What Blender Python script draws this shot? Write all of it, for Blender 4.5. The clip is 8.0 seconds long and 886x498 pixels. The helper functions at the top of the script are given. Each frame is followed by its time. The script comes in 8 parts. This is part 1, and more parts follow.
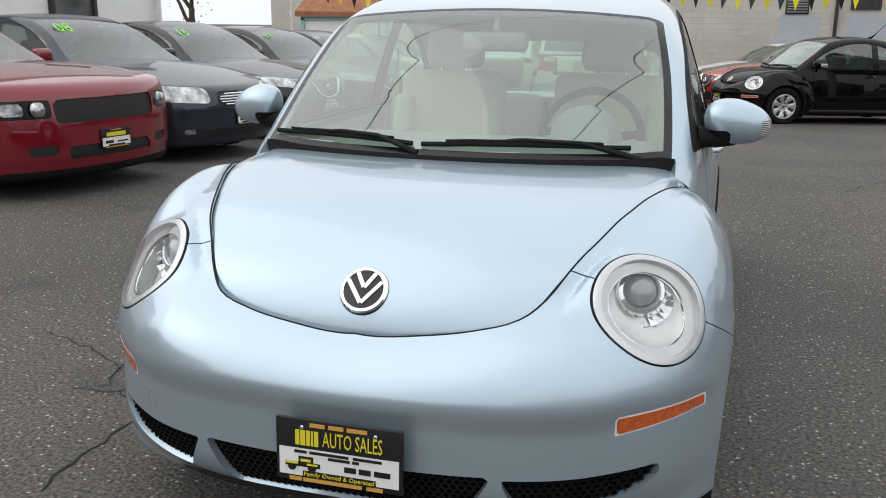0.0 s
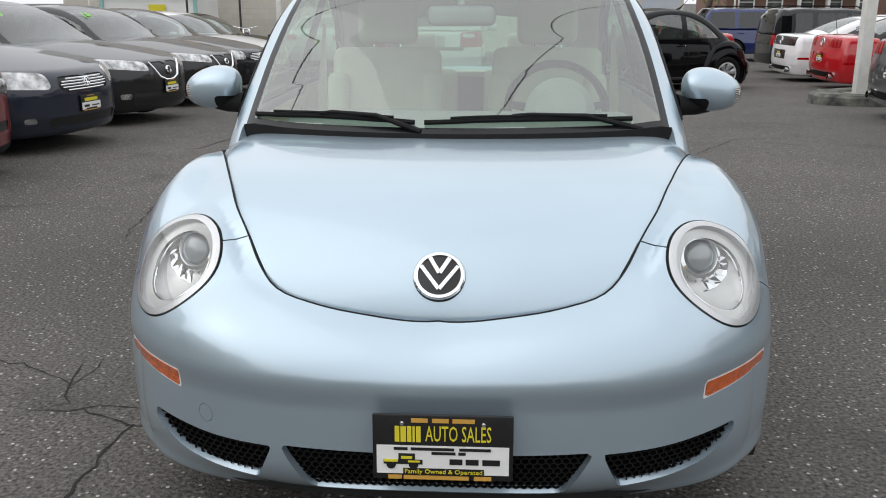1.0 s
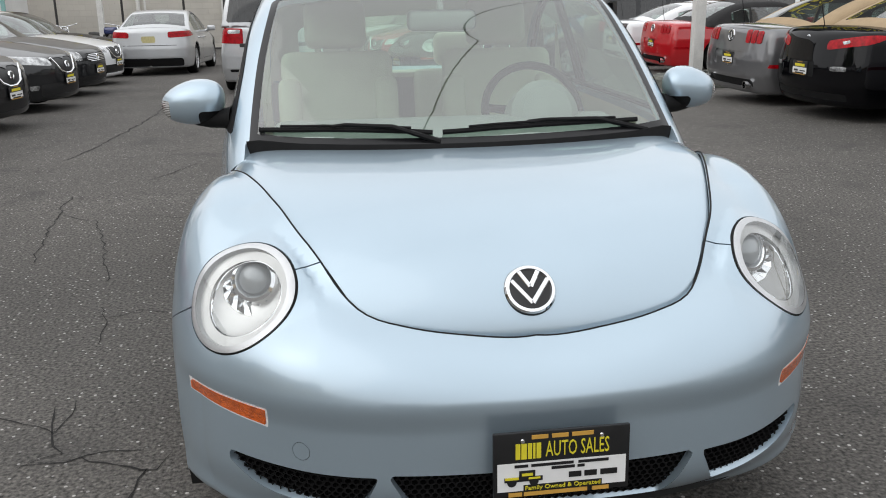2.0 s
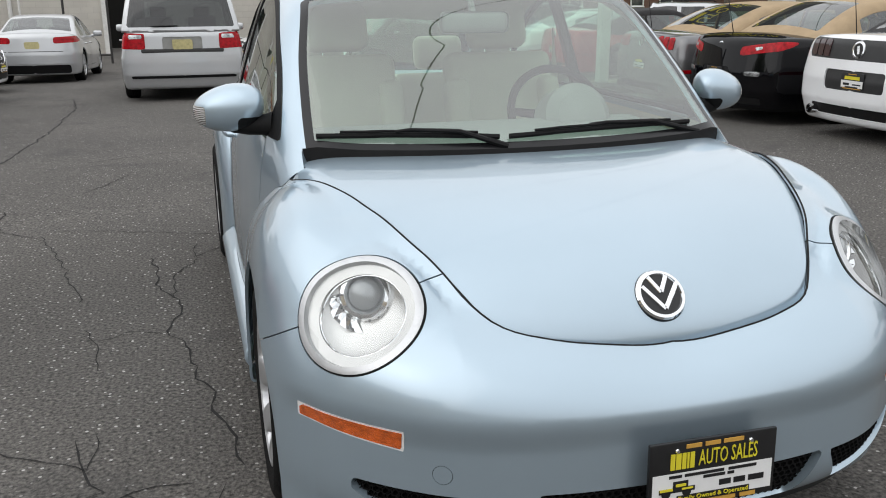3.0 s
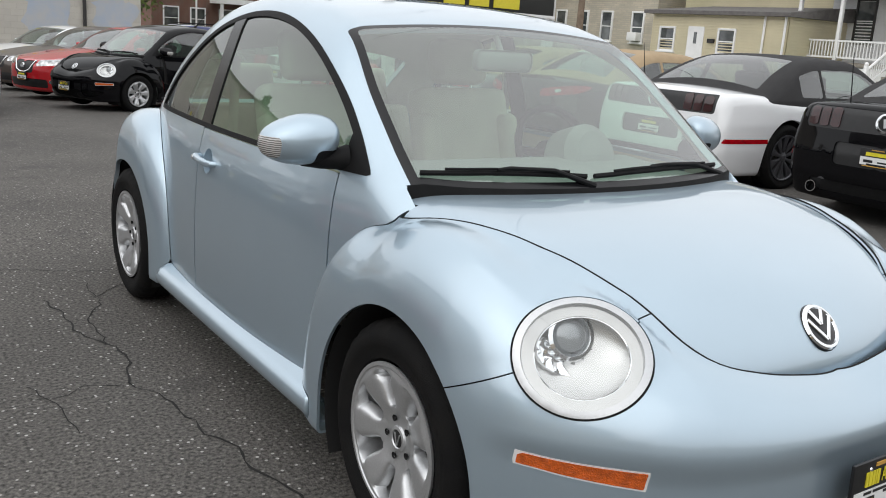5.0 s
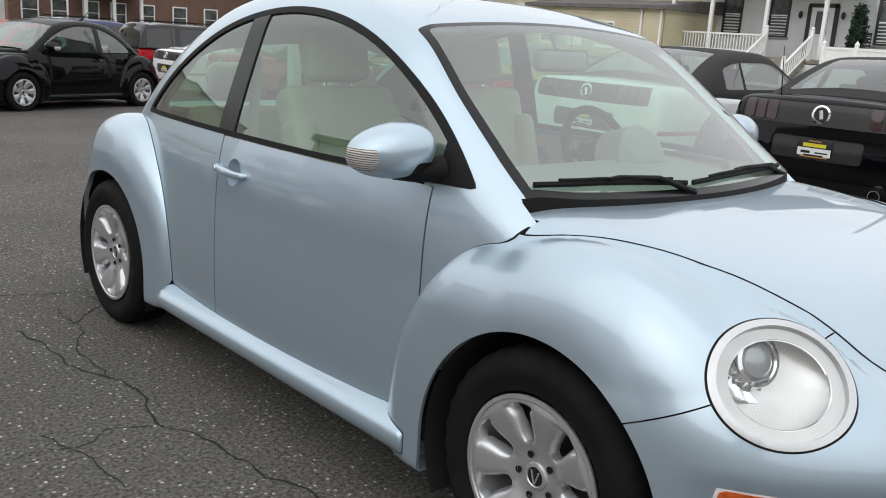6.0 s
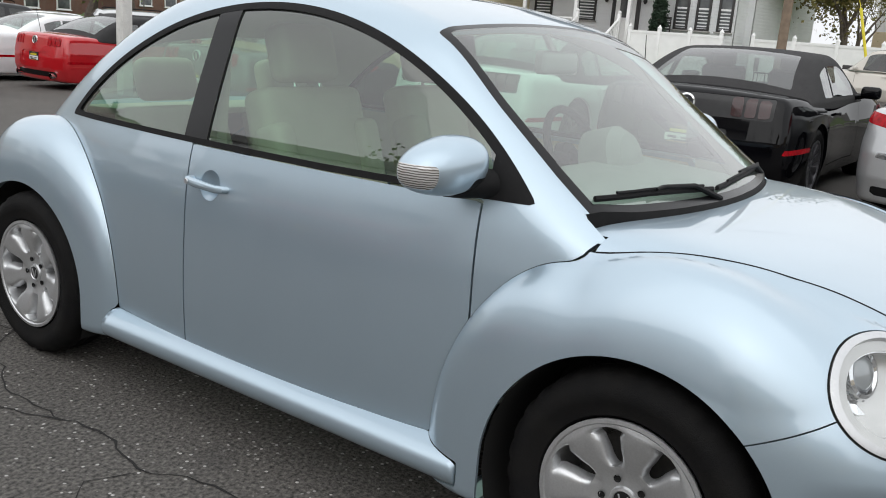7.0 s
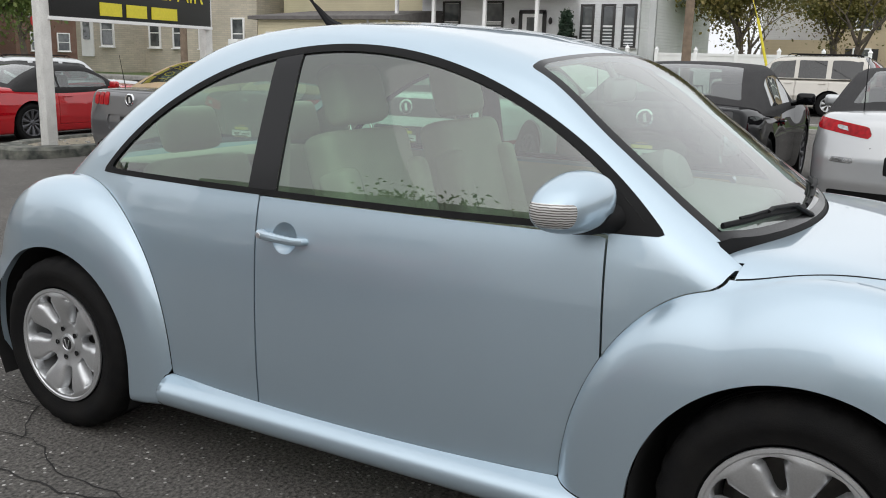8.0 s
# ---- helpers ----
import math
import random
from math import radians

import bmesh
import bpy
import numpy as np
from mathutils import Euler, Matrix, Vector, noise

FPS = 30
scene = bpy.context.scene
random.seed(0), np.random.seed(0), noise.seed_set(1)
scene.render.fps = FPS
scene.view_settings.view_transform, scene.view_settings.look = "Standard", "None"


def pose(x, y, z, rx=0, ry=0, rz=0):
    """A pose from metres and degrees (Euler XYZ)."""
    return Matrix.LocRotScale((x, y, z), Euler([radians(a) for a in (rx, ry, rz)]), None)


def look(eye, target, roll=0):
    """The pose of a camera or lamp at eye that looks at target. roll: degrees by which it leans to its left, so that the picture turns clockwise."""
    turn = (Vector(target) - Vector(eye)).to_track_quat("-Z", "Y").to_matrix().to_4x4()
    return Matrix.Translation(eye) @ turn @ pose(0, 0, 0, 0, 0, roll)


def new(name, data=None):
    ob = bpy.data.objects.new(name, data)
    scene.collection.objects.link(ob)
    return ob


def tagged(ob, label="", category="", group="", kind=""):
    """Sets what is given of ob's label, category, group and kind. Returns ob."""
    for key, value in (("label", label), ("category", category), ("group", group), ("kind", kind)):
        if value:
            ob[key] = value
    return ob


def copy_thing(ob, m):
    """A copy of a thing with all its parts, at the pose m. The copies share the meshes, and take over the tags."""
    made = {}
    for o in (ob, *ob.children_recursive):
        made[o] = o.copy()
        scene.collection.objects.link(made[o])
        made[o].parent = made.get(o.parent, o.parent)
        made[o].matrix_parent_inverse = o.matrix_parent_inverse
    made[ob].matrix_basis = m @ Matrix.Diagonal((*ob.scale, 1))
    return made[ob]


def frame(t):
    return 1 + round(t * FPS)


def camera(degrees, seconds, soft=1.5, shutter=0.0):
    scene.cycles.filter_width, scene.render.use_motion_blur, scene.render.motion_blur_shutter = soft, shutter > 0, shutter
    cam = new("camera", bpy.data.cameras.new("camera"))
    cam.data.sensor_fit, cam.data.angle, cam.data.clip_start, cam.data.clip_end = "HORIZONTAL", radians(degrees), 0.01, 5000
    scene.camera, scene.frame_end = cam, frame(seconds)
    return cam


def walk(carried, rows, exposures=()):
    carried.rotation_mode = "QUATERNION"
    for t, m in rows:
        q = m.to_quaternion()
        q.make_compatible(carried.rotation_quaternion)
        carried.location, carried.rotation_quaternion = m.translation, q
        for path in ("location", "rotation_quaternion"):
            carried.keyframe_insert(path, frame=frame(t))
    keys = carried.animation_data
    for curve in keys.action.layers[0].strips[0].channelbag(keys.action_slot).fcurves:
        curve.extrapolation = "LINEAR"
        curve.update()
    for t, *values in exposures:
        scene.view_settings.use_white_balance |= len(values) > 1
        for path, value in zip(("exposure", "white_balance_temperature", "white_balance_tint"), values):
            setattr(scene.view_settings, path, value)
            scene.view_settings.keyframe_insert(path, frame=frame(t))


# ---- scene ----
cam = camera(53.1, 8.0, soft=1.0)
PATH = [
    (0, (0.729, -1.674, 1.339), (0.206, 0.192, 0.844), 0.6),
    (0.5, (0.396, -1.738, 1.358), (0.095, 0.173, 0.848), 0.5),
    (1, (0.115, -1.72, 1.331), (0.01, 0.202, 0.789), -0.0),
    (1.2, (-0.006, -1.676, 1.345), (-0.021, 0.244, 0.787), 0.0),
    (2.3, (-0.63, -1.641, 1.389), (-0.277, 0.245, 0.826), -1.3),
    (2.5, (-0.731, -1.606, 1.369), (-0.327, 0.271, 0.808), -1.5),
    (3, (-0.992, -1.453, 1.371), (-0.463, 0.395, 0.818), -0.3),
    (3.5, (-1.265, -1.37, 1.371), (-0.602, 0.44, 0.839), 2.2),
    (4, (-1.567, -1.308, 1.397), (-0.753, 0.447, 0.888), 2.8),
    (4.2, (-1.647, -1.28, 1.384), (-0.764, 0.445, 0.888), 2.5),
    (5.3, (-2.087, -0.796, 1.361), (-0.932, 0.767, 0.891), 4.1),
    (5.5, (-2.172, -0.681, 1.368), (-0.981, 0.855, 0.901), 3.9),
    (6, (-2.327, -0.412, 1.342), (-1.015, 1.021, 0.869), 3.7),
    (6.5, (-2.428, -0.085, 1.346), (-0.97, 1.189, 0.846), 4.9),
    (7, (-2.627, 0.15, 1.368), (-1.042, 1.267, 0.879), 4.4),
    (7.5, (-2.781, 0.362, 1.382), (-1.114, 1.378, 0.95), 3.0),
    (8, (-2.845, 0.64, 1.368), (-1.145, 1.604, 0.944), 1.4),
]
walk(cam, [(t, look(eye, target, roll)) for t, eye, target, roll in PATH])

# ---- sky, sun and exposure: a bright overcast day ----
world = bpy.data.worlds.new("sky")
scene.world = world
world.use_nodes = True
wn, wl = world.node_tree.nodes, world.node_tree.links
sky = wn.new("ShaderNodeTexSky")
sky.sky_type = "NISHITA"
sky.sun_disc = False
sky.sun_elevation, sky.sun_rotation = radians(40), radians(253)
sky.air_density, sky.dust_density, sky.ozone_density = 1.0, 4.0, 0.6
grey = wn.new("ShaderNodeHueSaturation")
grey.inputs["Saturation"].default_value = 0.12
wl.new(sky.outputs[0], grey.inputs["Color"])
# a closed layer of cloud over the sky, brighter overhead
place_ = wn.new("ShaderNodeTexCoord")
height = wn.new("ShaderNodeSeparateXYZ")
wl.new(place_.outputs["Generated"], height.inputs[0])
lift_ = wn.new("ShaderNodeMapRange")
lift_.inputs["To Min"].default_value, lift_.inputs["To Max"].default_value = 7.2, 9.4
wl.new(height.outputs["Z"], lift_.inputs["Value"])
puffs = wn.new("ShaderNodeTexNoise")
puffs.inputs["Scale"].default_value, puffs.inputs["Detail"].default_value = 2.2, 4
wl.new(place_.outputs["Generated"], puffs.inputs["Vector"])
soft_ = wn.new("ShaderNodeMapRange")
soft_.inputs["To Min"].default_value, soft_.inputs["To Max"].default_value = 0.80, 1.2
wl.new(puffs.outputs["Fac"], soft_.inputs["Value"])
times = wn.new("ShaderNodeMath")
times.operation = "MULTIPLY"
wl.new(lift_.outputs[0], times.inputs[0])
wl.new(soft_.outputs[0], times.inputs[1])
cloud = wn.new("ShaderNodeVectorMath")
cloud.operation = "SCALE"
cloud.inputs[0].default_value = (0.97, 0.99, 1.02)
wl.new(times.outputs[0], cloud.inputs["Scale"])
layer = wn.new("ShaderNodeMix")
layer.data_type = "RGBA"
layer.inputs["Factor"].default_value = 0.88
wl.new(grey.outputs[0], layer.inputs["A"])
wl.new(cloud.outputs[0], layer.inputs["B"])
wl.new(layer.outputs["Result"], wn["Background"].inputs["Color"])
wn["Background"].inputs["Strength"].default_value = 0.155
sun = new("sun", bpy.data.lights.new("sun", "SUN"))
sun.data.energy, sun.data.angle, sun.data.color = 0.6, radians(90), (1.0, 0.97, 0.93)
sun.matrix_world = look((0, 0, 30), (34, 10, 0))
scene.view_settings.exposure = 0.0


# ---- materials ----
def material(name, color, rough=0.5, metal=0.0, coat=0.0, spec=0.5, vary=0.0, scale=8.0, fine=0.0, fine_scale=200.0, bump=0.0, bump_scale=200.0, second=None, coat_rough=0.03):
    """A Principled material with variation at two scales and fine relief."""
    m = bpy.data.materials.new(name)
    m.use_nodes = True
    n, l = m.node_tree.nodes, m.node_tree.links
    p = n["Principled BSDF"]
    p.inputs["Base Color"].default_value = (*color, 1)
    p.inputs["Roughness"].default_value = rough
    p.inputs["Metallic"].default_value = metal
    p.inputs["Coat Weight"].default_value = coat
    p.inputs["Coat Roughness"].default_value = coat_rough
    p.inputs["Specular IOR Level"].default_value = spec
    place = n.new("ShaderNodeTexCoord")
    source = None
    if vary:
        a = n.new("ShaderNodeTexNoise")
        a.inputs["Scale"].default_value, a.inputs["Detail"].default_value = scale, 5
        l.new(place.outputs["Object"], a.inputs["Vector"])
        mix = n.new("ShaderNodeMix")
        mix.data_type = "RGBA"
        other = second or tuple(c * (1 - vary) for c in color)
        mix.inputs["A"].default_value, mix.inputs["B"].default_value = (*color, 1), (*other, 1)
        ramp = n.new("ShaderNodeMapRange")
        ramp.inputs["From Min"].default_value, ramp.inputs["From Max"].default_value = 0.35, 0.68
        l.new(a.outputs["Fac"], ramp.inputs["Value"])
        l.new(ramp.outputs[0], mix.inputs["Factor"])
        source = mix.outputs["Result"]
        if fine:
            b = n.new("ShaderNodeTexNoise")
            b.inputs["Scale"].default_value, b.inputs["Detail"].default_value = fine_scale, 3
            l.new(place.outputs["Object"], b.inputs["Vector"])
            r2 = n.new("ShaderNodeMapRange")
            r2.inputs["From Min"].default_value, r2.inputs["From Max"].default_value = 0.3, 0.7
            r2.inputs["To Min"].default_value, r2.inputs["To Max"].default_value = 1 - fine, 1 + fine
            l.new(b.outputs["Fac"], r2.inputs["Value"])
            mul = n.new("ShaderNodeVectorMath")
            mul.operation = "SCALE"
            l.new(source, mul.inputs[0])
            l.new(r2.outputs[0], mul.inputs["Scale"])
            source = mul.outputs[0]
        l.new(source, p.inputs["Base Color"])
    if bump:
        c = n.new("ShaderNodeTexNoise")
        c.inputs["Scale"].default_value, c.inputs["Detail"].default_value = bump_scale, 4
        l.new(place.outputs["Object"], c.inputs["Vector"])
        bp = n.new("ShaderNodeBump")
        bp.inputs["Strength"].default_value, bp.inputs["Distance"].default_value = bump, 0.01
        l.new(c.outputs["Fac"], bp.inputs["Height"])
        l.new(bp.outputs[0], p.inputs["Normal"])
    return m


def glass(name, tint, gloss=0.10, veil=0.0):
    """A thin pane, alike from both sides: tinted, with the mirror gloss of glass and a painted pale veil for reflected
    sky.
    """
    m = bpy.data.materials.new(name)
    m.use_nodes = True
    n, l = m.node_tree.nodes, m.node_tree.links
    n.remove(n["Principled BSDF"])
    clear, shine, facing, mix = n.new("ShaderNodeBsdfTransparent"), n.new("ShaderNodeBsdfGlossy"), n.new("ShaderNodeLayerWeight"), n.new("ShaderNodeMixShader")
    clear.inputs["Color"].default_value = (*tint, 1)
    shine.inputs["Roughness"].default_value = 0.0
    facing.inputs["Blend"].default_value = 0.5
    steep, share = n.new("ShaderNodeMath"), n.new("ShaderNodeMapRange")
    steep.operation = "POWER"
    steep.inputs[1].default_value = 4.0
    l.new(facing.outputs["Facing"], steep.inputs[0])
    l.new(steep.outputs[0], share.inputs["Value"])
    share.inputs["To Min"].default_value = gloss
    l.new(share.outputs[0], mix.inputs["Fac"])
    body_ = clear.outputs[0]
    # sky's bright reflection imitated by mixing in some white diffuse
    if veil:
        veil_white, veil_mix = n.new("ShaderNodeBsdfDiffuse"), n.new("ShaderNodeMixShader")
        veil_white.inputs["Color"].default_value = (0.75, 0.76, 0.74, 1)
        veil_mix.inputs["Fac"].default_value = veil
        l.new(clear.outputs[0], veil_mix.inputs[1])
        l.new(veil_white.outputs[0], veil_mix.inputs[2])
        body_ = veil_mix.outputs[0]
    l.new(body_, mix.inputs[1])
    l.new(shine.outputs[0], mix.inputs[2])
    l.new(mix.outputs[0], n["Material Output"].inputs["Surface"])
    return m


def paint(name, color, metal=0.5, rough=0.35, flake=0.06):
    m = material(name, color, rough, metal, coat=1.0 if max(color) > 0.1 else 0.6, spec=0.12, vary=0.03, scale=3.0, fine=flake, fine_scale=1800.0, coat_rough=0.015)
    m.node_tree.nodes["Principled BSDF"].inputs["Coat IOR"].default_value = 1.7
    return m


def ribbed_lens(name):
    """Clear lamp glass over level ribs."""
    m = material(name, (0.62, 0.62, 0.60), 0.15, 0.3, coat=1.0)
    n, l = m.node_tree.nodes, m.node_tree.links
    place, wave, mix = n.new("ShaderNodeTexCoord"), n.new("ShaderNodeTexWave"), n.new("ShaderNodeMix")
    wave.bands_direction = "Z"
    wave.inputs["Scale"].default_value, wave.inputs["Distortion"].default_value, wave.inputs["Detail"].default_value = 52.0, 2.0, 1.0
    l.new(place.outputs["Object"], wave.inputs["Vector"])
    mix.data_type = "RGBA"
    mix.inputs["A"].default_value, mix.inputs["B"].default_value = (0.10, 0.085, 0.075, 1), (0.80, 0.80, 0.78, 1)
    l.new(wave.outputs["Fac"], mix.inputs["Factor"])
    l.new(mix.outputs["Result"], n["Principled BSDF"].inputs["Base Color"])
    return m


PAINT = {
    "blue": paint("light_blue_paint", (0.440, 0.548, 0.630), 0.67, 0.36),
    "black": material("black_paint", (0.003, 0.003, 0.004), 0.3, coat=0.55, spec=0.0, vary=0.2, scale=3.0),
    "red": paint("red_paint", (0.50, 0.012, 0.018), 0.1, 0.35),
    "candy": paint("dark_red_paint", (0.20, 0.006, 0.014), 0.3, 0.3),
    "navy": paint("slate_blue_paint", (0.020, 0.025, 0.040), 0.3, 0.35),
    "charcoal": paint("charcoal_paint", (0.013, 0.0135, 0.015), 0.3, 0.35),
    "grey": paint("grey_paint", (0.16, 0.16, 0.165), 0.5, 0.35),
    "silver": paint("silver_paint", (0.55, 0.56, 0.57), 0.6, 0.35),
    "white": paint("white_paint", (0.80, 0.81, 0.82), 0.0, 0.3),
    "brown": paint("brown_paint", (0.075, 0.060, 0.052), 0.4, 0.35),
    "beige": paint("champagne_paint", (0.52, 0.49, 0.44), 0.4, 0.35),
    "darkblue": paint("deep_blue_paint", (0.02, 0.03, 0.12), 0.3, 0.35),
}
PLASTIC = material("black_plastic", (0.009, 0.009, 0.0095), 0.62, spec=0.18, bump=0.15, bump_scale=900, vary=0.3, scale=20)
GLOSSBLACK = material("gloss_black_trim", (0.007, 0.007, 0.008), 0.22, spec=0.35)
RUBBER = material("black_rubber", (0.009, 0.009, 0.0095), 0.75, spec=0.10, bump=0.3, bump_scale=300, vary=0.4, scale=12, second=(0.013, 0.0125, 0.012))
SEAM = material("dark_gap", (0.008, 0.008, 0.008), 0.9)
CHROME = material("chrome", (0.85, 0.86, 0.87), 0.06, 1.0)
ALLOY = material("silver_alloy", (0.60, 0.61, 0.62), 0.36, 0.75, coat=0.3, vary=0.06, scale=15, fine=0.05)
ALLOY_DARK = material("dark_alloy", (0.12, 0.12, 0.13), 0.35, 0.6)
STEEL = material("brake_steel", (0.18, 0.17, 0.16), 0.5, 0.8, vary=0.4, scale=25)
AMBER = material("amber_lens", (0.75, 0.13, 0.01), 0.12, coat=1.0, bump=0.5, bump_scale=260, vary=0.35, scale=60)
PALEPLATE = material("pale_yellow_plate", (0.52, 0.46, 0.22), 0.45, vary=0.25, scale=25)
SMOKED = material("smoked_red_lens", (0.035, 0.004, 0.006), 0.15, coat=0.5, vary=0.5, scale=30)
REDLENS = material("red_lens", (0.46, 0.003, 0.010), 0.25, coat=0.12, spec=0.2, vary=0.55, scale=26)
CLEARLENS = material("clear_lens", (0.66, 0.67, 0.67), 0.12, 0.75, coat=1.0, vary=0.85, scale=11, second=(0.10, 0.10, 0.105), bump=0.35, bump_scale=40)
LAMPRING = material("frosted_lamp_ring", (0.56, 0.56, 0.55), 0.30, 0.65, coat=0.5, vary=0.08, scale=20)
RIBBED = ribbed_lens("ribbed_clear_lens")
PROJECTOR = material("grey_projector_glass", (0.30, 0.32, 0.33), 0.1, 0.2, coat=1.0)
REFLECTOR = material("bright_reflector", (0.70, 0.70, 0.685), 0.26, 0.7, vary=0.12, scale=14)
BEIGE = material("beige_leather", (0.60, 0.55, 0.45), 0.55, bump=0.25, bump_scale=420, vary=0.10, scale=9, fine=0.05)
TRIMGREY = material("grey_trim", (0.30, 0.30, 0.285), 0.7, bump=0.2, bump_scale=500, vary=0.15, scale=10)
HEADLINER = material("pale_headliner", (0.64, 0.62, 0.56), 0.9, bump=0.15, bump_scale=700, vary=0.08, scale=10)
PANE = glass("green_tint_glass", (0.50, 0.70, 0.58), 0.17, 0.015)
PANE_FRONT = glass("green_windshield_glass", (0.77, 0.95, 0.86), 0.20, 0.075)
PANE_DARK = glass("dark_tint_glass", (0.10, 0.11, 0.11))
LENS = glass("lens_glass", (0.97, 0.98, 0.98), 0.06)
YELLOW = material("yellow_print", (0.72, 0.62, 0.03), 0.5, vary=0.1, scale=30)
GOLD = material("gold_print", (0.60, 0.33, 0.06), 0.5, vary=0.1, scale=30)
WHITEP = material("white_print", (0.78, 0.78, 0.77), 0.5, vary=0.06, scale=30)
BLACKP = material("black_print", (0.012, 0.012, 0.013), 0.35, vary=0.3, scale=30)


# ---- mesh tools ----
def part(name, data, mat, parent=None, label="", smooth=True):
    """Links a bmesh or a (verts, tris, normals) triple as one mesh object."""
    me = bpy.data.meshes.new(name)
    if isinstance(data, tuple):
        v, t, nrm = data
        me.from_pydata(np.asarray(v).tolist(), [], np.asarray(t).tolist())
        if smooth:
            me.shade_smooth()
        if nrm is not None:
            me.normals_split_custom_set_from_vertices(np.asarray(nrm).tolist())
    else:
        data.to_mesh(me)
        data.free()
        if smooth:
            me.shade_smooth()
            me.set_sharp_from_angle(angle=radians(35))
    for m in mat if isinstance(mat, (list, tuple)) else [mat]:
        me.materials.append(m)
    ob = new(name, me)
    if parent:
        ob.parent = parent
    if label:
        tagged(ob, label)
    return ob


def empty(name, m, label, category, group="", kind=""):
    ob = new(name)
    ob.matrix_basis = m
    return tagged(ob, label, category, group, kind)


def box(bm, size, at=(0, 0, 0), bevel=0.0, turn=None, segments=2):
    """A box with rounded edges, added to bm."""
    r = bmesh.ops.create_cube(bm, size=1.0)
    vs = r["verts"]
    bmesh.ops.scale(bm, vec=size, verts=vs)
    if bevel:
        es = list({e for v in vs for e in v.link_edges})
        rb = bmesh.ops.bevel(bm, geom=es, offset=bevel, segments=segments, affect="EDGES", profile=0.6)
        vs = list({v for f in rb["faces"] for v in f.verts} | {v for v in vs if v.is_valid})
    if turn:
        bmesh.ops.transform(bm, matrix=turn, verts=vs)
    bmesh.ops.translate(bm, vec=at, verts=vs)
    return vs


def tube(bm, a, b, r0, r1=None, n=10, caps=True):
    """A tapered round bar from a to b."""
    a, b = Vector(a), Vector(b)
    m = Matrix.Translation((a + b) / 2) @ (b - a).to_track_quat("Z", "Y").to_matrix().to_4x4()
    bmesh.ops.create_cone(bm, cap_ends=caps, segments=n, radius1=r0, radius2=r0 if r1 is None else r1, depth=(b - a).length, matrix=m)


def lathe(bm, profile, n=32, m=None, closed=False):
    """Turns (radius, height) points round z."""
    rings = []
    for r, z in profile:
        rings.append([bm.verts.new((r * math.cos(2 * math.pi * k / n), r * math.sin(2 * math.pi * k / n), z)) for k in range(n)])
    loops = list(zip(rings, rings[1:])) + ([(rings[-1], rings[0])] if closed else [])
    for a, b in loops:
        for k in range(n):
            bm.faces.new((a[k], a[(k + 1) % n], b[(k + 1) % n], b[k]))
    if m is not None:
        bmesh.ops.transform(bm, matrix=m, verts=[v for r in rings for v in r])
    return rings


def sweep(bm, path, r, n=8, flat=1.0):
    """A bar of radius r along points."""
    path = [Vector(p) for p in path]
    rings = []
    for i, p in enumerate(path):
        d = (path[min(i + 1, len(path) - 1)] - path[max(i - 1, 0)]).normalized()
        q = d.to_track_quat("Z", "Y")
        rr = r[i] if isinstance(r, (list, tuple)) else r
        rings.append([bm.verts.new(p + q @ Vector((rr * math.cos(2 * math.pi * k / n), flat * rr * math.sin(2 * math.pi * k / n), 0))) for k in range(n)])
    for a, b in zip(rings, rings[1:]):
        for k in range(n):
            bm.faces.new((a[k], a[(k + 1) % n], b[(k + 1) % n], b[k]))
    bm.faces.new(rings[0][::-1])
    bm.faces.new(rings[-1])


def curve(xs, ys):
    """A smooth function through a few stations (Catmull-Rom)."""
    xs, ys = np.asarray(xs, float), np.asarray(ys, float)
    d = np.gradient(ys, xs)

    def f(x):
        x = np.clip(x, xs[0], xs[-1])
        i = np.clip(np.searchsorted(xs, x) - 1, 0, len(xs) - 2)
        h = xs[i + 1] - xs[i]
        t = (x - xs[i]) / h
        return (2 * t**3 - 3 * t**2 + 1) * ys[i] + (t**3 - 2 * t**2 + t) * h * d[i] + (3 * t**2 - 2 * t**3) * ys[i + 1] + (t**3 - t**2) * h * d[i + 1]

    return f


def smin(a, b, k):
    h = np.clip(0.5 + 0.5 * (b - a) / k, 0, 1)
    return b + (a - b) * h - k * h * (1 - h)


def smax(a, b, k):
    return -smin(-a, -b, k)


def slope(f, p, e=0.002):
    g = np.empty_like(p)
    for a in range(3):
        d = np.zeros(3)
        d[a] = e
        g[:, a] = (f(p + d) - f(p - d)) / (2 * e)
    return g


def settle(p, fs, rounds=4, most=0.02):
    """Moves points onto the zero surfaces of all the given functions."""
    for _ in range(rounds):
        for f in fs:
            g = slope(f, p)
            s = (f(p) / np.maximum((g * g).sum(1), 1e-6))[:, None] * g
            n = np.linalg.norm(s, axis=1, keepdims=True)
            p = p - s * np.minimum(1, most / np.maximum(n, 1e-9))
    return p


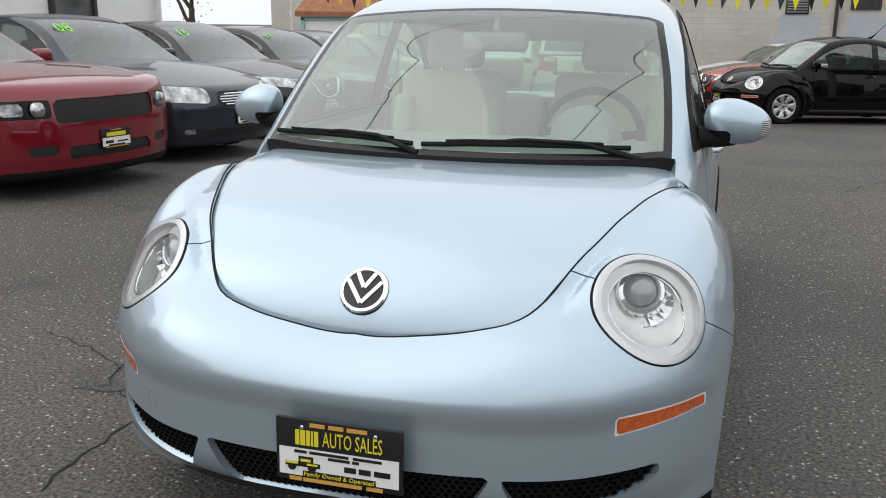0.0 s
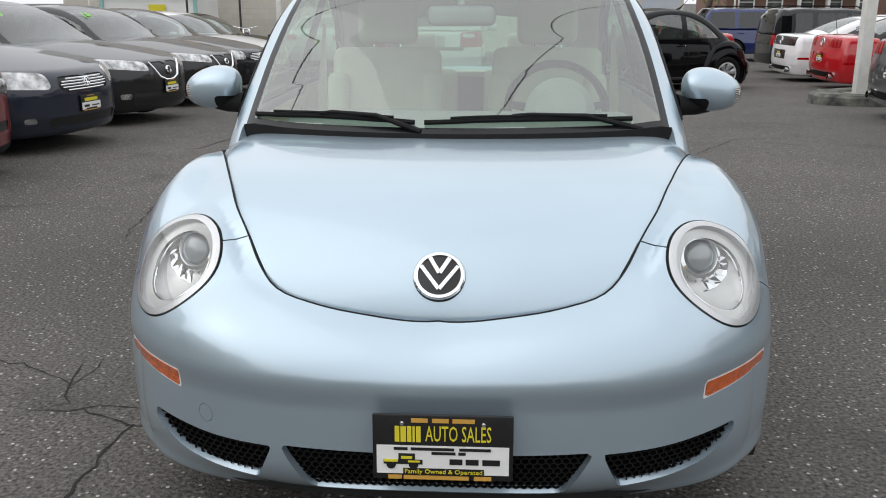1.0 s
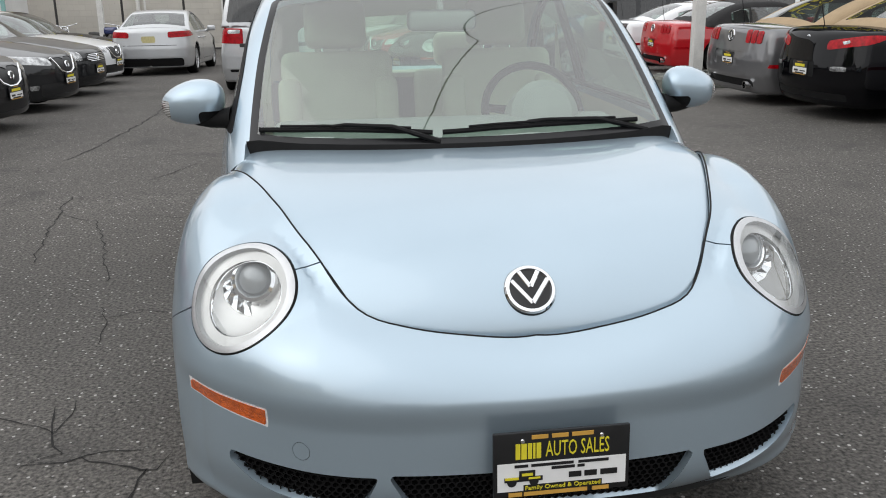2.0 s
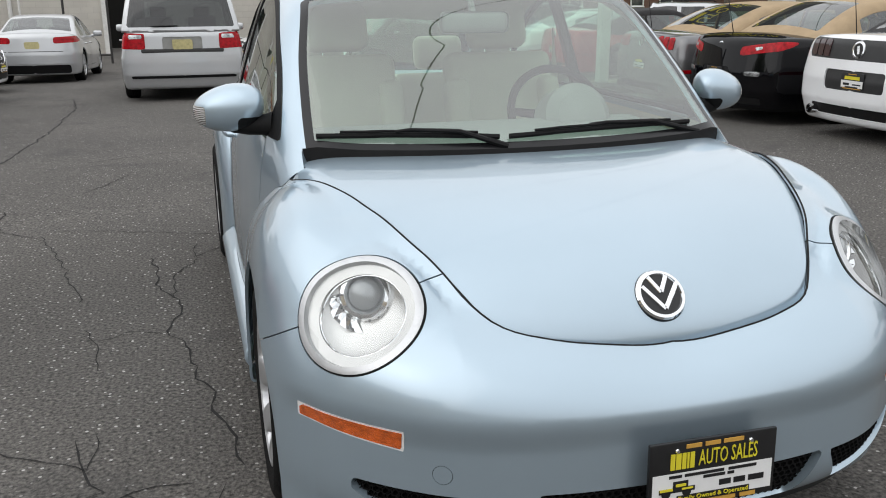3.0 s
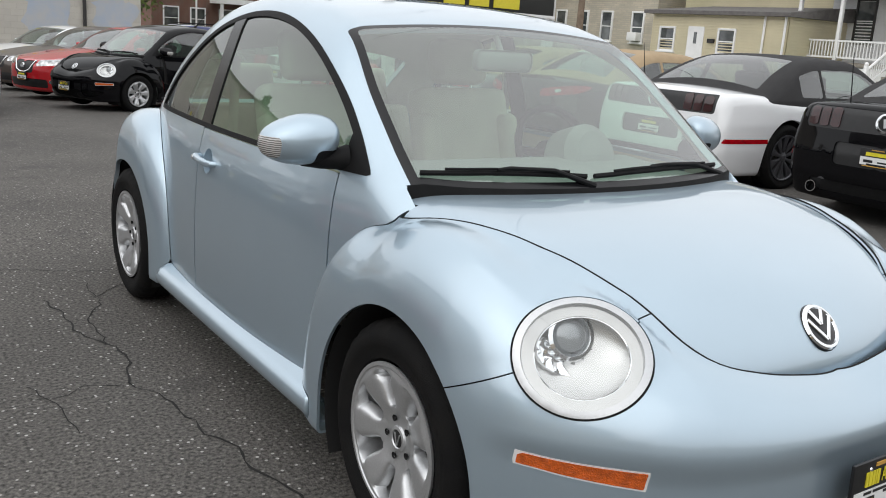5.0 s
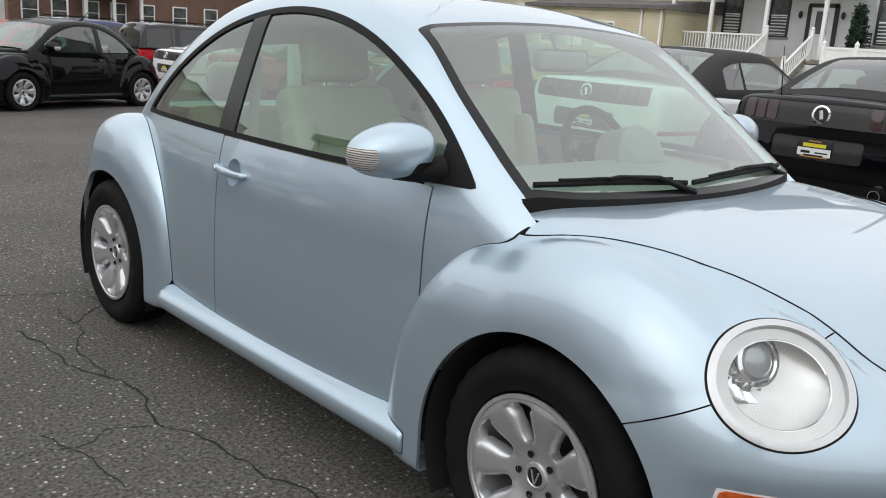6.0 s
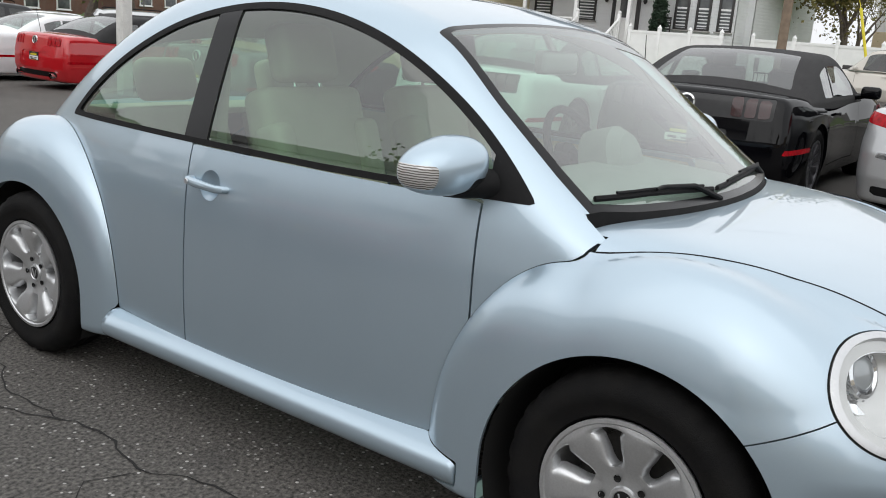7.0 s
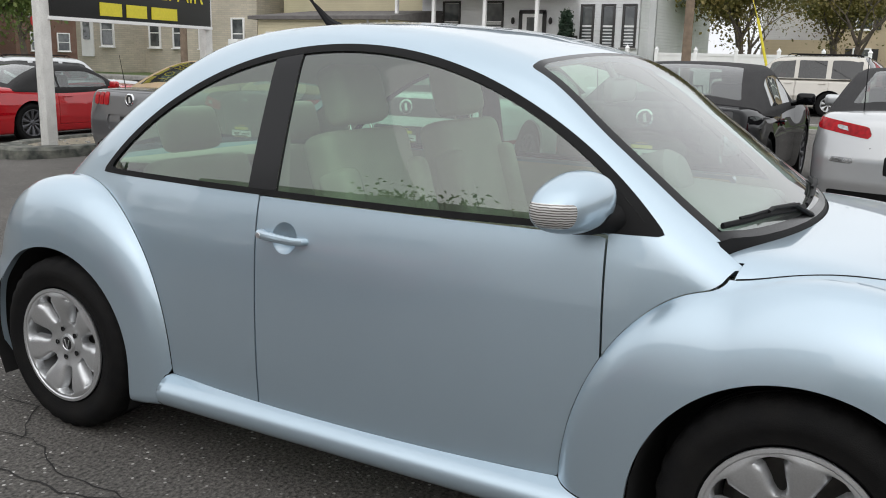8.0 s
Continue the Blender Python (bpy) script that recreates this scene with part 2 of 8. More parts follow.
def skin(f, lo, hi, h):
    """The zero surface of f in a box as smooth triangles: verts, tris."""
    axes = [np.arange(a, b + h, h) for a, b in zip(lo, hi)]
    grid = np.stack(np.meshgrid(*axes, indexing="ij"), -1)
    val = f(grid.reshape(-1, 3)).reshape(grid.shape[:3])
    ins = val < 0
    shape = tuple(s - 1 for s in val.shape)
    total, count = np.zeros((*shape, 3)), np.zeros(shape)
    corner = [(i, j, k) for i in (0, 1) for j in (0, 1) for k in (0, 1)]

    def at(arr, c):
        return arr[c[0] : c[0] + shape[0], c[1] : c[1] + shape[1], c[2] : c[2] + shape[2]]

    for a in corner:
        for ax in range(3):
            if a[ax]:
                continue
            b = tuple(1 if i == ax else a[i] for i in range(3))
            va, vb = at(val, a), at(val, b)
            cross = (va < 0) != (vb < 0)
            t = np.where(cross, va / np.where(cross, va - vb, 1), 0)[..., None]
            total += np.where(cross[..., None], at(grid, a) * (1 - t) + at(grid, b) * t, 0)
            count += cross
    used = count > 0
    index = -np.ones(shape, int)
    index[used] = np.arange(used.sum())
    verts = total[used] / count[used][:, None]
    quads = []
    for ax in range(3):
        u, w = [(1, 2), (2, 0), (0, 1)][ax]
        sl = [slice(None)] * 3
        sl[ax] = slice(0, -1)
        sh = [slice(None)] * 3
        sh[ax] = slice(1, None)
        va, vb = ins[tuple(sl)], ins[tuple(sh)]
        for flip in (False, True):
            where = np.argwhere((va & ~vb) if not flip else (~va & vb))
            where = where[(where[:, u] > 0) & (where[:, w] > 0) & (where[:, u] < shape[u]) & (where[:, w] < shape[w])]
            c = []
            for du, dw in ((-1, -1), (0, -1), (0, 0), (-1, 0)):
                q = where.copy()
                q[:, u] += du
                q[:, w] += dw
                c.append(index[tuple(q.T)])
            c = np.stack(c, 1)
            quads.append(c[:, ::-1] if flip else c)
    q = np.concatenate(quads)
    q = q[(q >= 0).all(1)]
    verts = settle(verts, [f], 5)
    return verts, np.concatenate([q[:, [0, 1, 2]], q[:, [0, 2, 3]]])


def tidy(v, t):
    keep = np.unique(t)
    m = -np.ones(len(v), int)
    m[keep] = np.arange(len(keep))
    return v[keep], m[t]


def cut(v, t, g, f=None, exact=True):
    """Splits triangles along g = 0: the part with g < 0 and the part with g > 0."""
    if len(t) == 0:
        return (v, t), (v, t)
    s = g(v)
    s = np.where(np.abs(s) < 1e-5, 1e-5, s)
    neg = s[t] < 0
    n = neg.sum(1)
    low, high, mixed = t[n == 3], t[n == 0], t[(n > 0) & (n < 3)]
    if len(mixed) == 0:
        return tidy(v, low) if len(low) else (v, low), tidy(v, high) if len(high) else (v, high)
    e = np.sort(np.concatenate([mixed[:, [0, 1]], mixed[:, [1, 2]], mixed[:, [2, 0]]]), 1)
    e = np.unique(e[(s[e[:, 0]] < 0) != (s[e[:, 1]] < 0)], axis=0)
    a, b = v[e[:, 0]], v[e[:, 1]]
    sa, sb = s[e[:, 0]], s[e[:, 1]]
    for _ in range(6):
        w = (sa / (sa - sb))[:, None]
        p = a + (b - a) * np.clip(w, 0.04, 0.96)
        sp = g(p)
        left = (sp < 0) == (sa < 0)
        a, sa = np.where(left[:, None], p, a), np.where(left, sp, sa)
        b, sb = np.where(left[:, None], b, p), np.where(left, sb, sp)
    p = a + (b - a) * (sa / (sa - sb + 1e-12))[:, None]
    if f is not None:
        p = settle(p, [f, g] if exact else [f], 3, 0.006)
    new_at = {(int(i), int(j)): len(v) + k for k, (i, j) in enumerate(e)}
    lows, highs = [], []
    for tri in mixed:
        sg = [s[k] < 0 for k in tri]
        odd = 0 if sg[1] == sg[2] else (1 if sg[0] == sg[2] else 2)
        x, y, z = (int(tri[(odd + k) % 3]) for k in range(3))
        xy, xz = new_at[(min(x, y), max(x, y))], new_at[(min(x, z), max(x, z))]
        one, two = [(x, xy, xz)], [(xy, y, z), (xy, z, xz)]
        if sg[odd]:
            lows += one
            highs += two
        else:
            highs += one
            lows += two
    v2 = np.concatenate([v, p])
    low = np.concatenate([low, np.array(lows, int).reshape(-1, 3)])
    high = np.concatenate([high, np.array(highs, int).reshape(-1, 3)])
    return tidy(v2, low), tidy(v2, high)


def shell(v, t, f, depth=0.012, lift=0.0):
    """Verts, tris and true normals of a panel, with its edges turned in by depth."""
    g = slope(f, v)
    nrm = g / np.maximum(np.linalg.norm(g, axis=1, keepdims=True), 1e-9)
    v = v + nrm * lift
    if depth:
        e = np.concatenate([t[:, [0, 1]], t[:, [1, 2]], t[:, [2, 0]]])
        key = np.sort(e, 1)
        _, inv, cnt = np.unique(key, axis=0, return_inverse=True, return_counts=True)
        rim = e[cnt[inv.ravel()] == 1]
        ids = np.unique(rim)
        base = len(v)
        m = np.zeros(len(v), int)
        m[ids] = np.arange(len(ids))
        top, low = v[ids] - nrm[ids] * 0.0004, v[ids] - nrm[ids] * depth
        i, j = m[rim[:, 0]], m[rim[:, 1]]
        k = len(ids)
        side = np.concatenate([np.stack([base + j, base + i, base + k + i], 1), np.stack([base + j, base + k + i, base + k + j], 1)])
        out = np.zeros((k, 3))
        d = v[rim[:, 1]] - v[rim[:, 0]]
        o = np.cross(d, nrm[rim[:, 0]])
        np.add.at(out, i, o)
        np.add.at(out, j, o)
        out /= np.maximum(np.linalg.norm(out, axis=1, keepdims=True), 1e-9)
        v = np.concatenate([v, top, low])
        nrm = np.concatenate([nrm, out, out])
        t = np.concatenate([t, side])
    return v, t, nrm


# ---- ground ----
def ground_z(y):
    """The lot lies level round the blue car and falls gently away behind it."""
    d = min(max(y - 4.0, 0.0), 20.0)
    return -0.03 * d * d / (d + 1.5)


def asphalt_material():
    m = material("worn_asphalt", (0.076, 0.0705, 0.064), 0.88, vary=0.3, scale=0.55, second=(0.104, 0.096, 0.087), fine=0.75, fine_scale=70.0, bump=1.0, bump_scale=75)
    n, l = m.node_tree.nodes, m.node_tree.links
    p = n["Principled BSDF"]
    src = p.inputs["Base Color"].links[0].from_socket
    place = n.new("ShaderNodeTexCoord")
    chips = n.new("ShaderNodeTexVoronoi")
    chips.inputs["Scale"].default_value = 56
    l.new(place.outputs["Object"], chips.inputs["Vector"])
    near = n.new("ShaderNodeMapRange")
    near.inputs["From Min"].default_value, near.inputs["From Max"].default_value = 0.36, 0.24
    l.new(chips.outputs["Distance"], near.inputs["Value"])
    pick = n.new("ShaderNodeMapRange")
    pick.inputs["From Min"].default_value, pick.inputs["From Max"].default_value = 0.83, 0.98
    sep = n.new("ShaderNodeSeparateColor")
    l.new(chips.outputs["Color"], sep.inputs[0])
    l.new(sep.outputs[0], pick.inputs["Value"])
    both = n.new("ShaderNodeMath")
    both.operation = "MULTIPLY"
    l.new(near.outputs[0], both.inputs[0])
    l.new(pick.outputs[0], both.inputs[1])
    mix = n.new("ShaderNodeMix")
    mix.data_type = "RGBA"
    mix.inputs["B"].default_value = (0.50, 0.48, 0.46, 1)
    l.new(both.outputs[0], mix.inputs["Factor"])
    l.new(src, mix.inputs["A"])
    # darker oil stains
    stain = n.new("ShaderNodeTexNoise")
    stain.inputs["Scale"].default_value, stain.inputs["Detail"].default_value = 1.7, 6
    l.new(place.outputs["Object"], stain.inputs["Vector"])
    sr = n.new("ShaderNodeMapRange")
    sr.inputs["From Min"].default_value, sr.inputs["From Max"].default_value = 0.60, 0.72
    sr.inputs["To Max"].default_value = 0.45
    l.new(stain.outputs["Fac"], sr.inputs["Value"])
    mix2 = n.new("ShaderNodeMix")
    mix2.data_type = "RGBA"
    mix2.inputs["B"].default_value = (0.030, 0.029, 0.029, 1)
    l.new(sr.outputs[0], mix2.inputs["Factor"])
    l.new(mix.outputs["Result"], mix2.inputs["A"])
    l.new(mix2.outputs["Result"], p.inputs["Base Color"])
    return m


ASPHALT = asphalt_material()
CRACK = material("crack_filler", (0.019, 0.018, 0.017), 0.95, vary=0.4, scale=30)
bm = bmesh.new()
xs = [-400, -120, -40, -15, -8, -4, 0, 4, 8, 15, 40, 120, 400]
ys = [-400, -120, -40, -12, -4, 0, 3] + [4 + 0.5 * k for k in range(12)] + [11, 13, 16, 20, 24, 30, 50, 120, 400]
rows = [[bm.verts.new((x, y, ground_z(y))) for x in xs] for y in ys]
for a, b in zip(rows, rows[1:]):
    for i in range(len(xs) - 1):
        bm.faces.new((a[i], a[i + 1], b[i + 1], b[i]))
GROUND = tagged(part("ground", bm, ASPHALT), "dark worn asphalt of a car lot, cracked and speckled", "ground", kind="structure")


def crack(points, width, seed):
    """A ragged crack: a thin dark sunk strip along a wandering line."""
    rng = random.Random(seed)
    pts = [Vector((*p, 0)) for p in points]
    fine = []
    for a, b in zip(pts, pts[1:]):
        n = max(2, int((b - a).length / 0.045))
        side = Vector((-(b - a).y, (b - a).x, 0)).normalized()
        wob = 0.0
        for k in range(n):
            wob = wob * 0.7 + rng.uniform(-0.014, 0.014)
            fine.append(a + (b - a) * k / n + side * wob)
    fine.append(pts[-1])
    b = bmesh.new()
    last = None
    for i, p in enumerate(fine):
        d = (fine[min(i + 1, len(fine) - 1)] - fine[max(i - 1, 0)]).normalized()
        s = Vector((-d.y, d.x, 0)) * width * rng.uniform(0.35, 1.25) * (0.4 if i in (0, len(fine) - 1) else 1)
        z = Vector((0, 0, ground_z(p.y) + 0.0025))
        now = (b.verts.new(p + s + z), b.verts.new(p - s + z))
        if last:
            b.faces.new((last[0], now[0], now[1], last[1]))
        last = now
    return part("crack", b, CRACK, GROUND)

CRACKS = [
    ([(-1.25, 3.42), (-1.2, 3.15), (-1.2, 2.88), (-1.11, 2.66), (-1.08, 2.5), (-1.13, 2.36), (-1.16, 2.25), (-1.07, 2.06), (-1.03, 1.83)], 0.0034),
    ([(-1.03, 1.83), (-1.035, 1.72), (-0.98, 1.58), (-1.0, 1.43), (-0.96, 1.32), (-0.93, 1.15), (-0.91, 1.02)], 0.0036),
    ([(-1.0, 3.64), (-1.02, 3.25), (-1.11, 3.06), (-1.12, 2.7)], 0.0022),
    ([(-2.75, 14.2), (-2.56, 12.6), (-2.53, 9.4), (-2.59, 7.4), (-2.71, 6.55)], 0.007),
    ([(-2.21, 4.86), (-2.15, 4.28), (-2.07, 3.6), (-2.0, 3.15)], 0.0035),
    ([(-2.15, 4.28), (-1.87, 4.05), (-1.65, 3.25), (-1.55, 2.74)], 0.0025),
    ([(-0.98, 0.94), (-1.0, 0.83), (-1.13, 0.88), (-1.25, 0.95)], 0.0026),
    ([(-1.42, 1.34), (-1.37, 1.1), (-1.31, 0.98), (-1.42, 0.91)], 0.0024),
    ([(-3.39, 3.88), (-3.05, 3.89), (-2.77, 4.0)], 0.003),
    ([(-1.96, 1.43), (-1.65, 1.31), (-1.37, 1.12), (-1.36, 1.35)], 0.0022),
    ([(-1.03, 0.84), (-1.05, 0.72), (-1.05, 0.57), (-1.05, 0.43), (-1.02, 0.25)], 0.0036),
    ([(-1.42, 0.93), (-1.29, 0.93), (-1.17, 0.98), (-1.06, 0.96)], 0.002),
    ([(-1.77, 5.38), (-1.63, 5.65), (-1.51, 6.14)], 0.003),
    ([(-1.81, 4.18), (-1.37, 4.03), (-0.89, 3.85), (-0.77, 3.85)], 0.0024),
    ([(-0.81, 3.82), (-0.81, 3.6), (-1.04, 3.38)], 0.0022),
    ([(-1.48, 2.37), (-1.42, 2.12), (-1.4, 1.9)], 0.002),
    ([(-1.16, 2.25), (-1.3, 2.3), (-1.42, 2.22), (-1.6, 2.25)], 0.0016),
    ([(-1.9, 6.9), (-1.2, 7.3), (-0.6, 7.1)], 0.004),
    ([(2.0, 6.5), (2.6, 7.6), (3.6, 7.9)], 0.004),
]
for k, (line, w) in enumerate(CRACKS):
    crack(line, w * 1.35, 40 + k)

# ---- the small round car, nose at y = 0, tail at y = 4.13 ----
def beetle_forms():
    """The five swelling forms that meet in creases: hood, cabin, front, rear and sill."""
    roof = curve([0.80, 0.95, 1.07, 1.35, 1.60, 1.80, 2.10, 2.40, 2.85, 3.20, 3.55, 3.85, 4.02, 4.10], [0.83, 0.935, 1.020, 1.215, 1.378, 1.437, 1.476, 1.480, 1.405, 1.224, 0.990, 0.82, 0.74, 0.55])
    wide = curve([0.70, 1.20, 1.40, 1.70, 2.10, 2.45, 2.80, 3.20, 3.60, 3.90, 4.10], [0.66, 0.735, 0.762, 0.781, 0.790, 0.786, 0.768, 0.724, 0.603, 0.39, 0.20])
    lean = curve([0.15, 0.30, 0.50, 0.66, 0.80, 0.88, 0.96, 1.366, 1.6], [0.030, 0.045, 0.050, 0.045, 0.034, 0.021, 0.0, -0.136, -0.23])

    rim_at = curve([0, 15, 26.6, 34.9, 42.8, 50.6, 57.3, 72.2, 82.9, 94.3, 112.5, 130, 180], [0.580, 0.601, 0.631, 0.648, 0.634, 0.617, 0.611, 0.603, 0.619, 0.661, 0.785, 0.86, 0.9])

    def rim(p):
        """How far a place lies outside the hood's rounded outline, seen from above."""
        x, y = np.abs(p[:, 0]), 0.75 - p[:, 1]
        return np.hypot(x, y) - rim_at(np.degrees(np.arctan2(x, y)))

    def hood(p):
        x, y, z = np.abs(p[:, 0]), p[:, 1], p[:, 2]
        yy = y - 0.27 * x * x
        u = np.maximum(1.05 - yy, 0) / 0.865
        v = np.maximum(z - 0.60, 0) / 0.327
        s = u**2.4 + v**2 + (x / 0.785) ** 14
        return smax((s**0.42 - 1) * 0.38, (0.50 - z), 0.01)

    def cabin(p):
        x, y, z = np.abs(p[:, 0]), p[:, 1], p[:, 2]
        bow = np.clip((2.0 - y) / 0.8, 0, 1) * 0.12 - np.clip((y - 2.6) / 1.0, 0, 1) * 0.16
        yy = y - bow * x * x
        top = (z - (roof(yy) - 0.09 * x * x)) * 0.85
        side = (x - (wide(y) + lean(z))) * 0.95
        body = smax(top, side, 0.11)
        return smax(body, smax(np.maximum(y - 4.08, 0.86 - y), 0.20 - z, 0.02), 0.03)

    def wing(x, y, z, cy, cz, big, flat, plan, soft):
        """A fender: round about the wheel; soft blends from a boxy flare to a round shoulder."""
        dy, dz = (y - cy) * flat, np.maximum(z - cz, 0)
        r = np.sqrt(dy * dy + dz * dz) / (big + 0.04 * soft)
        core = 0.66 - 0.26 * soft
        u = np.maximum(x * plan - core, 0) / (0.860 - core)
        fall = np.clip((0.77 - x) / 0.13, 0, 1)
        inner = 0.068 * soft * fall * fall * (3 - 2 * fall) * np.clip((y - 0.40) / 0.22, 0, 1)
        n = 6 - 0.2 * soft
        s = (r * (1 + inner + 1.6 * np.maximum(0.46 - x, 0) ** 1.5)) ** n + u ** (5 - 3.0 * soft)
        return (s ** (1 / n) - 1) * big

    def front(p):
        x, y, z = np.abs(p[:, 0]), p[:, 1], p[:, 2]
        u = np.clip((0.85 - y) / 0.815, 0, 1.2)
        ahead = np.clip((1.10 - y) / 1.065, 0, 0.97)
        plan = 0.862 / (0.887 * np.maximum(1 - ahead**3.0, 0.03) ** 0.156)
        back = np.clip((1.32 - y) / 0.30, 0, 1)
        w = wing(x, y, z, 0.83, 0.31, 0.618, 1.0, np.clip(plan, 0.985, 1.5), back * back * (3 - 2 * back))
        up, down = np.maximum(z - 0.40, 0) / (0.285 + 0.2 * np.minimum(np.sqrt(x * x + 0.01), 0.5)), np.maximum(0.36 - z, 0) / 0.26
        s = u**2 + (x / 0.870) ** 3.5 + up**4 + down**3
        nose = smax((s**0.5 - 1) * 0.62, y - 0.9, 0.05)
        both = smin(w, nose, 0.06)
        out = np.maximum(rim(p), 0)
        both = smin(both, smax(hood(p) + 0.002 + 0.45 * out + 2.0 * out * out, -rim(p) - 0.03, 0.004), 0.03)
        # the ridge along the bumper
        ridge = np.clip((0.535 - z) / 0.085, 0, 1)
        both = both + 0.013 * ridge * ridge * (3 - 2 * ridge) * np.clip((0.48 - y) / 0.12, 0, 1)
        return smax(both, 0.175 - z, 0.03)

    def rear(p):
        x, y, z = np.abs(p[:, 0]), p[:, 1], p[:, 2]
        u = np.clip((y - 3.30) / 0.83, 0, 1.2)
        plan = 0.862 / (0.887 * np.maximum(1 - np.minimum(u, 0.97) ** 2.4, 0.03) ** (1 / 3.0))
        w = wing(x, y, z, 3.375, 0.31, 0.605, 1.07, np.clip(plan, 0.985, 1.6), 0.25)
        up, down = np.maximum(z - 0.42, 0) / 0.24, np.maximum(0.36 - z, 0) / 0.26
        s = u**2.2 + (x / 0.887) ** 3.2 + up**4 + down**3
        tail = smax((s**0.5 - 1) * 0.62, 3.3 - y, 0.05)
        return smax(smin(w, tail, 0.08), 0.175 - z, 0.03)

    def sill(p):
        x, y, z = np.abs(p[:, 0]), p[:, 1], p[:, 2]
        top = (z - 0.283 + 0.5 * (x - 0.835)) * 0.9
        b = smax(smax(top, x - 0.878, 0.03), 0.166 - z + 0.5 * np.maximum(x - 0.80, 0), 0.03)
        return smax(b, np.maximum(1.30 - y, y - 2.86), 0.01)

    return hood, cabin, front, rear, sill, rim


FRONT_HUB, REAR_HUB = 0.853, 3.332
LAMP_AT, LAMP_TURN, LAMP_RISE = np.array([0.656, 0.372, 0.686]), radians(45.5), radians(33.5)


def face_y(f, x, z, lo=-0.1, hi=0.8):
    """Where a ray along +y at (x, z) first meets the form f."""
    lo, hi = np.full(len(x), lo), np.full(len(x), hi)
    for _ in range(26):
        m = (lo + hi) / 2
        inside = f(np.stack([x, m, z], 1)) < 0
        hi, lo = np.where(inside, m, hi), np.where(inside, lo, m)
    return hi


def petal_rim(bm, m, whl, metal, w, rim_r, petals, phase=0.0):
    """A cast rim with broad petals between slots, a dark hub cap and five nut holes."""
    high = curve([0.03, 0.07, 0.12, 0.17, 0.20], [w * 0.64, w * 0.66, w * 0.78, w * 0.90, w * 0.93])
    slot = curve([0.084, 0.088, 0.095, 0.13, 0.165, 0.182, 0.188], [0.0, 0.010, 0.015, 0.021, 0.028, 0.031, 0.0])
    radii = [0.034, 0.045, 0.060, 0.072, 0.084, 0.086, 0.088, 0.095, 0.11, 0.13, 0.15, 0.165, 0.176, 0.182, 0.1855, 0.188, rim_r - 0.010]
    half, cols = math.pi / petals, 12
    for k in range(petals):
        mid = 2 * math.pi * (k + 0.5) / petals + radians(phase)
        rows = []
        for r in radii:
            gap = float(slot(r)) if 0.084 < r < 0.188 else 0.0
            span = half - gap / r
            rise = 0.007 * min(max((r - 0.06) / 0.04, 0), 1) * min(max((0.20 - r) / 0.02, 0), 1)
            row = []
            for j in range(-1, cols + 2):
                f = min(max(2 * j / cols - 1, -1), 1)
                if j in (-1, cols + 1):
                    a, z = mid + math.copysign(half - gap * 0.72 / r, f), float(high(r)) - 0.030
                else:
                    a, z = mid + span * f, float(high(r)) + rise * (1 - f**4) - (0.004 * f**8 if gap else 0.0)
                row.append(bm.verts.new(m @ Vector((r * math.cos(a), r * math.sin(a), z))))
            rows.append(row)
        for i, (p, q) in enumerate(zip(rows, rows[1:])):
            wall = 4 <= i <= 14
            for j in range(0 if wall else 1, cols + 2 if wall else cols + 1):
                bm.faces.new((p[j], q[j], q[j + 1], p[j + 1]))
    loose = [v for v in bm.verts if not v.link_faces]
    bmesh.ops.delete(bm, geom=loose, context="VERTS")
    bmesh.ops.remove_doubles(bm, verts=bm.verts, dist=0.0003)
    bmesh.ops.recalc_face_normals(bm, faces=bm.faces)
    rm = part("rim", bm, metal, whl, "silver seven-spoke alloy rim")
    z = w * 0.64
    bm = bmesh.new()
    lathe(bm, [(0.0, z + 0.006), (0.024, z + 0.005), (0.027, z + 0.001)], 28, m)
    cap = part("hub_cap", bm, BLACKP, rm, "dark round hub cap with a silver mark")
    bm = bmesh.new()
    lathe(bm, [(0.023, z + 0.004), (0.026, z + 0.008), (0.033, z + 0.006), (0.036, z)], 28, m)
    part("cap_ring", bm, metal, cap)
    for a in (-18, 18):
        bm = bmesh.new()
        vs = box(bm, (0.004, 0.036, 0.003), (0, 0, 0), 0.0008, None, 1)
        bmesh.ops.transform(bm, matrix=m @ Matrix.Translation((0, 0, z + 0.007)) @ Matrix.Rotation(radians(90 + a), 4, "Z") @ Matrix.Translation((math.copysign(0.007, a), 0, 0)), verts=vs)
        part("cap_mark", bm, ALLOY, cap)
    for k in range(5):
        bm = bmesh.new()
        a = 2 * math.pi * (k + 0.3) / 5
        lathe(bm, [(0.0095, 0.004), (0.0085, 0.002), (0.007, -0.001), (0.0, -0.001)], 12, m @ Matrix.Translation((0.055 * math.cos(a), 0.055 * math.sin(a), z + 0.0022)))
        part("nut_hole", bm, SEAM, rm)
    bm = bmesh.new()
    lathe(bm, [(0.0, -0.02), (0.145, -0.02), (0.145, -0.035), (0.0, -0.035)], 32, m)
    lathe(bm, [(0.0, -0.05), (rim_r - 0.03, -0.05)], 24, m)
    part("brake_disc", bm, STEEL, whl)
    return whl


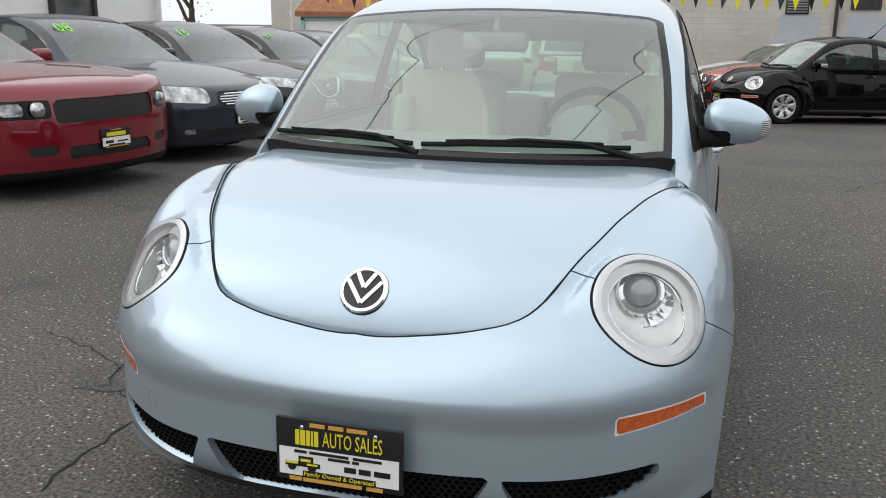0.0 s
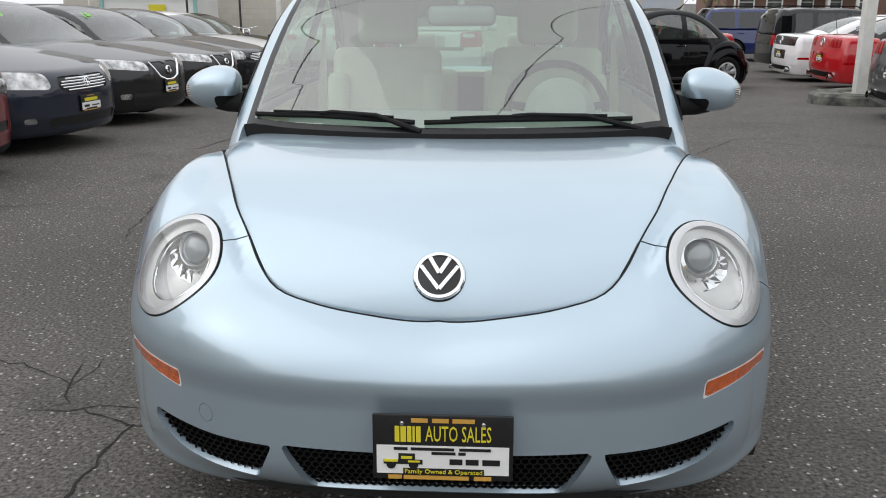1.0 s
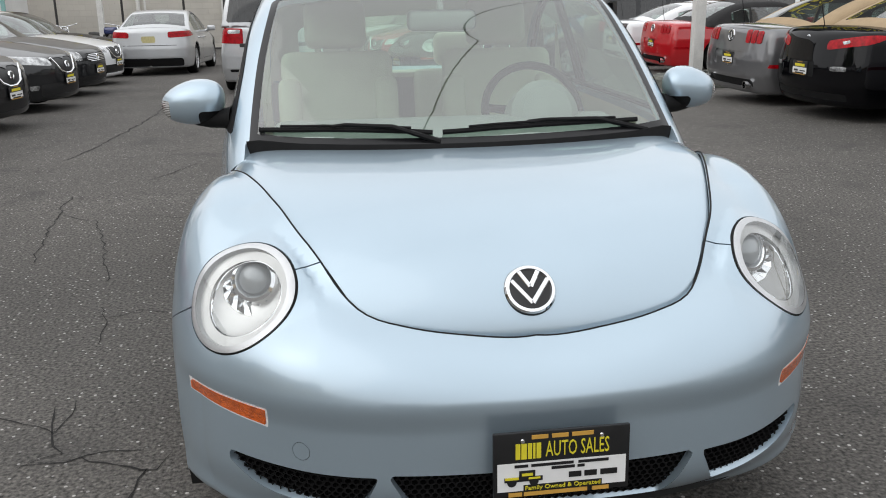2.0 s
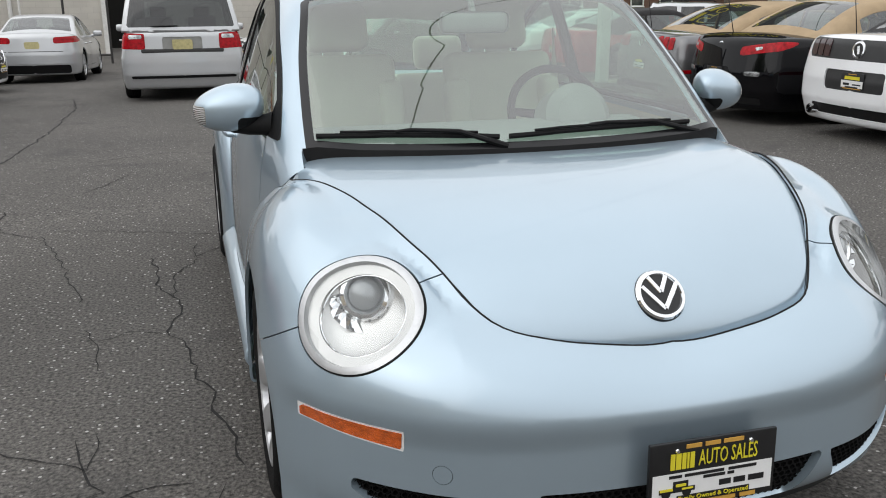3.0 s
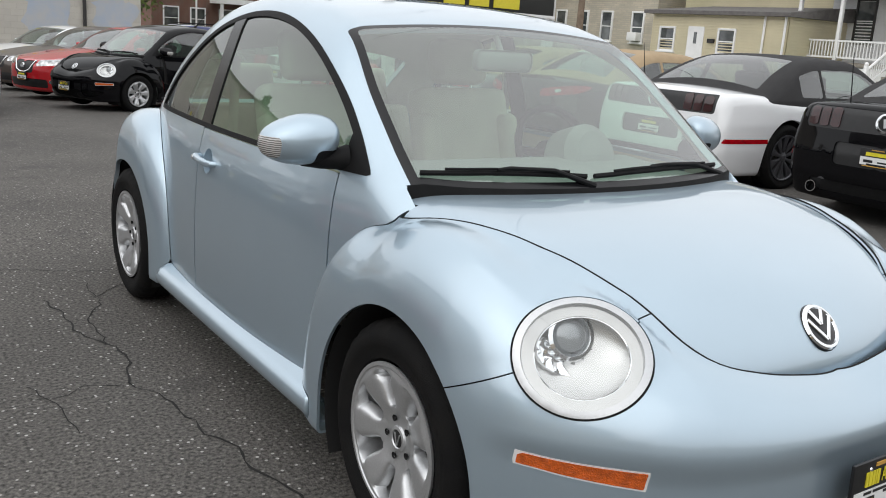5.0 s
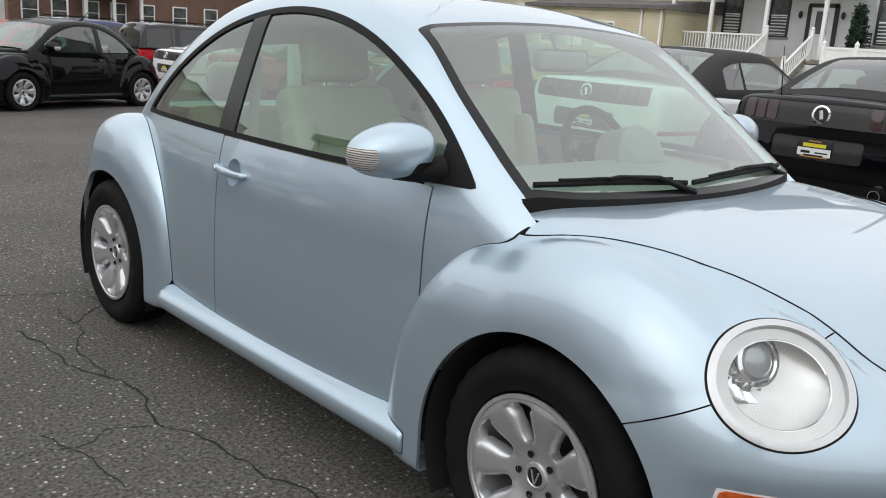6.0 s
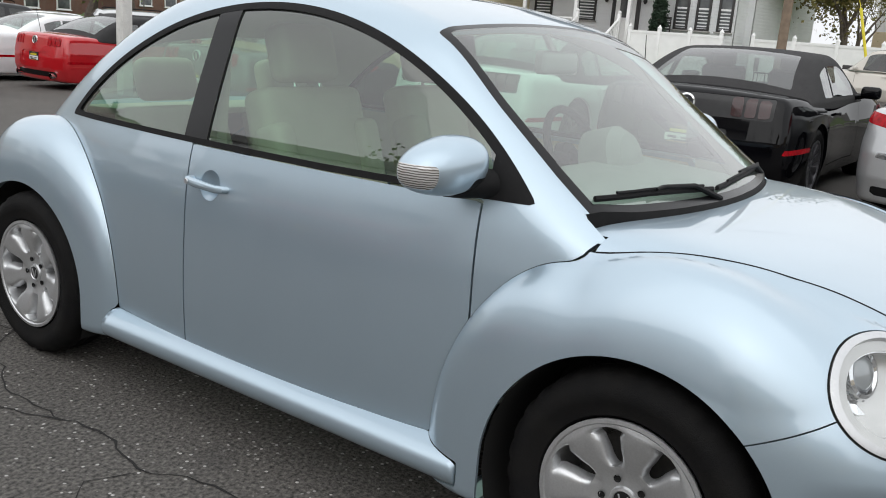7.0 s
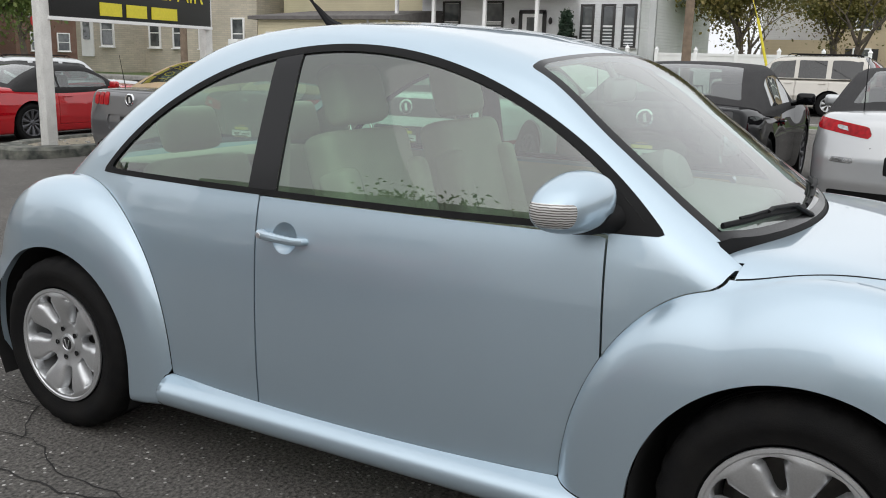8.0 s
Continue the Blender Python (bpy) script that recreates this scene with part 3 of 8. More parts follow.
def wheel(parent, x, y, z, out, spokes=10, rim="silver", big=0.318, rim_r=0.205, width=0.205, petals=0, phase=0.0):
    """A tyre on an alloy rim; out is the side on which its face lies."""
    m = Matrix.Translation((x, y, z)) @ Matrix.Rotation(radians(90 * out), 4, "Y")
    w = width / 2
    bm = bmesh.new()
    lathe(bm, [(rim_r, -w * 0.75), (rim_r + 0.012, -w * 0.92), (rim_r + 0.055, -w), (big - 0.03, -w * 0.97), (big - 0.008, -w * 0.82), (big, -w * 0.6), (big, -w * 0.22), (big - 0.008, -w * 0.2), (big - 0.008, -w * 0.14), (big, -w * 0.12), (big, w * 0.12), (big - 0.008, w * 0.14), (big - 0.008, w * 0.2), (big, w * 0.22), (big, w * 0.6), (big - 0.008, w * 0.82), (big - 0.03, w * 0.97), (rim_r + 0.075, w * 1.0), (rim_r + 0.07, w * 1.02), (rim_r + 0.05, w * 1.02), (rim_r + 0.045, w), (rim_r + 0.012, w * 0.92), (rim_r, w * 0.75)], 96, m, True)
    back = m.inverted()
    for k, v in enumerate(bm.verts):
        q = back @ v.co
        r = math.hypot(q.x, q.y)
        if k % 3 == 0 and r > big - 0.02 and abs(q.z) > w * 0.55:
            v.co = m @ Vector((q.x * (1 - 0.006 / r), q.y * (1 - 0.006 / r), q.z))
    whl = part("wheel", bm, RUBBER, parent, "black rubber tyre on an alloy rim")
    metal = ALLOY if rim == "silver" else ALLOY_DARK
    bm = bmesh.new()
    lathe(bm, [(rim_r + 0.004, w * 0.90), (rim_r + 0.004, w * 0.96), (rim_r - 0.006, w * 0.97), (rim_r - 0.014, w * 0.90), (rim_r - 0.02, w * 0.55), (rim_r - 0.024, -w * 0.7), (rim_r - 0.01, -w * 0.7)], 48, m)
    if petals:
        return petal_rim(bm, m, whl, metal, w, rim_r, petals, phase)
    for k in range(spokes):
        a0 = 2 * math.pi * k / spokes
        def at(r, da, h):
            return m @ Vector((r * math.cos(a0 + da / r), r * math.sin(a0 + da / r), h))
        half0, half1, ho, hi_ = 0.013, 0.285 * 2 * math.pi * rim_r / spokes, w * 0.86, w * 0.66
        ring = []
        for r, hw, h, cr in ((0.045, half0, hi_, 0.004), (rim_r * 0.5, half0 * 1.45, hi_ + 0.010, 0.007), (rim_r * 0.8, half1 * 0.8, ho - 0.004, 0.006), (rim_r - 0.010, half1, ho, 0.003)):
            ring.append([bm.verts.new(at(r, -hw, h - 0.022)), bm.verts.new(at(r, -hw * 0.92, h)), bm.verts.new(at(r, 0, h + cr)), bm.verts.new(at(r, hw * 0.92, h)), bm.verts.new(at(r, hw, h - 0.022))])
        for p, q in zip(ring, ring[1:]):
            for i in range(4):
                bm.faces.new((p[i], p[i + 1], q[i + 1], q[i]))
    bmesh.ops.recalc_face_normals(bm, faces=bm.faces)
    rm = part("rim", bm, metal, whl, "silver ten-spoke alloy rim" if rim == "silver" else "")
    bm = bmesh.new()
    lathe(bm, [(0.0, hi_ + 0.012), (0.025, hi_ + 0.012), (0.030, hi_ + 0.008), (0.033, hi_ + 0.010), (0.062, hi_ - 0.002), (0.066, hi_ - 0.02)], 28, m)
    part("hub", bm, metal, rm)
    bm = bmesh.new()
    lathe(bm, [(0.0, -0.02), (0.145, -0.02), (0.145, -0.035), (0.0, -0.035)], 32, m)
    lathe(bm, [(0.0, -0.05), (rim_r - 0.03, -0.05)], 24, m)
    part("brake_disc", bm, STEEL, whl)
    return whl


def seat(parent, x, y, z, name="seat", broad=0.52, head=True):
    """A leather seat: cushion, backrest and headrest, each of rounded pads."""
    bm = bmesh.new()
    box(bm, (broad, 0.50, 0.16), (x, y, z + 0.02), 0.05, Matrix.Rotation(radians(6), 4, "X"), 4)
    st = part(name, bm, BEIGE, parent, "beige leather seat")
    bm = bmesh.new()
    tilt = Matrix.Rotation(radians(-17), 4, "X")
    box(bm, (broad - 0.03, 0.13, 0.62), (x, y + 0.33, z + 0.36), 0.055, tilt, 5)
    for s in (-1, 1):
        box(bm, (0.10, 0.13, 0.50), (x + s * (broad / 2 - 0.05), y + 0.27, z + 0.31), 0.045, tilt, 4)
    part("backrest", bm, BEIGE, st)
    if head:
        bm = bmesh.new()
        box(bm, (0.27, 0.11, 0.20), (x, y + 0.43, z + 0.775), 0.05, tilt, 5)
        part("headrest", bm, BEIGE, st)
        for s in (-0.06, 0.06):
            bm = bmesh.new()
            tube(bm, (x + s, y + 0.385, z + 0.62), (x + s, y + 0.42, z + 0.74), 0.006)
            part("headrest_post", bm, CHROME, st)
    return st


def text_mesh(words, size, wide=None):
    """Letters as (verts, faces), centred, in the xz plane, facing -y."""
    cu = bpy.data.curves.new("letters", "FONT")
    cu.body, cu.size, cu.align_x, cu.align_y, cu.extrude = words, size, "CENTER", "CENTER", 0.0008
    cu.resolution_u = 2
    ob = bpy.data.objects.new("letters", cu)
    scene.collection.objects.link(ob)
    dg = bpy.context.evaluated_depsgraph_get()
    me = bpy.data.meshes.new_from_object(ob.evaluated_get(dg))
    bpy.data.objects.remove(ob)
    bpy.data.curves.remove(cu)
    me.transform(Matrix.Rotation(radians(90), 4, "X"))
    xs = [v.co.x for v in me.vertices]
    if wide and xs:
        k = wide / (max(xs) - min(xs))
        me.transform(Matrix.Diagonal((k, 1, 1, 1)))
    return me


def letters(name, words, size, m, mat, parent, wide=None):
    me = text_mesh(words, size, wide)
    me.transform(m)
    me.materials.append(mat)
    ob = new(name, me)
    ob.parent = parent
    return ob


def dealer_plate(parent, m, rich=False):
    """The dealer's plate: black over white, yellow heading. m: its middle, facing -y."""
    bm = bmesh.new()
    box(bm, (0.305, 0.010, 0.152), (0, 0, 0), 0.004, None, 2)
    bmesh.ops.transform(bm, matrix=m, verts=bm.verts)
    pl = part("number_plate", bm, BLACKP, parent, "black and white dealer plate with yellow heading")

    def bar(nm, w, h, x, z, mat, lift=0.0065):
        b = bmesh.new()
        box(b, (w, 0.002, h), (x, -lift, z))
        bmesh.ops.transform(b, matrix=m, verts=b.verts)
        return part(nm, b, mat, pl, smooth=False)

    bar("white_panel", 0.287, 0.066, 0, -0.028, WHITEP, 0.0058)
    if rich:
        for x, w in ((-0.0985, 0.010), (-0.085, 0.012), (-0.072, 0.009), (-0.0625, 0.005), (-0.0525, 0.010)):
            bar("heading_bar", w, 0.036, x, 0.032, YELLOW)
        letters("heading", "AUTO SALES", 0.051, m @ Matrix.Translation((0.034, -0.0068, 0.032)), YELLOW, pl, 0.142)
        bar("motto_strip", 0.176, 0.016, 0.002, -0.0555, BLACKP, 0.0064)
        letters("motto", "Family Owned & Operated", 0.014, m @ Matrix.Translation((0.002, -0.0082, -0.055)), YELLOW, pl, 0.168)
        for x, w in ((-0.050, 0.036), (-0.005, 0.036), (0.045, 0.048)):
            bar("digits_bar", w, 0.009, x, 0.064, GOLD)
        for x, w in ((-0.091, 0.030), (-0.022, 0.094), (0.070, 0.068)):
            bar("address_bar", w, 0.0065, x, -0.002, BLACKP, 0.0072)
        for x, w in ((0.002, 0.052), (0.042, 0.016)):
            bar("address_bar", w, 0.0065, x, -0.0115, BLACKP, 0.0072)
        for x, w in ((0.029, 0.028), (0.064, 0.028), (0.105, 0.038)):
            bar("digits_bar", w, 0.013, x, -0.031, BLACKP, 0.0072)
        for x, w in ((-0.104, 0.030), (-0.014, 0.142), (0.087, 0.038)):
            bar("address_line", w, 0.009, x, -0.0695, GOLD)
        b = bmesh.new()
        box(b, (0.085, 0.002, 0.011), (-0.086, -0.0074, -0.033), 0.0009)
        box(b, (0.036, 0.002, 0.016), (-0.078, -0.0074, -0.021), 0.0009)
        for x in (-0.112, -0.063):
            lathe(b, [(0.0, 0.0012), (0.0105, 0.0012), (0.0105, -0.001)], 14, Matrix.Translation((x, -0.0076, -0.039)) @ Matrix.Rotation(radians(90), 4, "X"))
        bmesh.ops.transform(b, matrix=m, verts=b.verts)
        pic = part("old_car_picture", b, BLACKP, pl, "small picture of a black and yellow old car")
        for w, h, x, z in ((0.030, 0.005, -0.112, -0.030), (0.024, 0.006, -0.078, -0.022), (0.026, 0.004, -0.062, -0.031)):
            b = bmesh.new()
            box(b, (w, 0.002, h), (x, -0.0086, z))
            bmesh.ops.transform(b, matrix=m, verts=b.verts)
            part("picture_panel", b, YELLOW, pic, smooth=False)
        for x in (-0.088, 0.088):
            b = bmesh.new()
            lathe(b, [(0.0, 0.003), (0.004, 0.003), (0.0055, 0.0)], 10, m @ Matrix.Translation((x, -0.006, 0.056)) @ Matrix.Rotation(radians(90), 4, "X"))
            part("bolt", b, CHROME, pl)
    else:
        bar("heading_bar", 0.20, 0.030, 0, 0.030, YELLOW)
        bar("digits_bar", 0.11, 0.007, 0, 0.064, GOLD)
        bar("digits_bar", 0.110, 0.012, 0.064, -0.031, BLACKP, 0.0072)
        bar("picture_bar", 0.080, 0.022, -0.073, -0.029, BLACKP, 0.0072)
        bar("motto_strip", 0.170, 0.014, 0, -0.056, BLACKP, 0.0066)
        bar("address_line", 0.24, 0.007, 0.0, -0.069, GOLD)
    return pl


def beetle(where, colour, label, group="", fine=0.022, near=True):
    """The whole round car: panels, glass, lamps, wheels and cabin."""
    car = empty("round_car", where, label, "car", group)
    hood, cabin, front, rear, sill, rim = beetle_forms()
    wide = curve([0.70, 1.20, 1.40, 1.70, 2.10, 2.45, 2.80, 3.20, 3.60, 3.90, 4.10], [0.66, 0.735, 0.762, 0.781, 0.790, 0.786, 0.768, 0.724, 0.603, 0.39, 0.20])
    lean = curve([0.15, 0.30, 0.50, 0.66, 0.80, 0.88, 0.96, 1.366, 1.6], [0.030, 0.045, 0.050, 0.045, 0.034, 0.021, 0.0, -0.136, -0.23])
    body = PAINT[colour]
    X = lambda p: np.abs(p[:, 0])  # noqa: E731
    # the round headlight bulges out of the fender as a shallow dome
    at, plain_front = LAMP_AT, front
    nrm = np.array([math.sin(LAMP_TURN) * math.cos(LAMP_RISE), -math.cos(LAMP_TURN) * math.cos(LAMP_RISE), math.sin(LAMP_RISE)])
    side_ = np.cross((0, 0, 1), nrm)
    side_ /= np.linalg.norm(side_)
    rise = np.cross(nrm, side_)

    def lamp_d(p):
        q = np.stack([X(p), p[:, 1], p[:, 2]], 1) - at
        return np.hypot(q @ side_, (q @ rise) / 0.906)

    def front(p):
        q = np.stack([X(p), p[:, 1], p[:, 2]], 1) - at
        d, c = lamp_d(p), q @ nrm
        dome = c - 0.9 * (0.0247 - d * d / np.sqrt(1 + (d / 0.32) ** 4))
        swell = dome + 0.6 * np.maximum(d - 0.145, 0) + 3.0 * np.maximum(-c - 0.045, 0) + 30 * np.maximum(0.065 - rim(p), 0) ** 2
        return smin(plain_front(p), swell, 0.035)

    arch_f = lambda p: np.where(X(p) > 0.3, 0.378 - np.hypot(p[:, 1] - 0.855, np.maximum(p[:, 2], 0.30) - 0.30), -1)  # noqa: E731
    arch_r = lambda p: np.where(X(p) > 0.3, 0.378 - np.hypot(p[:, 1] - 3.37, np.maximum(p[:, 2], 0.295) - 0.295), -1)  # noqa: E731
    gap = 0.003
    # hood
    v, t = skin(hood, (-0.86, 0.10, 0.46), (0.86, 1.25, 1.0), fine)
    (v, t), _ = cut(v, t, lambda p: rim(p) + 0.0026, hood)
    inset = lambda p: wide(p[:, 1]) + lean(p[:, 2]) - X(p)  # noqa: E731
    base_y = lambda p: 0.948 + 0.27 * p[:, 0] ** 2 + 2.6 * np.minimum(X(p), 0.675) ** 12  # noqa: E731
    (v, t), _ = cut(v, t, lambda p: np.minimum(0.004 - cabin(p), 0.045 - inset(p)), hood)
    (v, t), _ = cut(v, t, lambda p: p[:, 1] - base_y(p) + 0.006, hood)
    (v, t), _ = cut(v, t, lambda p: 0.555 - p[:, 2], hood)
    hv, ht, hn = shell(v, t, hood, 0.0)
    hv = hv - hn * (0.004 * np.exp(-((rim(v) / 0.010) ** 2)))[:, None]
    part("hood", (hv, ht, hn), body, car)
    # turned-in edge coloured near black to carry the shade of the gap
    edge_v, edge_t, edge_n = shell(v, t, hood, 0.012, -0.006)
    part("hood_edge", (edge_v, edge_t[len(t):], edge_n), SEAM, car)
    # thin dark bar along the hood's edge, standing in for the gap's shade
    def upper(x, y):
        z = np.linspace(1.05, 0.52, 1060)
        p = np.stack([np.full(1060, x), np.full(1060, y), z], 1)
        return z[np.argmax(np.minimum(front(p), hood(p) + 0.003) < 0)]

    for s in (1, -1):
        line_ = []
        for k in range(48):
            a0 = math.radians(k * 2.38)
            r0 = rim(np.array([[math.sin(a0) * 0.5, 0.75 - math.cos(a0) * 0.5, 0.0]]))[0]
            r0 = 0.5 - r0 + 0.001
            x, y = s * r0 * math.sin(a0), 0.75 - r0 * math.cos(a0)
            line_.append((x, y, upper(x, y) - 0.0008))
        bm = bmesh.new()
        sweep(bm, line_, 0.0026, 6)
        part("hood_seal", bm, SEAM, car)
    # front wings and bumper
    v, t = skin(front, (-0.95, -0.05, 0.10), (0.95, 1.60, 1.0), fine * 0.72)
    (v, t), _ = cut(v, t, lambda p: 0.003 - np.minimum(cabin(p), sill(p)), front)
    (v, t), _ = cut(v, t, lambda p: 0.0026 - rim(p), front)
    (v, t), _ = cut(v, t, arch_f, front)
    lamp, (v, t) = cut(v, t, lambda p: lamp_d(p) - 0.157, front)
    # amber signals, air intakes and the small round cap
    low = lambda x: 0.444 + (x - 0.613) * 0.07  # noqa: E731
    amber_g = lambda p: np.maximum.reduce([0.611 - X(p), X(p) - 0.806, low(X(p)) - p[:, 2], p[:, 2] - 0.493, p[:, 1] - 0.5])  # noqa: E731
    signal, (v, t) = cut(v, t, amber_g, front)
    mid_g = lambda p: smax(smax(X(p) - 0.352 - (p[:, 2] - 0.353) * 0.55, p[:, 2] - 0.353 - 0.02 * X(p), 0.02), np.maximum(0.232 - p[:, 2], p[:, 1] - 0.5), 0.015)  # noqa: E731
    floor_ = curve([0.36, 0.45, 0.55, 0.65, 0.72], [0.262, 0.264, 0.272, 0.298, 0.345])
    side_g = lambda p: smax(smax(0.398 - X(p) - (p[:, 2] - 0.30) * 0.45, p[:, 2] - 0.354, 0.012), np.maximum(np.maximum(floor_(X(p)) - 0.012 - p[:, 2], X(p) - 0.712), p[:, 1] - 0.5), 0.012)  # noqa: E731
    for g in (mid_g, side_g):
        _, (v, t) = cut(v, t, g, front)
    cap_d = lambda p: np.linalg.norm(p - np.array([-0.541, face_y(front, np.array([0.541]), np.array([0.403]))[0], 0.403]), axis=1)  # noqa: E731
    seam = lambda p: np.where(p[:, 1] < 0.83, p[:, 2] - (0.656 - 0.3876 * (p[:, 1] - 0.431) - 0.2826 * (X(p) - 0.78)), 1.0)  # noqa: E731
    low_, wings = cut(v, t, lambda p: seam(p) - gap, front)
    low_, _ = cut(*low_, lambda p: seam(p) + gap * 0.2, front)
    if near:
        cap, low_ = cut(*low_, lambda p: cap_d(p) - 0.0225, front)
        cap, _ = cut(*cap, lambda p: cap_d(p) - 0.0212, front)
        part("tow_cap", shell(*cap, front, 0.006), body, car)
    bumper = part("bumper", shell(*low_, front, 0.022), body, car)
    for s, nm in ((1, "left"), (-1, "right")):
        one, _ = cut(*wings, lambda p: -s * p[:, 0] + 0.2, front)
        part("fender", shell(*one, front, 0.009), body, car)
    # intakes: honeycomb bars in a dark recess
    cell = 0.0175 if near else 0.04
    for lo_, hi_x in ((-0.74, -0.375), (-0.375, 0.375), (0.375, 0.74)):
        bars = bmesh.new()
        for row in range(int(0.14 / (cell * 0.75)) + 2):
            zz = 0.225 + row * cell * 0.75
            for col in range(-44, 45):
                xx = (col + 0.5 * (row % 2)) * cell * 1.05
                pt = np.array([[xx, 0.0, zz]])
                if xx < lo_ or xx >= hi_x or min(mid_g(pt)[0], side_g(pt)[0]) > 0.0:
                    continue
                yy = face_y(front, np.array([abs(xx)]), np.array([zz]))[0] + 0.022
                rim_ = []
                for k in range(6):
                    a0 = radians(60 * k + 30)
                    rim_.append([bars.verts.new((xx + cell * q * math.cos(a0), yy + d, zz + cell * q * 0.88 * math.sin(a0))) for q, d in ((0.60, 0.0), (0.44, 0.0), (0.44, 0.02))])
                for k in range(6):
                    a1, b1 = rim_[k], rim_[(k + 1) % 6]
                    bars.faces.new((a1[0], b1[0], b1[1], a1[1]))
                    bars.faces.new((a1[1], b1[1], b1[2], a1[2]))
        grille = part("grille", bars, PLASTIC, car, "black honeycomb air intake", smooth=False)
        bm = bmesh.new()
        xs = np.linspace(lo_, hi_x, 14)
        ys = face_y(front, np.abs(xs), np.full(14, 0.30)) + 0.07
        cols = [[bm.verts.new((x, y, z)) for z in (0.20, 0.40)] for x, y in zip(xs, ys)]
        for a1, b1 in zip(cols, cols[1:]):
            bm.faces.new((a1[0], b1[0], b1[1], a1[1]))
        part("intake_back", bm, SEAM, grille)
    # lamps
    for s in (1, -1):
        lv, lt = cut(*lamp, lambda p: -s * p[:, 0], front)[0]
        fl = np.array([s, 1, 1])
        n3, at3 = nrm * fl, at * fl
        ring, disc = cut(lv, lt, lambda p: 0.1345 - lamp_d(p), front)
        ring, gasket = cut(*ring, lambda p: lamp_d(p) - 0.1515, front)
        lamp_ob = part("headlight", shell(*ring, front, 0.03, 0.002), ALLOY, car, "round clear headlight in a pale grey ring")
        part("gasket", shell(*gasket, front, 0.012, -0.003), SEAM, lamp_ob)
        dv, dt = disc
        d = lamp_d(dv)
        q = dv.copy()
        bowl = q - n3 * (0.016 + 0.080 * np.sqrt(np.maximum(1 - (d / 0.136) ** 2, 0)))[:, None]
        part("reflector", (bowl, dt, None), REFLECTOR, lamp_ob)
        rv, rt = cut(dv, dt, lambda p: 0.106 - lamp_d(p), front)[0]
        step = (0.012 + 0.010 * np.clip((0.134 - lamp_d(rv)) / 0.04, 0, 1))[:, None]
        part("reflector_ring", (rv - n3 * step, rt, None), LAMPRING, lamp_ob)
        part("lens", shell(dv, dt, front, 0.0, 0.003), LENS, lamp_ob).visible_shadow = False
        u3, w3 = side_ * fl, rise * fl
        bm = bmesh.new()
        loop = [Vector(at3 + u3 * 0.106 * math.cos(a) + w3 * 0.096 * math.sin(a)) for a in np.linspace(0, 2 * math.pi, 49)]
        loop = [p - Vector(n3) * (float(front(np.array([p[:]]))[0]) + 0.021) for p in loop]
        sweep(bm, loop, 0.0026, 6)
        part("bezel", bm, CHROME, lamp_ob)
        ahead = Vector(n3 * 0.5 + np.array([0, -0.6, 0.05])).normalized()
        across = Vector(w3).cross(ahead).normalized()
        tilt = Matrix((across, ahead.cross(across), ahead)).transposed().to_4x4()
        hub = Matrix.Translation(at3 + u3 * 0.036 + w3 * 0.058 + n3 * -0.040) @ tilt

        def eye(nm, prof, mat):
            b = bmesh.new()
            lathe(b, prof, 32, hub)
            return part(nm, b, mat, lamp_ob)

        eye("projector", [(0.066, -0.045), (0.062, 0.000), (0.056, 0.014), (0.047, 0.017), (0.0415, 0.011), (0.040, 0.002)], CHROME)
        eye("projector_lens", [(0.0405, 0.0), (0.036, 0.014), (0.024, 0.023), (0.010, 0.027), (0.0, 0.0275)], PROJECTOR)
        # faceted crescent below the lens
        b = bmesh.new()
        fan = []
        for k in range(15):
            a0 = radians(196 + 148 * k / 14)
            far = 0.052 + 0.046 * math.sin(math.pi * k / 14) ** 0.55
            dip = 0.006 * (1 if k % 2 else -1)
            fan.append([b.verts.new(hub @ Vector((r * math.cos(a0) * 1.12, r * math.sin(a0) * 0.92, z))) for r, z in ((0.050, 0.010), (0.5 * (0.050 + far), -0.008 + dip), (far, 0.004 - dip * 0.4), (far + 0.003, -0.03))])
        for p, q2 in zip(fan, fan[1:]):
            for i in range(3):
                b.faces.new((p[i], p[i + 1], q2[i + 1], q2[i]))
        part("turn_reflector", b, CHROME, lamp_ob, smooth=False)
        sv, st_ = cut(*signal, lambda p: -s * p[:, 0], front)[0]
        sg = part("turn_signal", shell(*cut(sv, st_, lambda p: amber_g(p) + 0.0045, front)[0], front, 0.008, 0.0025), AMBER, car, "amber turn signal with a pale rim")
        edge = cut(sv, st_, lambda p: -amber_g(p) - 0.0045, front)[0]
        part("rim", shell(*edge, front, 0.006, 0.0005), WHITEP, sg)
    # cabin shell
    v, t = skin(cabin, (-0.95, 0.80, 0.15), (0.95, 4.2, 1.55), fine)
    (v, t), _ = cut(v, t, lambda p: 0.0 - np.minimum(np.minimum(front(p), rear(p)), sill(p)), cabin)
    (v, t), _ = cut(v, t, lambda p: np.where(p[:, 1] < 1.4, -0.01 - hood(p), -1.0), cabin)
    (v, t), _ = cut(v, t, lambda p: 0.22 - p[:, 2], cabin)
    (v, t), _ = cut(v, t, lambda p: np.minimum(base_y(p) + 0.004 - p[:, 1], inset(p) - 0.042), cabin)
    ws = lambda p: smax(smax(0.052 - inset(p), base_y(p) - 0.02 - p[:, 1], 0.004), np.maximum(p[:, 1] - 1.635 - 0.05 * p[:, 0] ** 2, 0.86 - p[:, 2]), 0.012)  # noqa: E731
    screen, (v, t) = cut(v, t, ws, cabin)
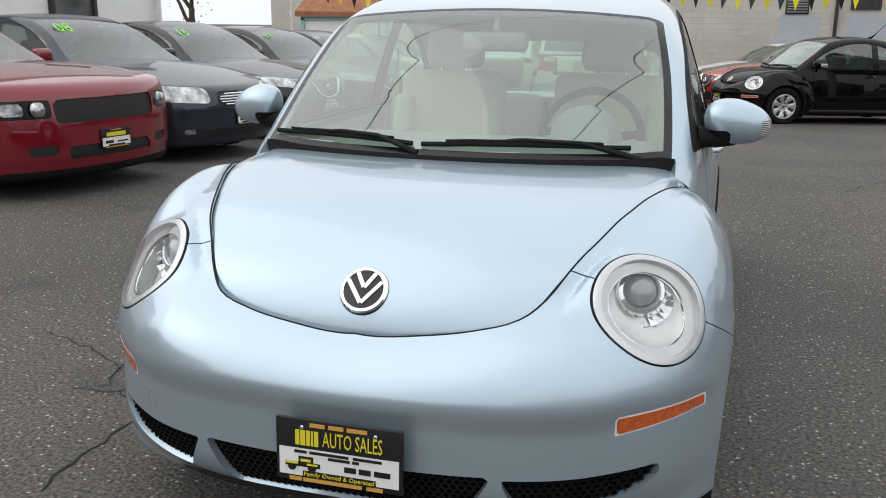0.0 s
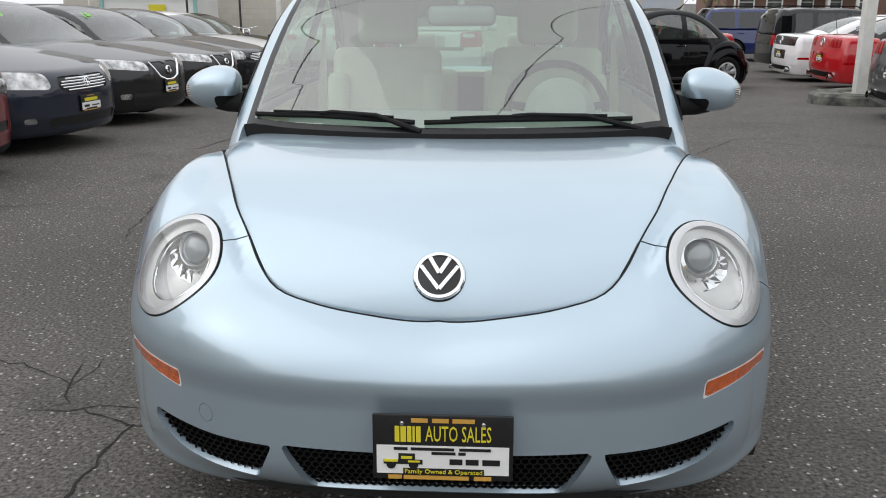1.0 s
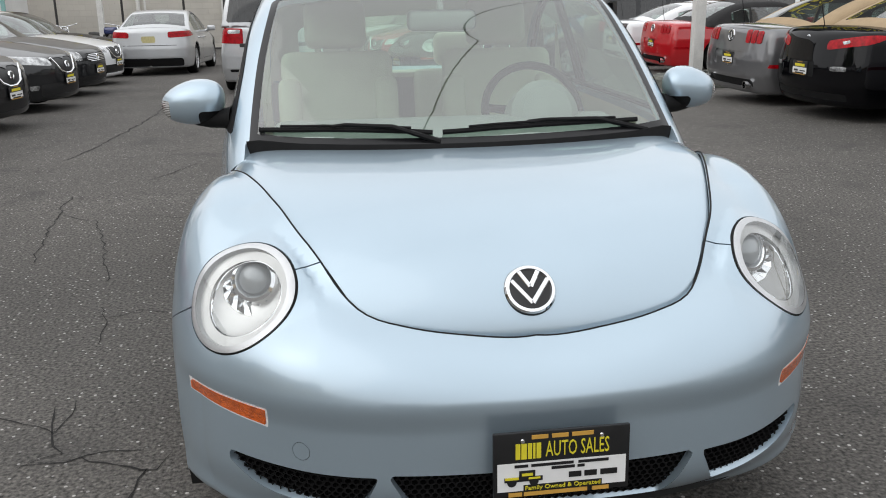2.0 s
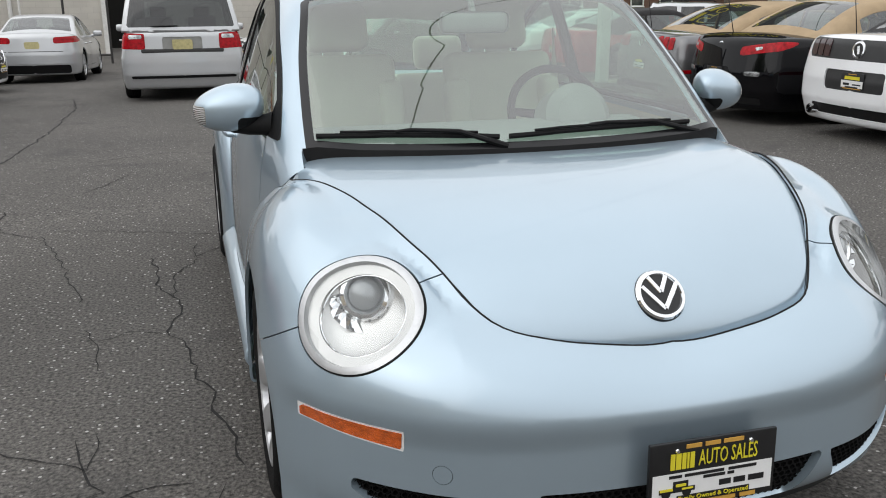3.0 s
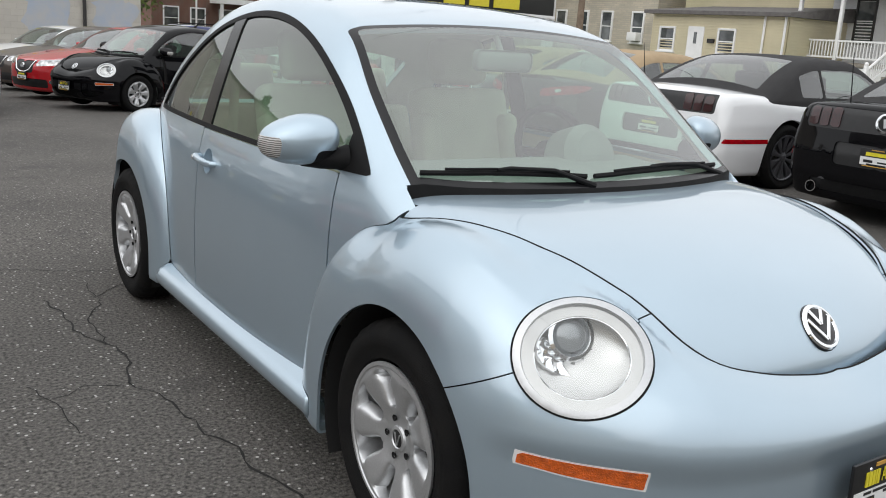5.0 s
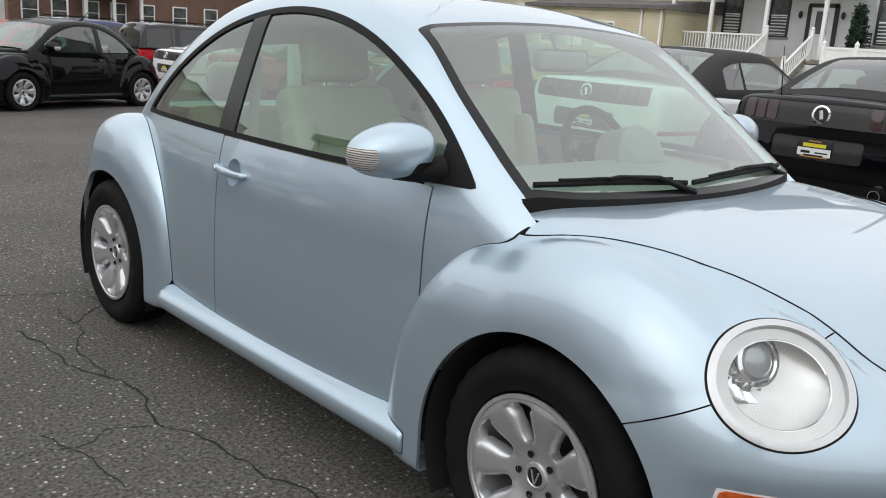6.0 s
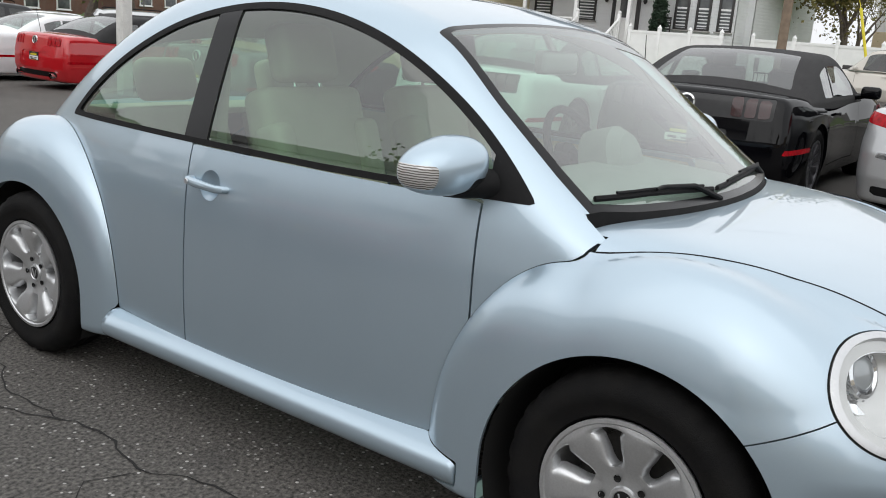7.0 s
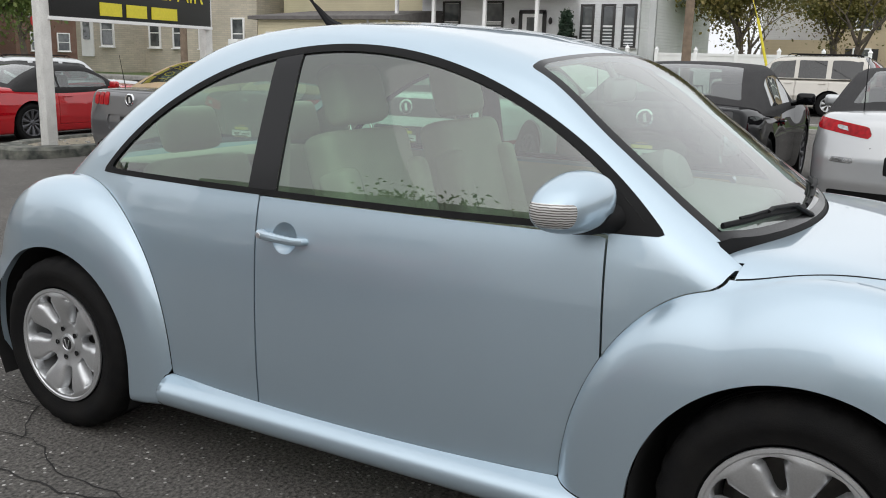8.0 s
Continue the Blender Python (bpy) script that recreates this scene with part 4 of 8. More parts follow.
    rw = lambda p: smax(smax(0.10 - inset(p), X(p) - 0.54, 0.03), np.maximum(3.10 + 0.10 * p[:, 0] ** 2 - p[:, 1], np.maximum(p[:, 1] - 3.72, 0.95 - p[:, 2])), 0.06)  # noqa: E731
    back, (v, t) = cut(v, t, rw, cabin)
    arc = lambda p, r: np.hypot(p[:, 1] - 2.22, p[:, 2] - 0.034) - r  # noqa: E731
    belt = lambda p: 0.958 + 0.012 * np.clip((1.9 - p[:, 1]), 0, 1)  # noqa: E731
    hole = lambda p: np.maximum(smax(arc(p, 1.364), belt(p) - 0.016 - p[:, 2], 0.015), 0.5 - X(p))  # noqa: E731
    sidewin, (v, t) = cut(v, t, hole, cabin)
    front_y = lambda p: 1.336 + (p[:, 2] - 0.663) * 0.05  # noqa: E731
    door_g = lambda p: np.maximum.reduce([front_y(p) - p[:, 1], p[:, 1] - 2.455 - 0.02 * (p[:, 2] - 0.9), 0.6 - X(p), p[:, 2] - 0.9455])  # noqa: E731
    doors, (v, t) = cut(v, t, door_g, cabin)
    doors, _ = cut(*doors, lambda p: door_g(p) + gap * 2, cabin)
    bd = part("body", shell(v, t, cabin, 0.03), body, car)
    inner = shell(v, t, cabin, 0.0, -0.034)
    part("headliner", inner, HEADLINER, bd)
    see = lambda p: np.maximum(ws(p) + 0.022, base_y(p) + 0.028 - p[:, 1])  # noqa: E731
    gv, gt = cut(*screen, see, cabin)[0]
    glass_ = part("windshield", shell(gv, gt, cabin, 0.0, 0.0), PANE_FRONT, car, "clear greenish windshield with a black border")
    glass_.visible_shadow = False
    bv, bt = cut(*screen, lambda p: -see(p), cabin)[0]
    part("border", shell(bv, bt, cabin, 0.004), GLOSSBLACK, glass_)
    part("rear_window", shell(*back, cabin, 0.0), PANE, car).visible_shadow = False
    for s in (1, -1):
        h = cut(*sidewin, lambda p: -s * p[:, 0], cabin)[0]
        clear = lambda p: smax(arc(p, 1.343), belt(p) + 0.002 - p[:, 2], 0.02)  # noqa: E731
        inner_, seal = cut(*h, clear, cabin)
        trim = part("window_seal", shell(*seal, cabin, 0.015, 0.002), PLASTIC, car, "black rubber window seal")
        tri, rest = cut(*inner_, lambda p: p[:, 1] - 1.345 - 0.10 * (p[:, 2] - 1.0), cabin)
        part("corner_trim", shell(*tri, cabin, 0.01, 0.001), PLASTIC, trim)
        fwd, aft = cut(*rest, lambda p: p[:, 1] - 2.392, cabin)
        post, aft = cut(*aft, lambda p: p[:, 1] - 2.492 - 0.03 * (1.37 - p[:, 2]), cabin)
        part("pillar_trim", shell(*post, cabin, 0.01, 0.001), GLOSSBLACK, trim)
        part("door_window", shell(*fwd, cabin, 0.0, -0.004), PANE, car).visible_shadow = False
        part("quarter_window", shell(*aft, cabin, 0.0, -0.004), PANE, car).visible_shadow = False
        dv, dt = cut(*doors, lambda p: -s * p[:, 0], cabin)[0]
        knob = np.array([s * 0.825, 2.335, 0.826])
        knob = settle(knob[None], [cabin], 5)[0]
        dish_d = lambda p: np.hypot(p[:, 1] - knob[1], p[:, 2] - knob[2]) - 0.047  # noqa: E731
        if near:
            _, (dv, dt) = cut(dv, dt, dish_d, cabin)
        door = part("door", shell(dv, dt, cabin, 0.025), body, car)
        part("door_card", shell(dv, dt, cabin, 0.0, -0.06), BEIGE, door)
        nk = slope(cabin, knob[None])[0]
        nk /= np.linalg.norm(nk)
        tk = Matrix.Translation(knob) @ Vector(nk).to_track_quat("Z", "Y").to_matrix().to_4x4()
        if near:
            bm = bmesh.new()
            lathe(bm, [(0.0485, 0.0005), (0.046, -0.002), (0.038, -0.013), (0.02, -0.021), (0.0, -0.023)], 28, tk)
            part("handle_dish", bm, body, door)
        bm = bmesh.new()
        ln = [(s * (abs(knob[0]) + d), 2.335 + yy, 0.827 + zz) for d, yy, zz in ((-0.004, -0.082, -0.004), (0.016, -0.074, -0.003), (0.026, -0.05, -0.002), (0.029, 0.0, 0.001), (0.028, 0.05, 0.004), (0.022, 0.078, 0.006), (0.0, 0.085, 0.006))]
        sweep(bm, ln, [0.010, 0.012, 0.0125, 0.013, 0.014, 0.014, 0.012], 10)
        hd = part("handle", bm, body, door)
        bm = bmesh.new()
        lathe(bm, [(0.0, 0.003), (0.008, 0.003), (0.0095, 0.0)], 14, Matrix.Translation((s * (abs(knob[0]) + 0.038), 2.405, 0.832)) @ Matrix.Rotation(radians(90 * s), 4, "Y"))
        part("lock", bm, ALLOY, hd)
        # door mirror
        cx, cy, cz = s * 0.868, 1.415, 1.032

        def egg(p, cx=cx, cy=cy, cz=cz, s=s):
            x, y, z = (p[:, 0] - cx) * s, p[:, 1] - cy, p[:, 2] - cz
            y = y - 0.30 * x
            high = 0.074 - 0.16 * np.maximum(x, 0)
            q = (np.abs(x) / 0.108) ** 2.6 + np.abs(np.where(y < 0, y / 0.085, y / 0.06)) ** 2.2 + (np.abs(z + 0.12 * x) / high) ** 2.4
            return (q ** (1 / 2.4) - 1) * 0.07

        ev, et = skin(egg, (cx - 0.14, cy - 0.15, cz - 0.11), (cx + 0.14, cy + 0.12, cz + 0.11), 0.011)
        clip_ = lambda p: (p[:, 1] - cy) - 0.035 - 0.30 * (p[:, 0] - cx) * s  # noqa: E731
        (ev, et), _ = cut(ev, et, clip_, egg)
        lamp_g = lambda p: smax(0.072 - (p[:, 0] - cx) * s, np.abs(p[:, 2] - cz + 0.020) - 0.030, 0.01)  # noqa: E731
        rep, (ev, et) = cut(ev, et, lamp_g, egg)
        low_g = lambda p: smax((p[:, 2] - cz) + 0.022, (p[:, 0] - cx) * s + 0.022, 0.02)  # noqa: E731
        blk, (ev, et) = cut(ev, et, low_g, egg)
        mir = part("door_mirror", shell(ev, et, egg, 0.01), body, car, "rounded body-coloured door mirror")
        part("mirror_foot", shell(*blk, egg, 0.01), PLASTIC, mir)
        part("repeater", shell(*rep, egg, 0.004, 0.0005), RIBBED, mir)
        bm = bmesh.new()
        lathe(bm, [(0.0, 0.0), (0.062, 0.0)], 24, Matrix.Translation((cx, cy + 0.025, cz)) @ Matrix.Rotation(radians(17 * s), 4, "Z") @ Matrix.Rotation(radians(-90), 4, "X") @ Matrix.Diagonal((1.35, 0.95, 1, 1)))
        part("mirror_glass", bm, CHROME, mir)
        bm = bmesh.new()
        sweep(bm, [(cx - s * 0.015, cy - 0.008, cz - 0.040), (cx - s * 0.060, cy - 0.035, cz - 0.050), (cx - s * 0.100, cy - 0.055, cz - 0.050), (cx - s * 0.130, cy - 0.062, cz - 0.050)], [0.038, 0.033, 0.032, 0.042], 14)
        part("mirror_arm", bm, PLASTIC, mir)
    # rear fenders and tail, sills
    v, t = skin(rear, (-0.95, 2.6, 0.10), (0.95, 4.2, 1.05), fine)
    (v, t), _ = cut(v, t, lambda p: 0.002 - np.minimum(cabin(p), sill(p)), rear)
    (v, t), _ = cut(v, t, arch_r, rear)
    part("rear_fender", shell(v, t, rear, 0.02), body, car)
    for s in (1, -1):
        v, t = skin(sill, (0.85 * s - 0.12, 1.2, 0.10), (0.85 * s + 0.12, 2.95, 0.4), 0.02)
        (v, t), _ = cut(v, t, lambda p: 0.001 - np.minimum(np.minimum(front(p), rear(p)), cabin(p)), sill)
        part("sill", shell(v, t, sill, 0.02), body, car)
    # underside and wheel wells
    bm = bmesh.new()
    box(bm, (1.05, 3.3, 0.05), (0, 2.05, 0.20))
    part("underside", bm, SEAM, car)
    for yy in (0.84, 3.36):
        for s in (1, -1):
            bm = bmesh.new()
            n = 20
            rows = []
            for k in range(n + 1):
                a0 = math.pi * (k / n * 1.3 - 0.15)
                rows.append([bm.verts.new((s * x, yy + 0.012 + 0.381 * math.cos(a0), 0.30 + 0.381 * math.sin(a0))) for x in (0.50, 0.846)])
            for a1, b1 in zip(rows, rows[1:]):
                bm.faces.new((a1[0], b1[0], b1[1], a1[1]))
            bm.faces.new([r[0] for r in rows])
            part("wheel_well", bm, SEAM, car)
    # black cowl between the hood and the glass
    def top_of(f, x, y):
        z = np.linspace(1.15, 0.70, 900)
        return z[np.argmax(f(np.stack([np.full(900, x), np.full(900, y), z], 1)) < 0)]

    bm = bmesh.new()
    rows = []
    for x in np.linspace(-0.682, 0.682, 35):
        y0 = 0.948 + 0.27 * x * x + 2.6 * min(abs(x), 0.675) ** 12
        zh, zc = top_of(hood, x, y0 - 0.012), top_of(cabin, x, y0 + 0.012)
        rows.append([bm.verts.new((x, y0 - 0.035, zh - 0.045)), bm.verts.new((x, y0 - 0.010, zh - 0.007)), bm.verts.new((x, y0 - 0.002, zh - 0.004)), bm.verts.new((x, y0 + 0.004, zc - 0.003)), bm.verts.new((x, y0 + 0.05, min(zc, zh + 0.05) - 0.010))])
    for a1, b1 in zip(rows, rows[1:]):
        for i in range(4):
            bm.faces.new((a1[i], b1[i], b1[i + 1], a1[i + 1]))
    cowl = part("cowl", bm, PLASTIC, car)
    # wipers
    for x0, x1, piv in ((-0.64, -0.12, -0.10), (-0.09, 0.55, 0.58)):
        pts = []
        for k in range(9):
            x = x0 + (x1 - x0) * k / 8
            y = 0.982 + 0.27 * x * x + 2.0 * x**12 + 0.012 * math.sin(math.pi * k / 8)
            zz = np.linspace(0.8, 1.3, 400)
            f_ = cabin(np.stack([np.full(400, x), np.full(400, y), zz], 1))
            z = zz[np.argmin(np.abs(f_))]
            pts.append((x, y, z + 0.011))
        bm = bmesh.new()
        sweep(bm, pts, 0.0065, 6, 1.3)
        wp = part("wiper", bm, PLASTIC, car)
        bm = bmesh.new()
        sweep(bm, [(x, y - 0.004, z + 0.012) for x, y, z in pts[1:8]], 0.0042, 6)
        part("blade_spine", bm, PLASTIC, wp)
        bm = bmesh.new()
        mx = pts[4]
        sweep(bm, [(piv, 0.968 + 0.27 * piv * piv, 0.943), ((piv + mx[0]) / 2, (mx[1] + 0.97 + 0.27 * piv * piv) / 2 - 0.006, mx[2] + 0.010), (mx[0], mx[1] - 0.003, mx[2] + 0.016), (mx[0] + (mx[0] - piv) * 0.15, mx[1], mx[2] + 0.012)], [0.014, 0.010, 0.0075, 0.006], 8, 0.7)
        part("wiper_arm", bm, PLASTIC, wp)
    # wheels
    for s in (1, -1):
        for yy in (FRONT_HUB, REAR_HUB):
            wheel(car, s * (0.750 if yy < 1 else 0.775), yy, 0.318, s, petals=7, phase=17 if yy < 1 else 28)
    # badge on the hood: ring with two nested chevrons
    p0 = np.array([0.0, face_y(hood, np.zeros(1), np.array([0.716]))[0], 0.716])
    nb = slope(hood, p0[None])[0]
    nb /= np.linalg.norm(nb)
    bx = Matrix.Translation(p0) @ Matrix((Vector((1, 0, 0)), Vector(np.cross(nb, (1, 0, 0))), Vector(nb))).transposed().to_4x4()
    bm = bmesh.new()
    lathe(bm, [(0.0, 0.004), (0.055, 0.003), (0.061, 0.001), (0.0625, -0.006)], 40, bx)
    badge = part("badge", bm, BLACKP, car, "round black and chrome emblem")
    bm = bmesh.new()
    lathe(bm, [(0.0475, 0.003), (0.050, 0.0075), (0.057, 0.0065), (0.0605, 0.002)], 40, bx)
    part("emblem_ring", bm, CHROME, badge)
    for s in (1, -1):
        for a0, b0 in (((0.023, 0.043), (0.0, 0.004)), ((0.043, 0.022), (0.0, -0.036))):
            a0, b0 = Vector((s * a0[0], a0[1], 0.0055)), Vector((s * b0[0], b0[1], 0.0055))
            d = b0 - a0
            bm = bmesh.new()
            vs = box(bm, (d.length, 0.011, 0.006), (0, 0, 0), 0.0012, None, 1)
            bmesh.ops.transform(bm, matrix=bx @ Matrix.Translation((a0 + b0) / 2) @ Matrix.Rotation(math.atan2(d.y, d.x), 4, "Z"), verts=vs)
            part("emblem_stroke", bm, CHROME, badge)
    dealer_plate(car, Matrix.Translation((0.020, 0.010, 0.397)) @ Matrix.Rotation(radians(-2), 4, "X"), near)
    # aerial on the roof
    bm = bmesh.new()
    sweep(bm, [(0, 2.72, 1.455), (0, 2.78, 1.485), (0, 2.86, 1.56), (0, 3.10, 1.80)], [0.026, 0.018, 0.006, 0.004], 8)
    part("antenna", bm, PLASTIC, car)
    # inside
    bm = bmesh.new()
    box(bm, (0.98, 2.55, 0.04), (0, 2.55, 0.30))
    box(bm, (0.96, 0.06, 0.55), (0, 1.10, 0.55))
    part("cabin_floor", bm, TRIMGREY, car)
    bm = bmesh.new()
    box(bm, (1.24, 0.44, 0.14), (0, 1.36, 0.86), 0.05, Matrix.Rotation(radians(3), 4, "X"), 4)
    box(bm, (1.22, 0.12, 0.30), (0, 1.50, 0.74), 0.05, None, 3)
    lathe(bm, [(0.0, 0.06), (0.09, 0.05), (0.125, 0.01), (0.13, -0.10)], 24, Matrix.Translation((0.36, 1.50, 0.94)) @ Matrix.Rotation(radians(70), 4, "X"))
    part("dashboard", bm, TRIMGREY, car, "dark grey dashboard")
    bm = bmesh.new()
    mm = Matrix.Translation((0.36, 1.68, 0.93)) @ Matrix.Rotation(radians(62), 4, "X")
    ringp = [mm @ Vector((0.185 * math.cos(a), 0.185 * math.sin(a), 0)) for a in np.linspace(0, 2 * math.pi, 33)]
    sweep(bm, ringp, 0.0155, 8)
    for a in (0.1, math.pi - 0.1, -math.pi / 2):
        tube(bm, mm @ Vector((0, 0, -0.03)), mm @ Vector((0.18 * math.cos(a), 0.18 * math.sin(a), 0)), 0.022, 0.014)
    lathe(bm, [(0.0, 0.01), (0.06, 0.005), (0.07, -0.03)], 20, mm @ Matrix.Translation((0, 0, -0.02)))
    tube(bm, mm @ Vector((0, 0, -0.03)), (0.36, 1.45, 0.84), 0.04)
    part("steering_wheel", bm, PLASTIC, car, "black steering wheel")
    bm = bmesh.new()
    box(bm, (0.25, 0.035, 0.075), (0, 1.60, 1.275), 0.03, None, 4)
    tube(bm, (0, 1.60, 1.28), (0, 1.66, 1.37), 0.012)
    part("rear_view_mirror", bm, TRIMGREY, car)
    for s in (1, -1):
        seat(car, s * 0.36, 1.98, 0.46)
        bm = bmesh.new()
        box(bm, (0.50, 0.11, 0.50), (s * 0.32, 3.10, 0.73), 0.05, Matrix.Rotation(radians(-22), 4, "X"), 4)
        box(bm, (0.50, 0.45, 0.16), (s * 0.32, 2.82, 0.46), 0.05, None, 4)
        rs = part("rear_seat", bm, BEIGE, car, "beige leather seat")
        bm = bmesh.new()
        box(bm, (0.26, 0.10, 0.17), (s * 0.32, 3.22, 1.07), 0.045, Matrix.Rotation(radians(-18), 4, "X"), 4)
        part("headrest", bm, BEIGE, rs)
        bm = bmesh.new()
        sweep(bm, [(s * 0.66, 2.46, 1.22), (s * 0.68, 2.45, 0.9), (s * 0.66, 2.40, 0.5)], 0.022, 6, 0.15)
        part("seat_belt", bm, BEIGE, car)
    bm = bmesh.new()
    box(bm, (0.98, 0.40, 0.03), (0, 3.36, 0.93), 0.01, Matrix.Rotation(radians(-3), 4, "X"))
    part("parcel_shelf", bm, BEIGE, car)
    return car


BLUE = beetle(pose(0, 0, 0), "blue", "light blue metallic compact car with round fenders, parked on asphalt", fine=0.02)

# ---- the other cars of the lot: one set of forms, many bodies ----
SOFT = material("black_canvas", (0.030, 0.029, 0.030), 0.9, bump=0.4, bump_scale=500, vary=0.2, scale=6)
TAN = material("tan_canvas", (0.42, 0.31, 0.19), 0.9, bump=0.4, bump_scale=500, vary=0.12, scale=6)
GRILLE = material("dark_grille", (0.012, 0.012, 0.013), 0.5, vary=0.5, scale=60)
DARKSEAT = material("dark_interior", (0.045, 0.044, 0.043), 0.7, vary=0.3, scale=10)
PANE_CAR = glass("grey_tint_glass", (0.56, 0.66, 0.62), 0.15, 0.025)


def make_car(name, where, label, s, group=""):
    """A car from a few curves. Nose at y = 0. s: its sizes, curves and the pieces of its faces."""
    car = empty(name, where, label, "car", group)
    L, h = s["long"], s.get("fine", 0.05)
    deck, wide, roof = curve(*s["deck"]), curve(*s["wide"]), curve(*s["roof"])
    belt, low = s["belt"], s.get("low", 0.17)
    cn, ct, slant, tails = s.get("nose", 0.42), s.get("tail", 0.22), s.get("slant", 0.25), s.get("back", 0.10)
    lean, crown = s.get("lean", 0.36), s.get("crown", 0.06)
    body_mat = PAINT[s["paint"]]
    hubs, tyre = s["hubs"], s.get("tyre", 0.325)
    X = lambda p: np.abs(p[:, 0])  # noqa: E731

    def body(p):
        x, y, z = np.abs(p[:, 0]), p[:, 1], p[:, 2]
        top = (z - deck(y) + crown * x * x) * 0.9
        side = x - wide(y) + 0.30 * np.maximum(0.45 - z, 0) ** 1.5 + 0.16 * np.maximum(z - 0.66, 0)
        ends = smax((cn * x**2.4 + slant * np.maximum(z - 0.55, 0) ** 1.4 * 1.6 + 0.25 * np.maximum(0.32 - z, 0) - y) * 0.85, (y - L + ct * x**2.4 + tails * np.maximum(z - 0.6, 0) + 0.3 * np.maximum(0.40 - z, 0)) * 0.9, 0.05)
        return smax(smax(smax(top, side, 0.09), ends, 0.09), low - z, 0.05)

    def cab(p):
        x, y, z = np.abs(p[:, 0]), p[:, 1], p[:, 2]
        bow = np.clip((L * 0.5 - y) / 1.2, 0, 1) * 0.14 - np.clip((y - L * 0.5) / 1.2, 0, 1) * 0.10
        top = (z - roof(y - bow * x * x) + 0.07 * x * x) * 0.85
        side = x - (wide(y) - s.get("tuck", 0.045)) + lean * np.maximum(z - belt, 0)
        return smax(smax(smax(top, side, 0.09), belt - s.get("drop", 0.25) - z, 0.02), np.maximum(s["roof"][0][0] - y, y - s["roof"][0][-1]), 0.02)

    arch = lambda p, y0: np.where(X(p) > 0.45, (tyre + 0.05) - np.hypot(p[:, 1] - y0, np.maximum(p[:, 2], tyre) - tyre), -1)  # noqa: E731
    w = max(s["wide"][1]) + 0.06
    v, t = skin(body, (-w, -0.1, low - 0.08), (w, L + 0.1, max(s["deck"][1]) + 0.12), h)
    (v, t), _ = cut(v, t, lambda p: -cab(p), body)
    for y0 in hubs:
        (v, t), _ = cut(v, t, lambda p: arch(p, y0), body)
    # pieces of the front and back faces: (name, material, end, x0, x1, z0, z1, round, both sides, depth, tilt)
    for nm, mat, end, x0, x1, z0, z1, rad, pair, deep, tilt, lab in s.get("faces", ()):
        zone = (lambda p: p[:, 1] - s.get("reach", 0.75)) if end == "front" else (lambda p: L - s.get("reach", 0.75) - p[:, 1])

        def g(p, x0=x0, x1=x1, z0=z0, z1=z1, rad=rad, tilt=tilt, zone=zone):
            zz = p[:, 2] - tilt * (X(p) - x0)
            return np.maximum(smax(smax(x0 - X(p), X(p) - x1, rad), smax(z0 - zz, zz - z1, rad), rad), zone(p))

        piece, (v, t) = cut(v, t, g, body)
        if not len(piece[1]):
            continue
        for sg in (1, -1) if pair else (0,):
            q = cut(*piece, lambda p: -sg * p[:, 0], body)[0] if sg else piece
            if len(q[1]):
                part(nm, shell(*q, body, 0.02, deep), mat, car, lab)
    for y0, y1 in s.get("doors", ()):
        dg = lambda p: np.maximum.reduce([y0 - p[:, 1], p[:, 1] - y1, 0.5 - X(p), 0.30 - p[:, 2], p[:, 2] - belt - 0.05])  # noqa: E731
        d, (v, t) = cut(v, t, dg, body)
        d, _ = cut(*d, lambda p: dg(p) + 0.007, body)
        for sg in (1, -1):
            q = cut(*d, lambda p: -sg * p[:, 0], body)[0]
            dr = part("door", shell(*q, body, 0.02), body_mat, car)
            bm = bmesh.new()
            yh, xh = y1 - 0.20, float(wide(np.array([y1 - 0.2]))[0])
            sweep(bm, [(sg * (xh - 0.02), yh - 0.10, belt - 0.13), (sg * (xh + 0.02), yh - 0.07, belt - 0.13), (sg * (xh + 0.02), yh + 0.07, belt - 0.125), (sg * (xh - 0.02), yh + 0.10, belt - 0.125)], 0.014, 6)
            part("handle", bm, s.get("handle", body_mat), dr)
    part("body", shell(v, t, body, 0.03), body_mat, car)
    # upper cabin
    v, t = skin(cab, (-w, s["roof"][0][0] - 0.05, belt - 0.30), (w, s["roof"][0][-1] + 0.1, max(s["roof"][1]) + 0.06), h * 0.8)
    (v, t), _ = cut(v, t, lambda p: -body(p), cab)
    inset = lambda p: (wide(p[:, 1]) - s.get("tuck", 0.045)) - lean * np.maximum(p[:, 2] - belt, 0) - X(p)  # noqa: E731
    y0, y1 = s["screen"]
    ws = lambda p: smax(smax(0.07 - inset(p), y0 - p[:, 1], 0.02), p[:, 1] - y1 - 0.1 * p[:, 0] ** 2, 0.02)  # noqa: E731
    glassmat = s.get("glass", PANE_CAR)
    a, (v, t) = cut(v, t, ws, cab)
    part("windshield", shell(*a, cab, 0.0), glassmat, car).visible_shadow = False
    y2, y3 = s["rearglass"]
    inner = s.get("rear_inset", 0.09)
    rg = lambda p: smax(smax(inner - inset(p), y2 - p[:, 1], 0.03), np.maximum(p[:, 1] - y3, belt + s.get("rear_low", 0.02) - p[:, 2]), 0.04)  # noqa: E731
    a, (v, t) = cut(v, t, rg, cab)
    if len(a[1]):
        part("rear_window", shell(*a, cab, 0.0), s.get("rear_glass", glassmat), car).visible_shadow = False
    edge = s.get("frame", 0.085)
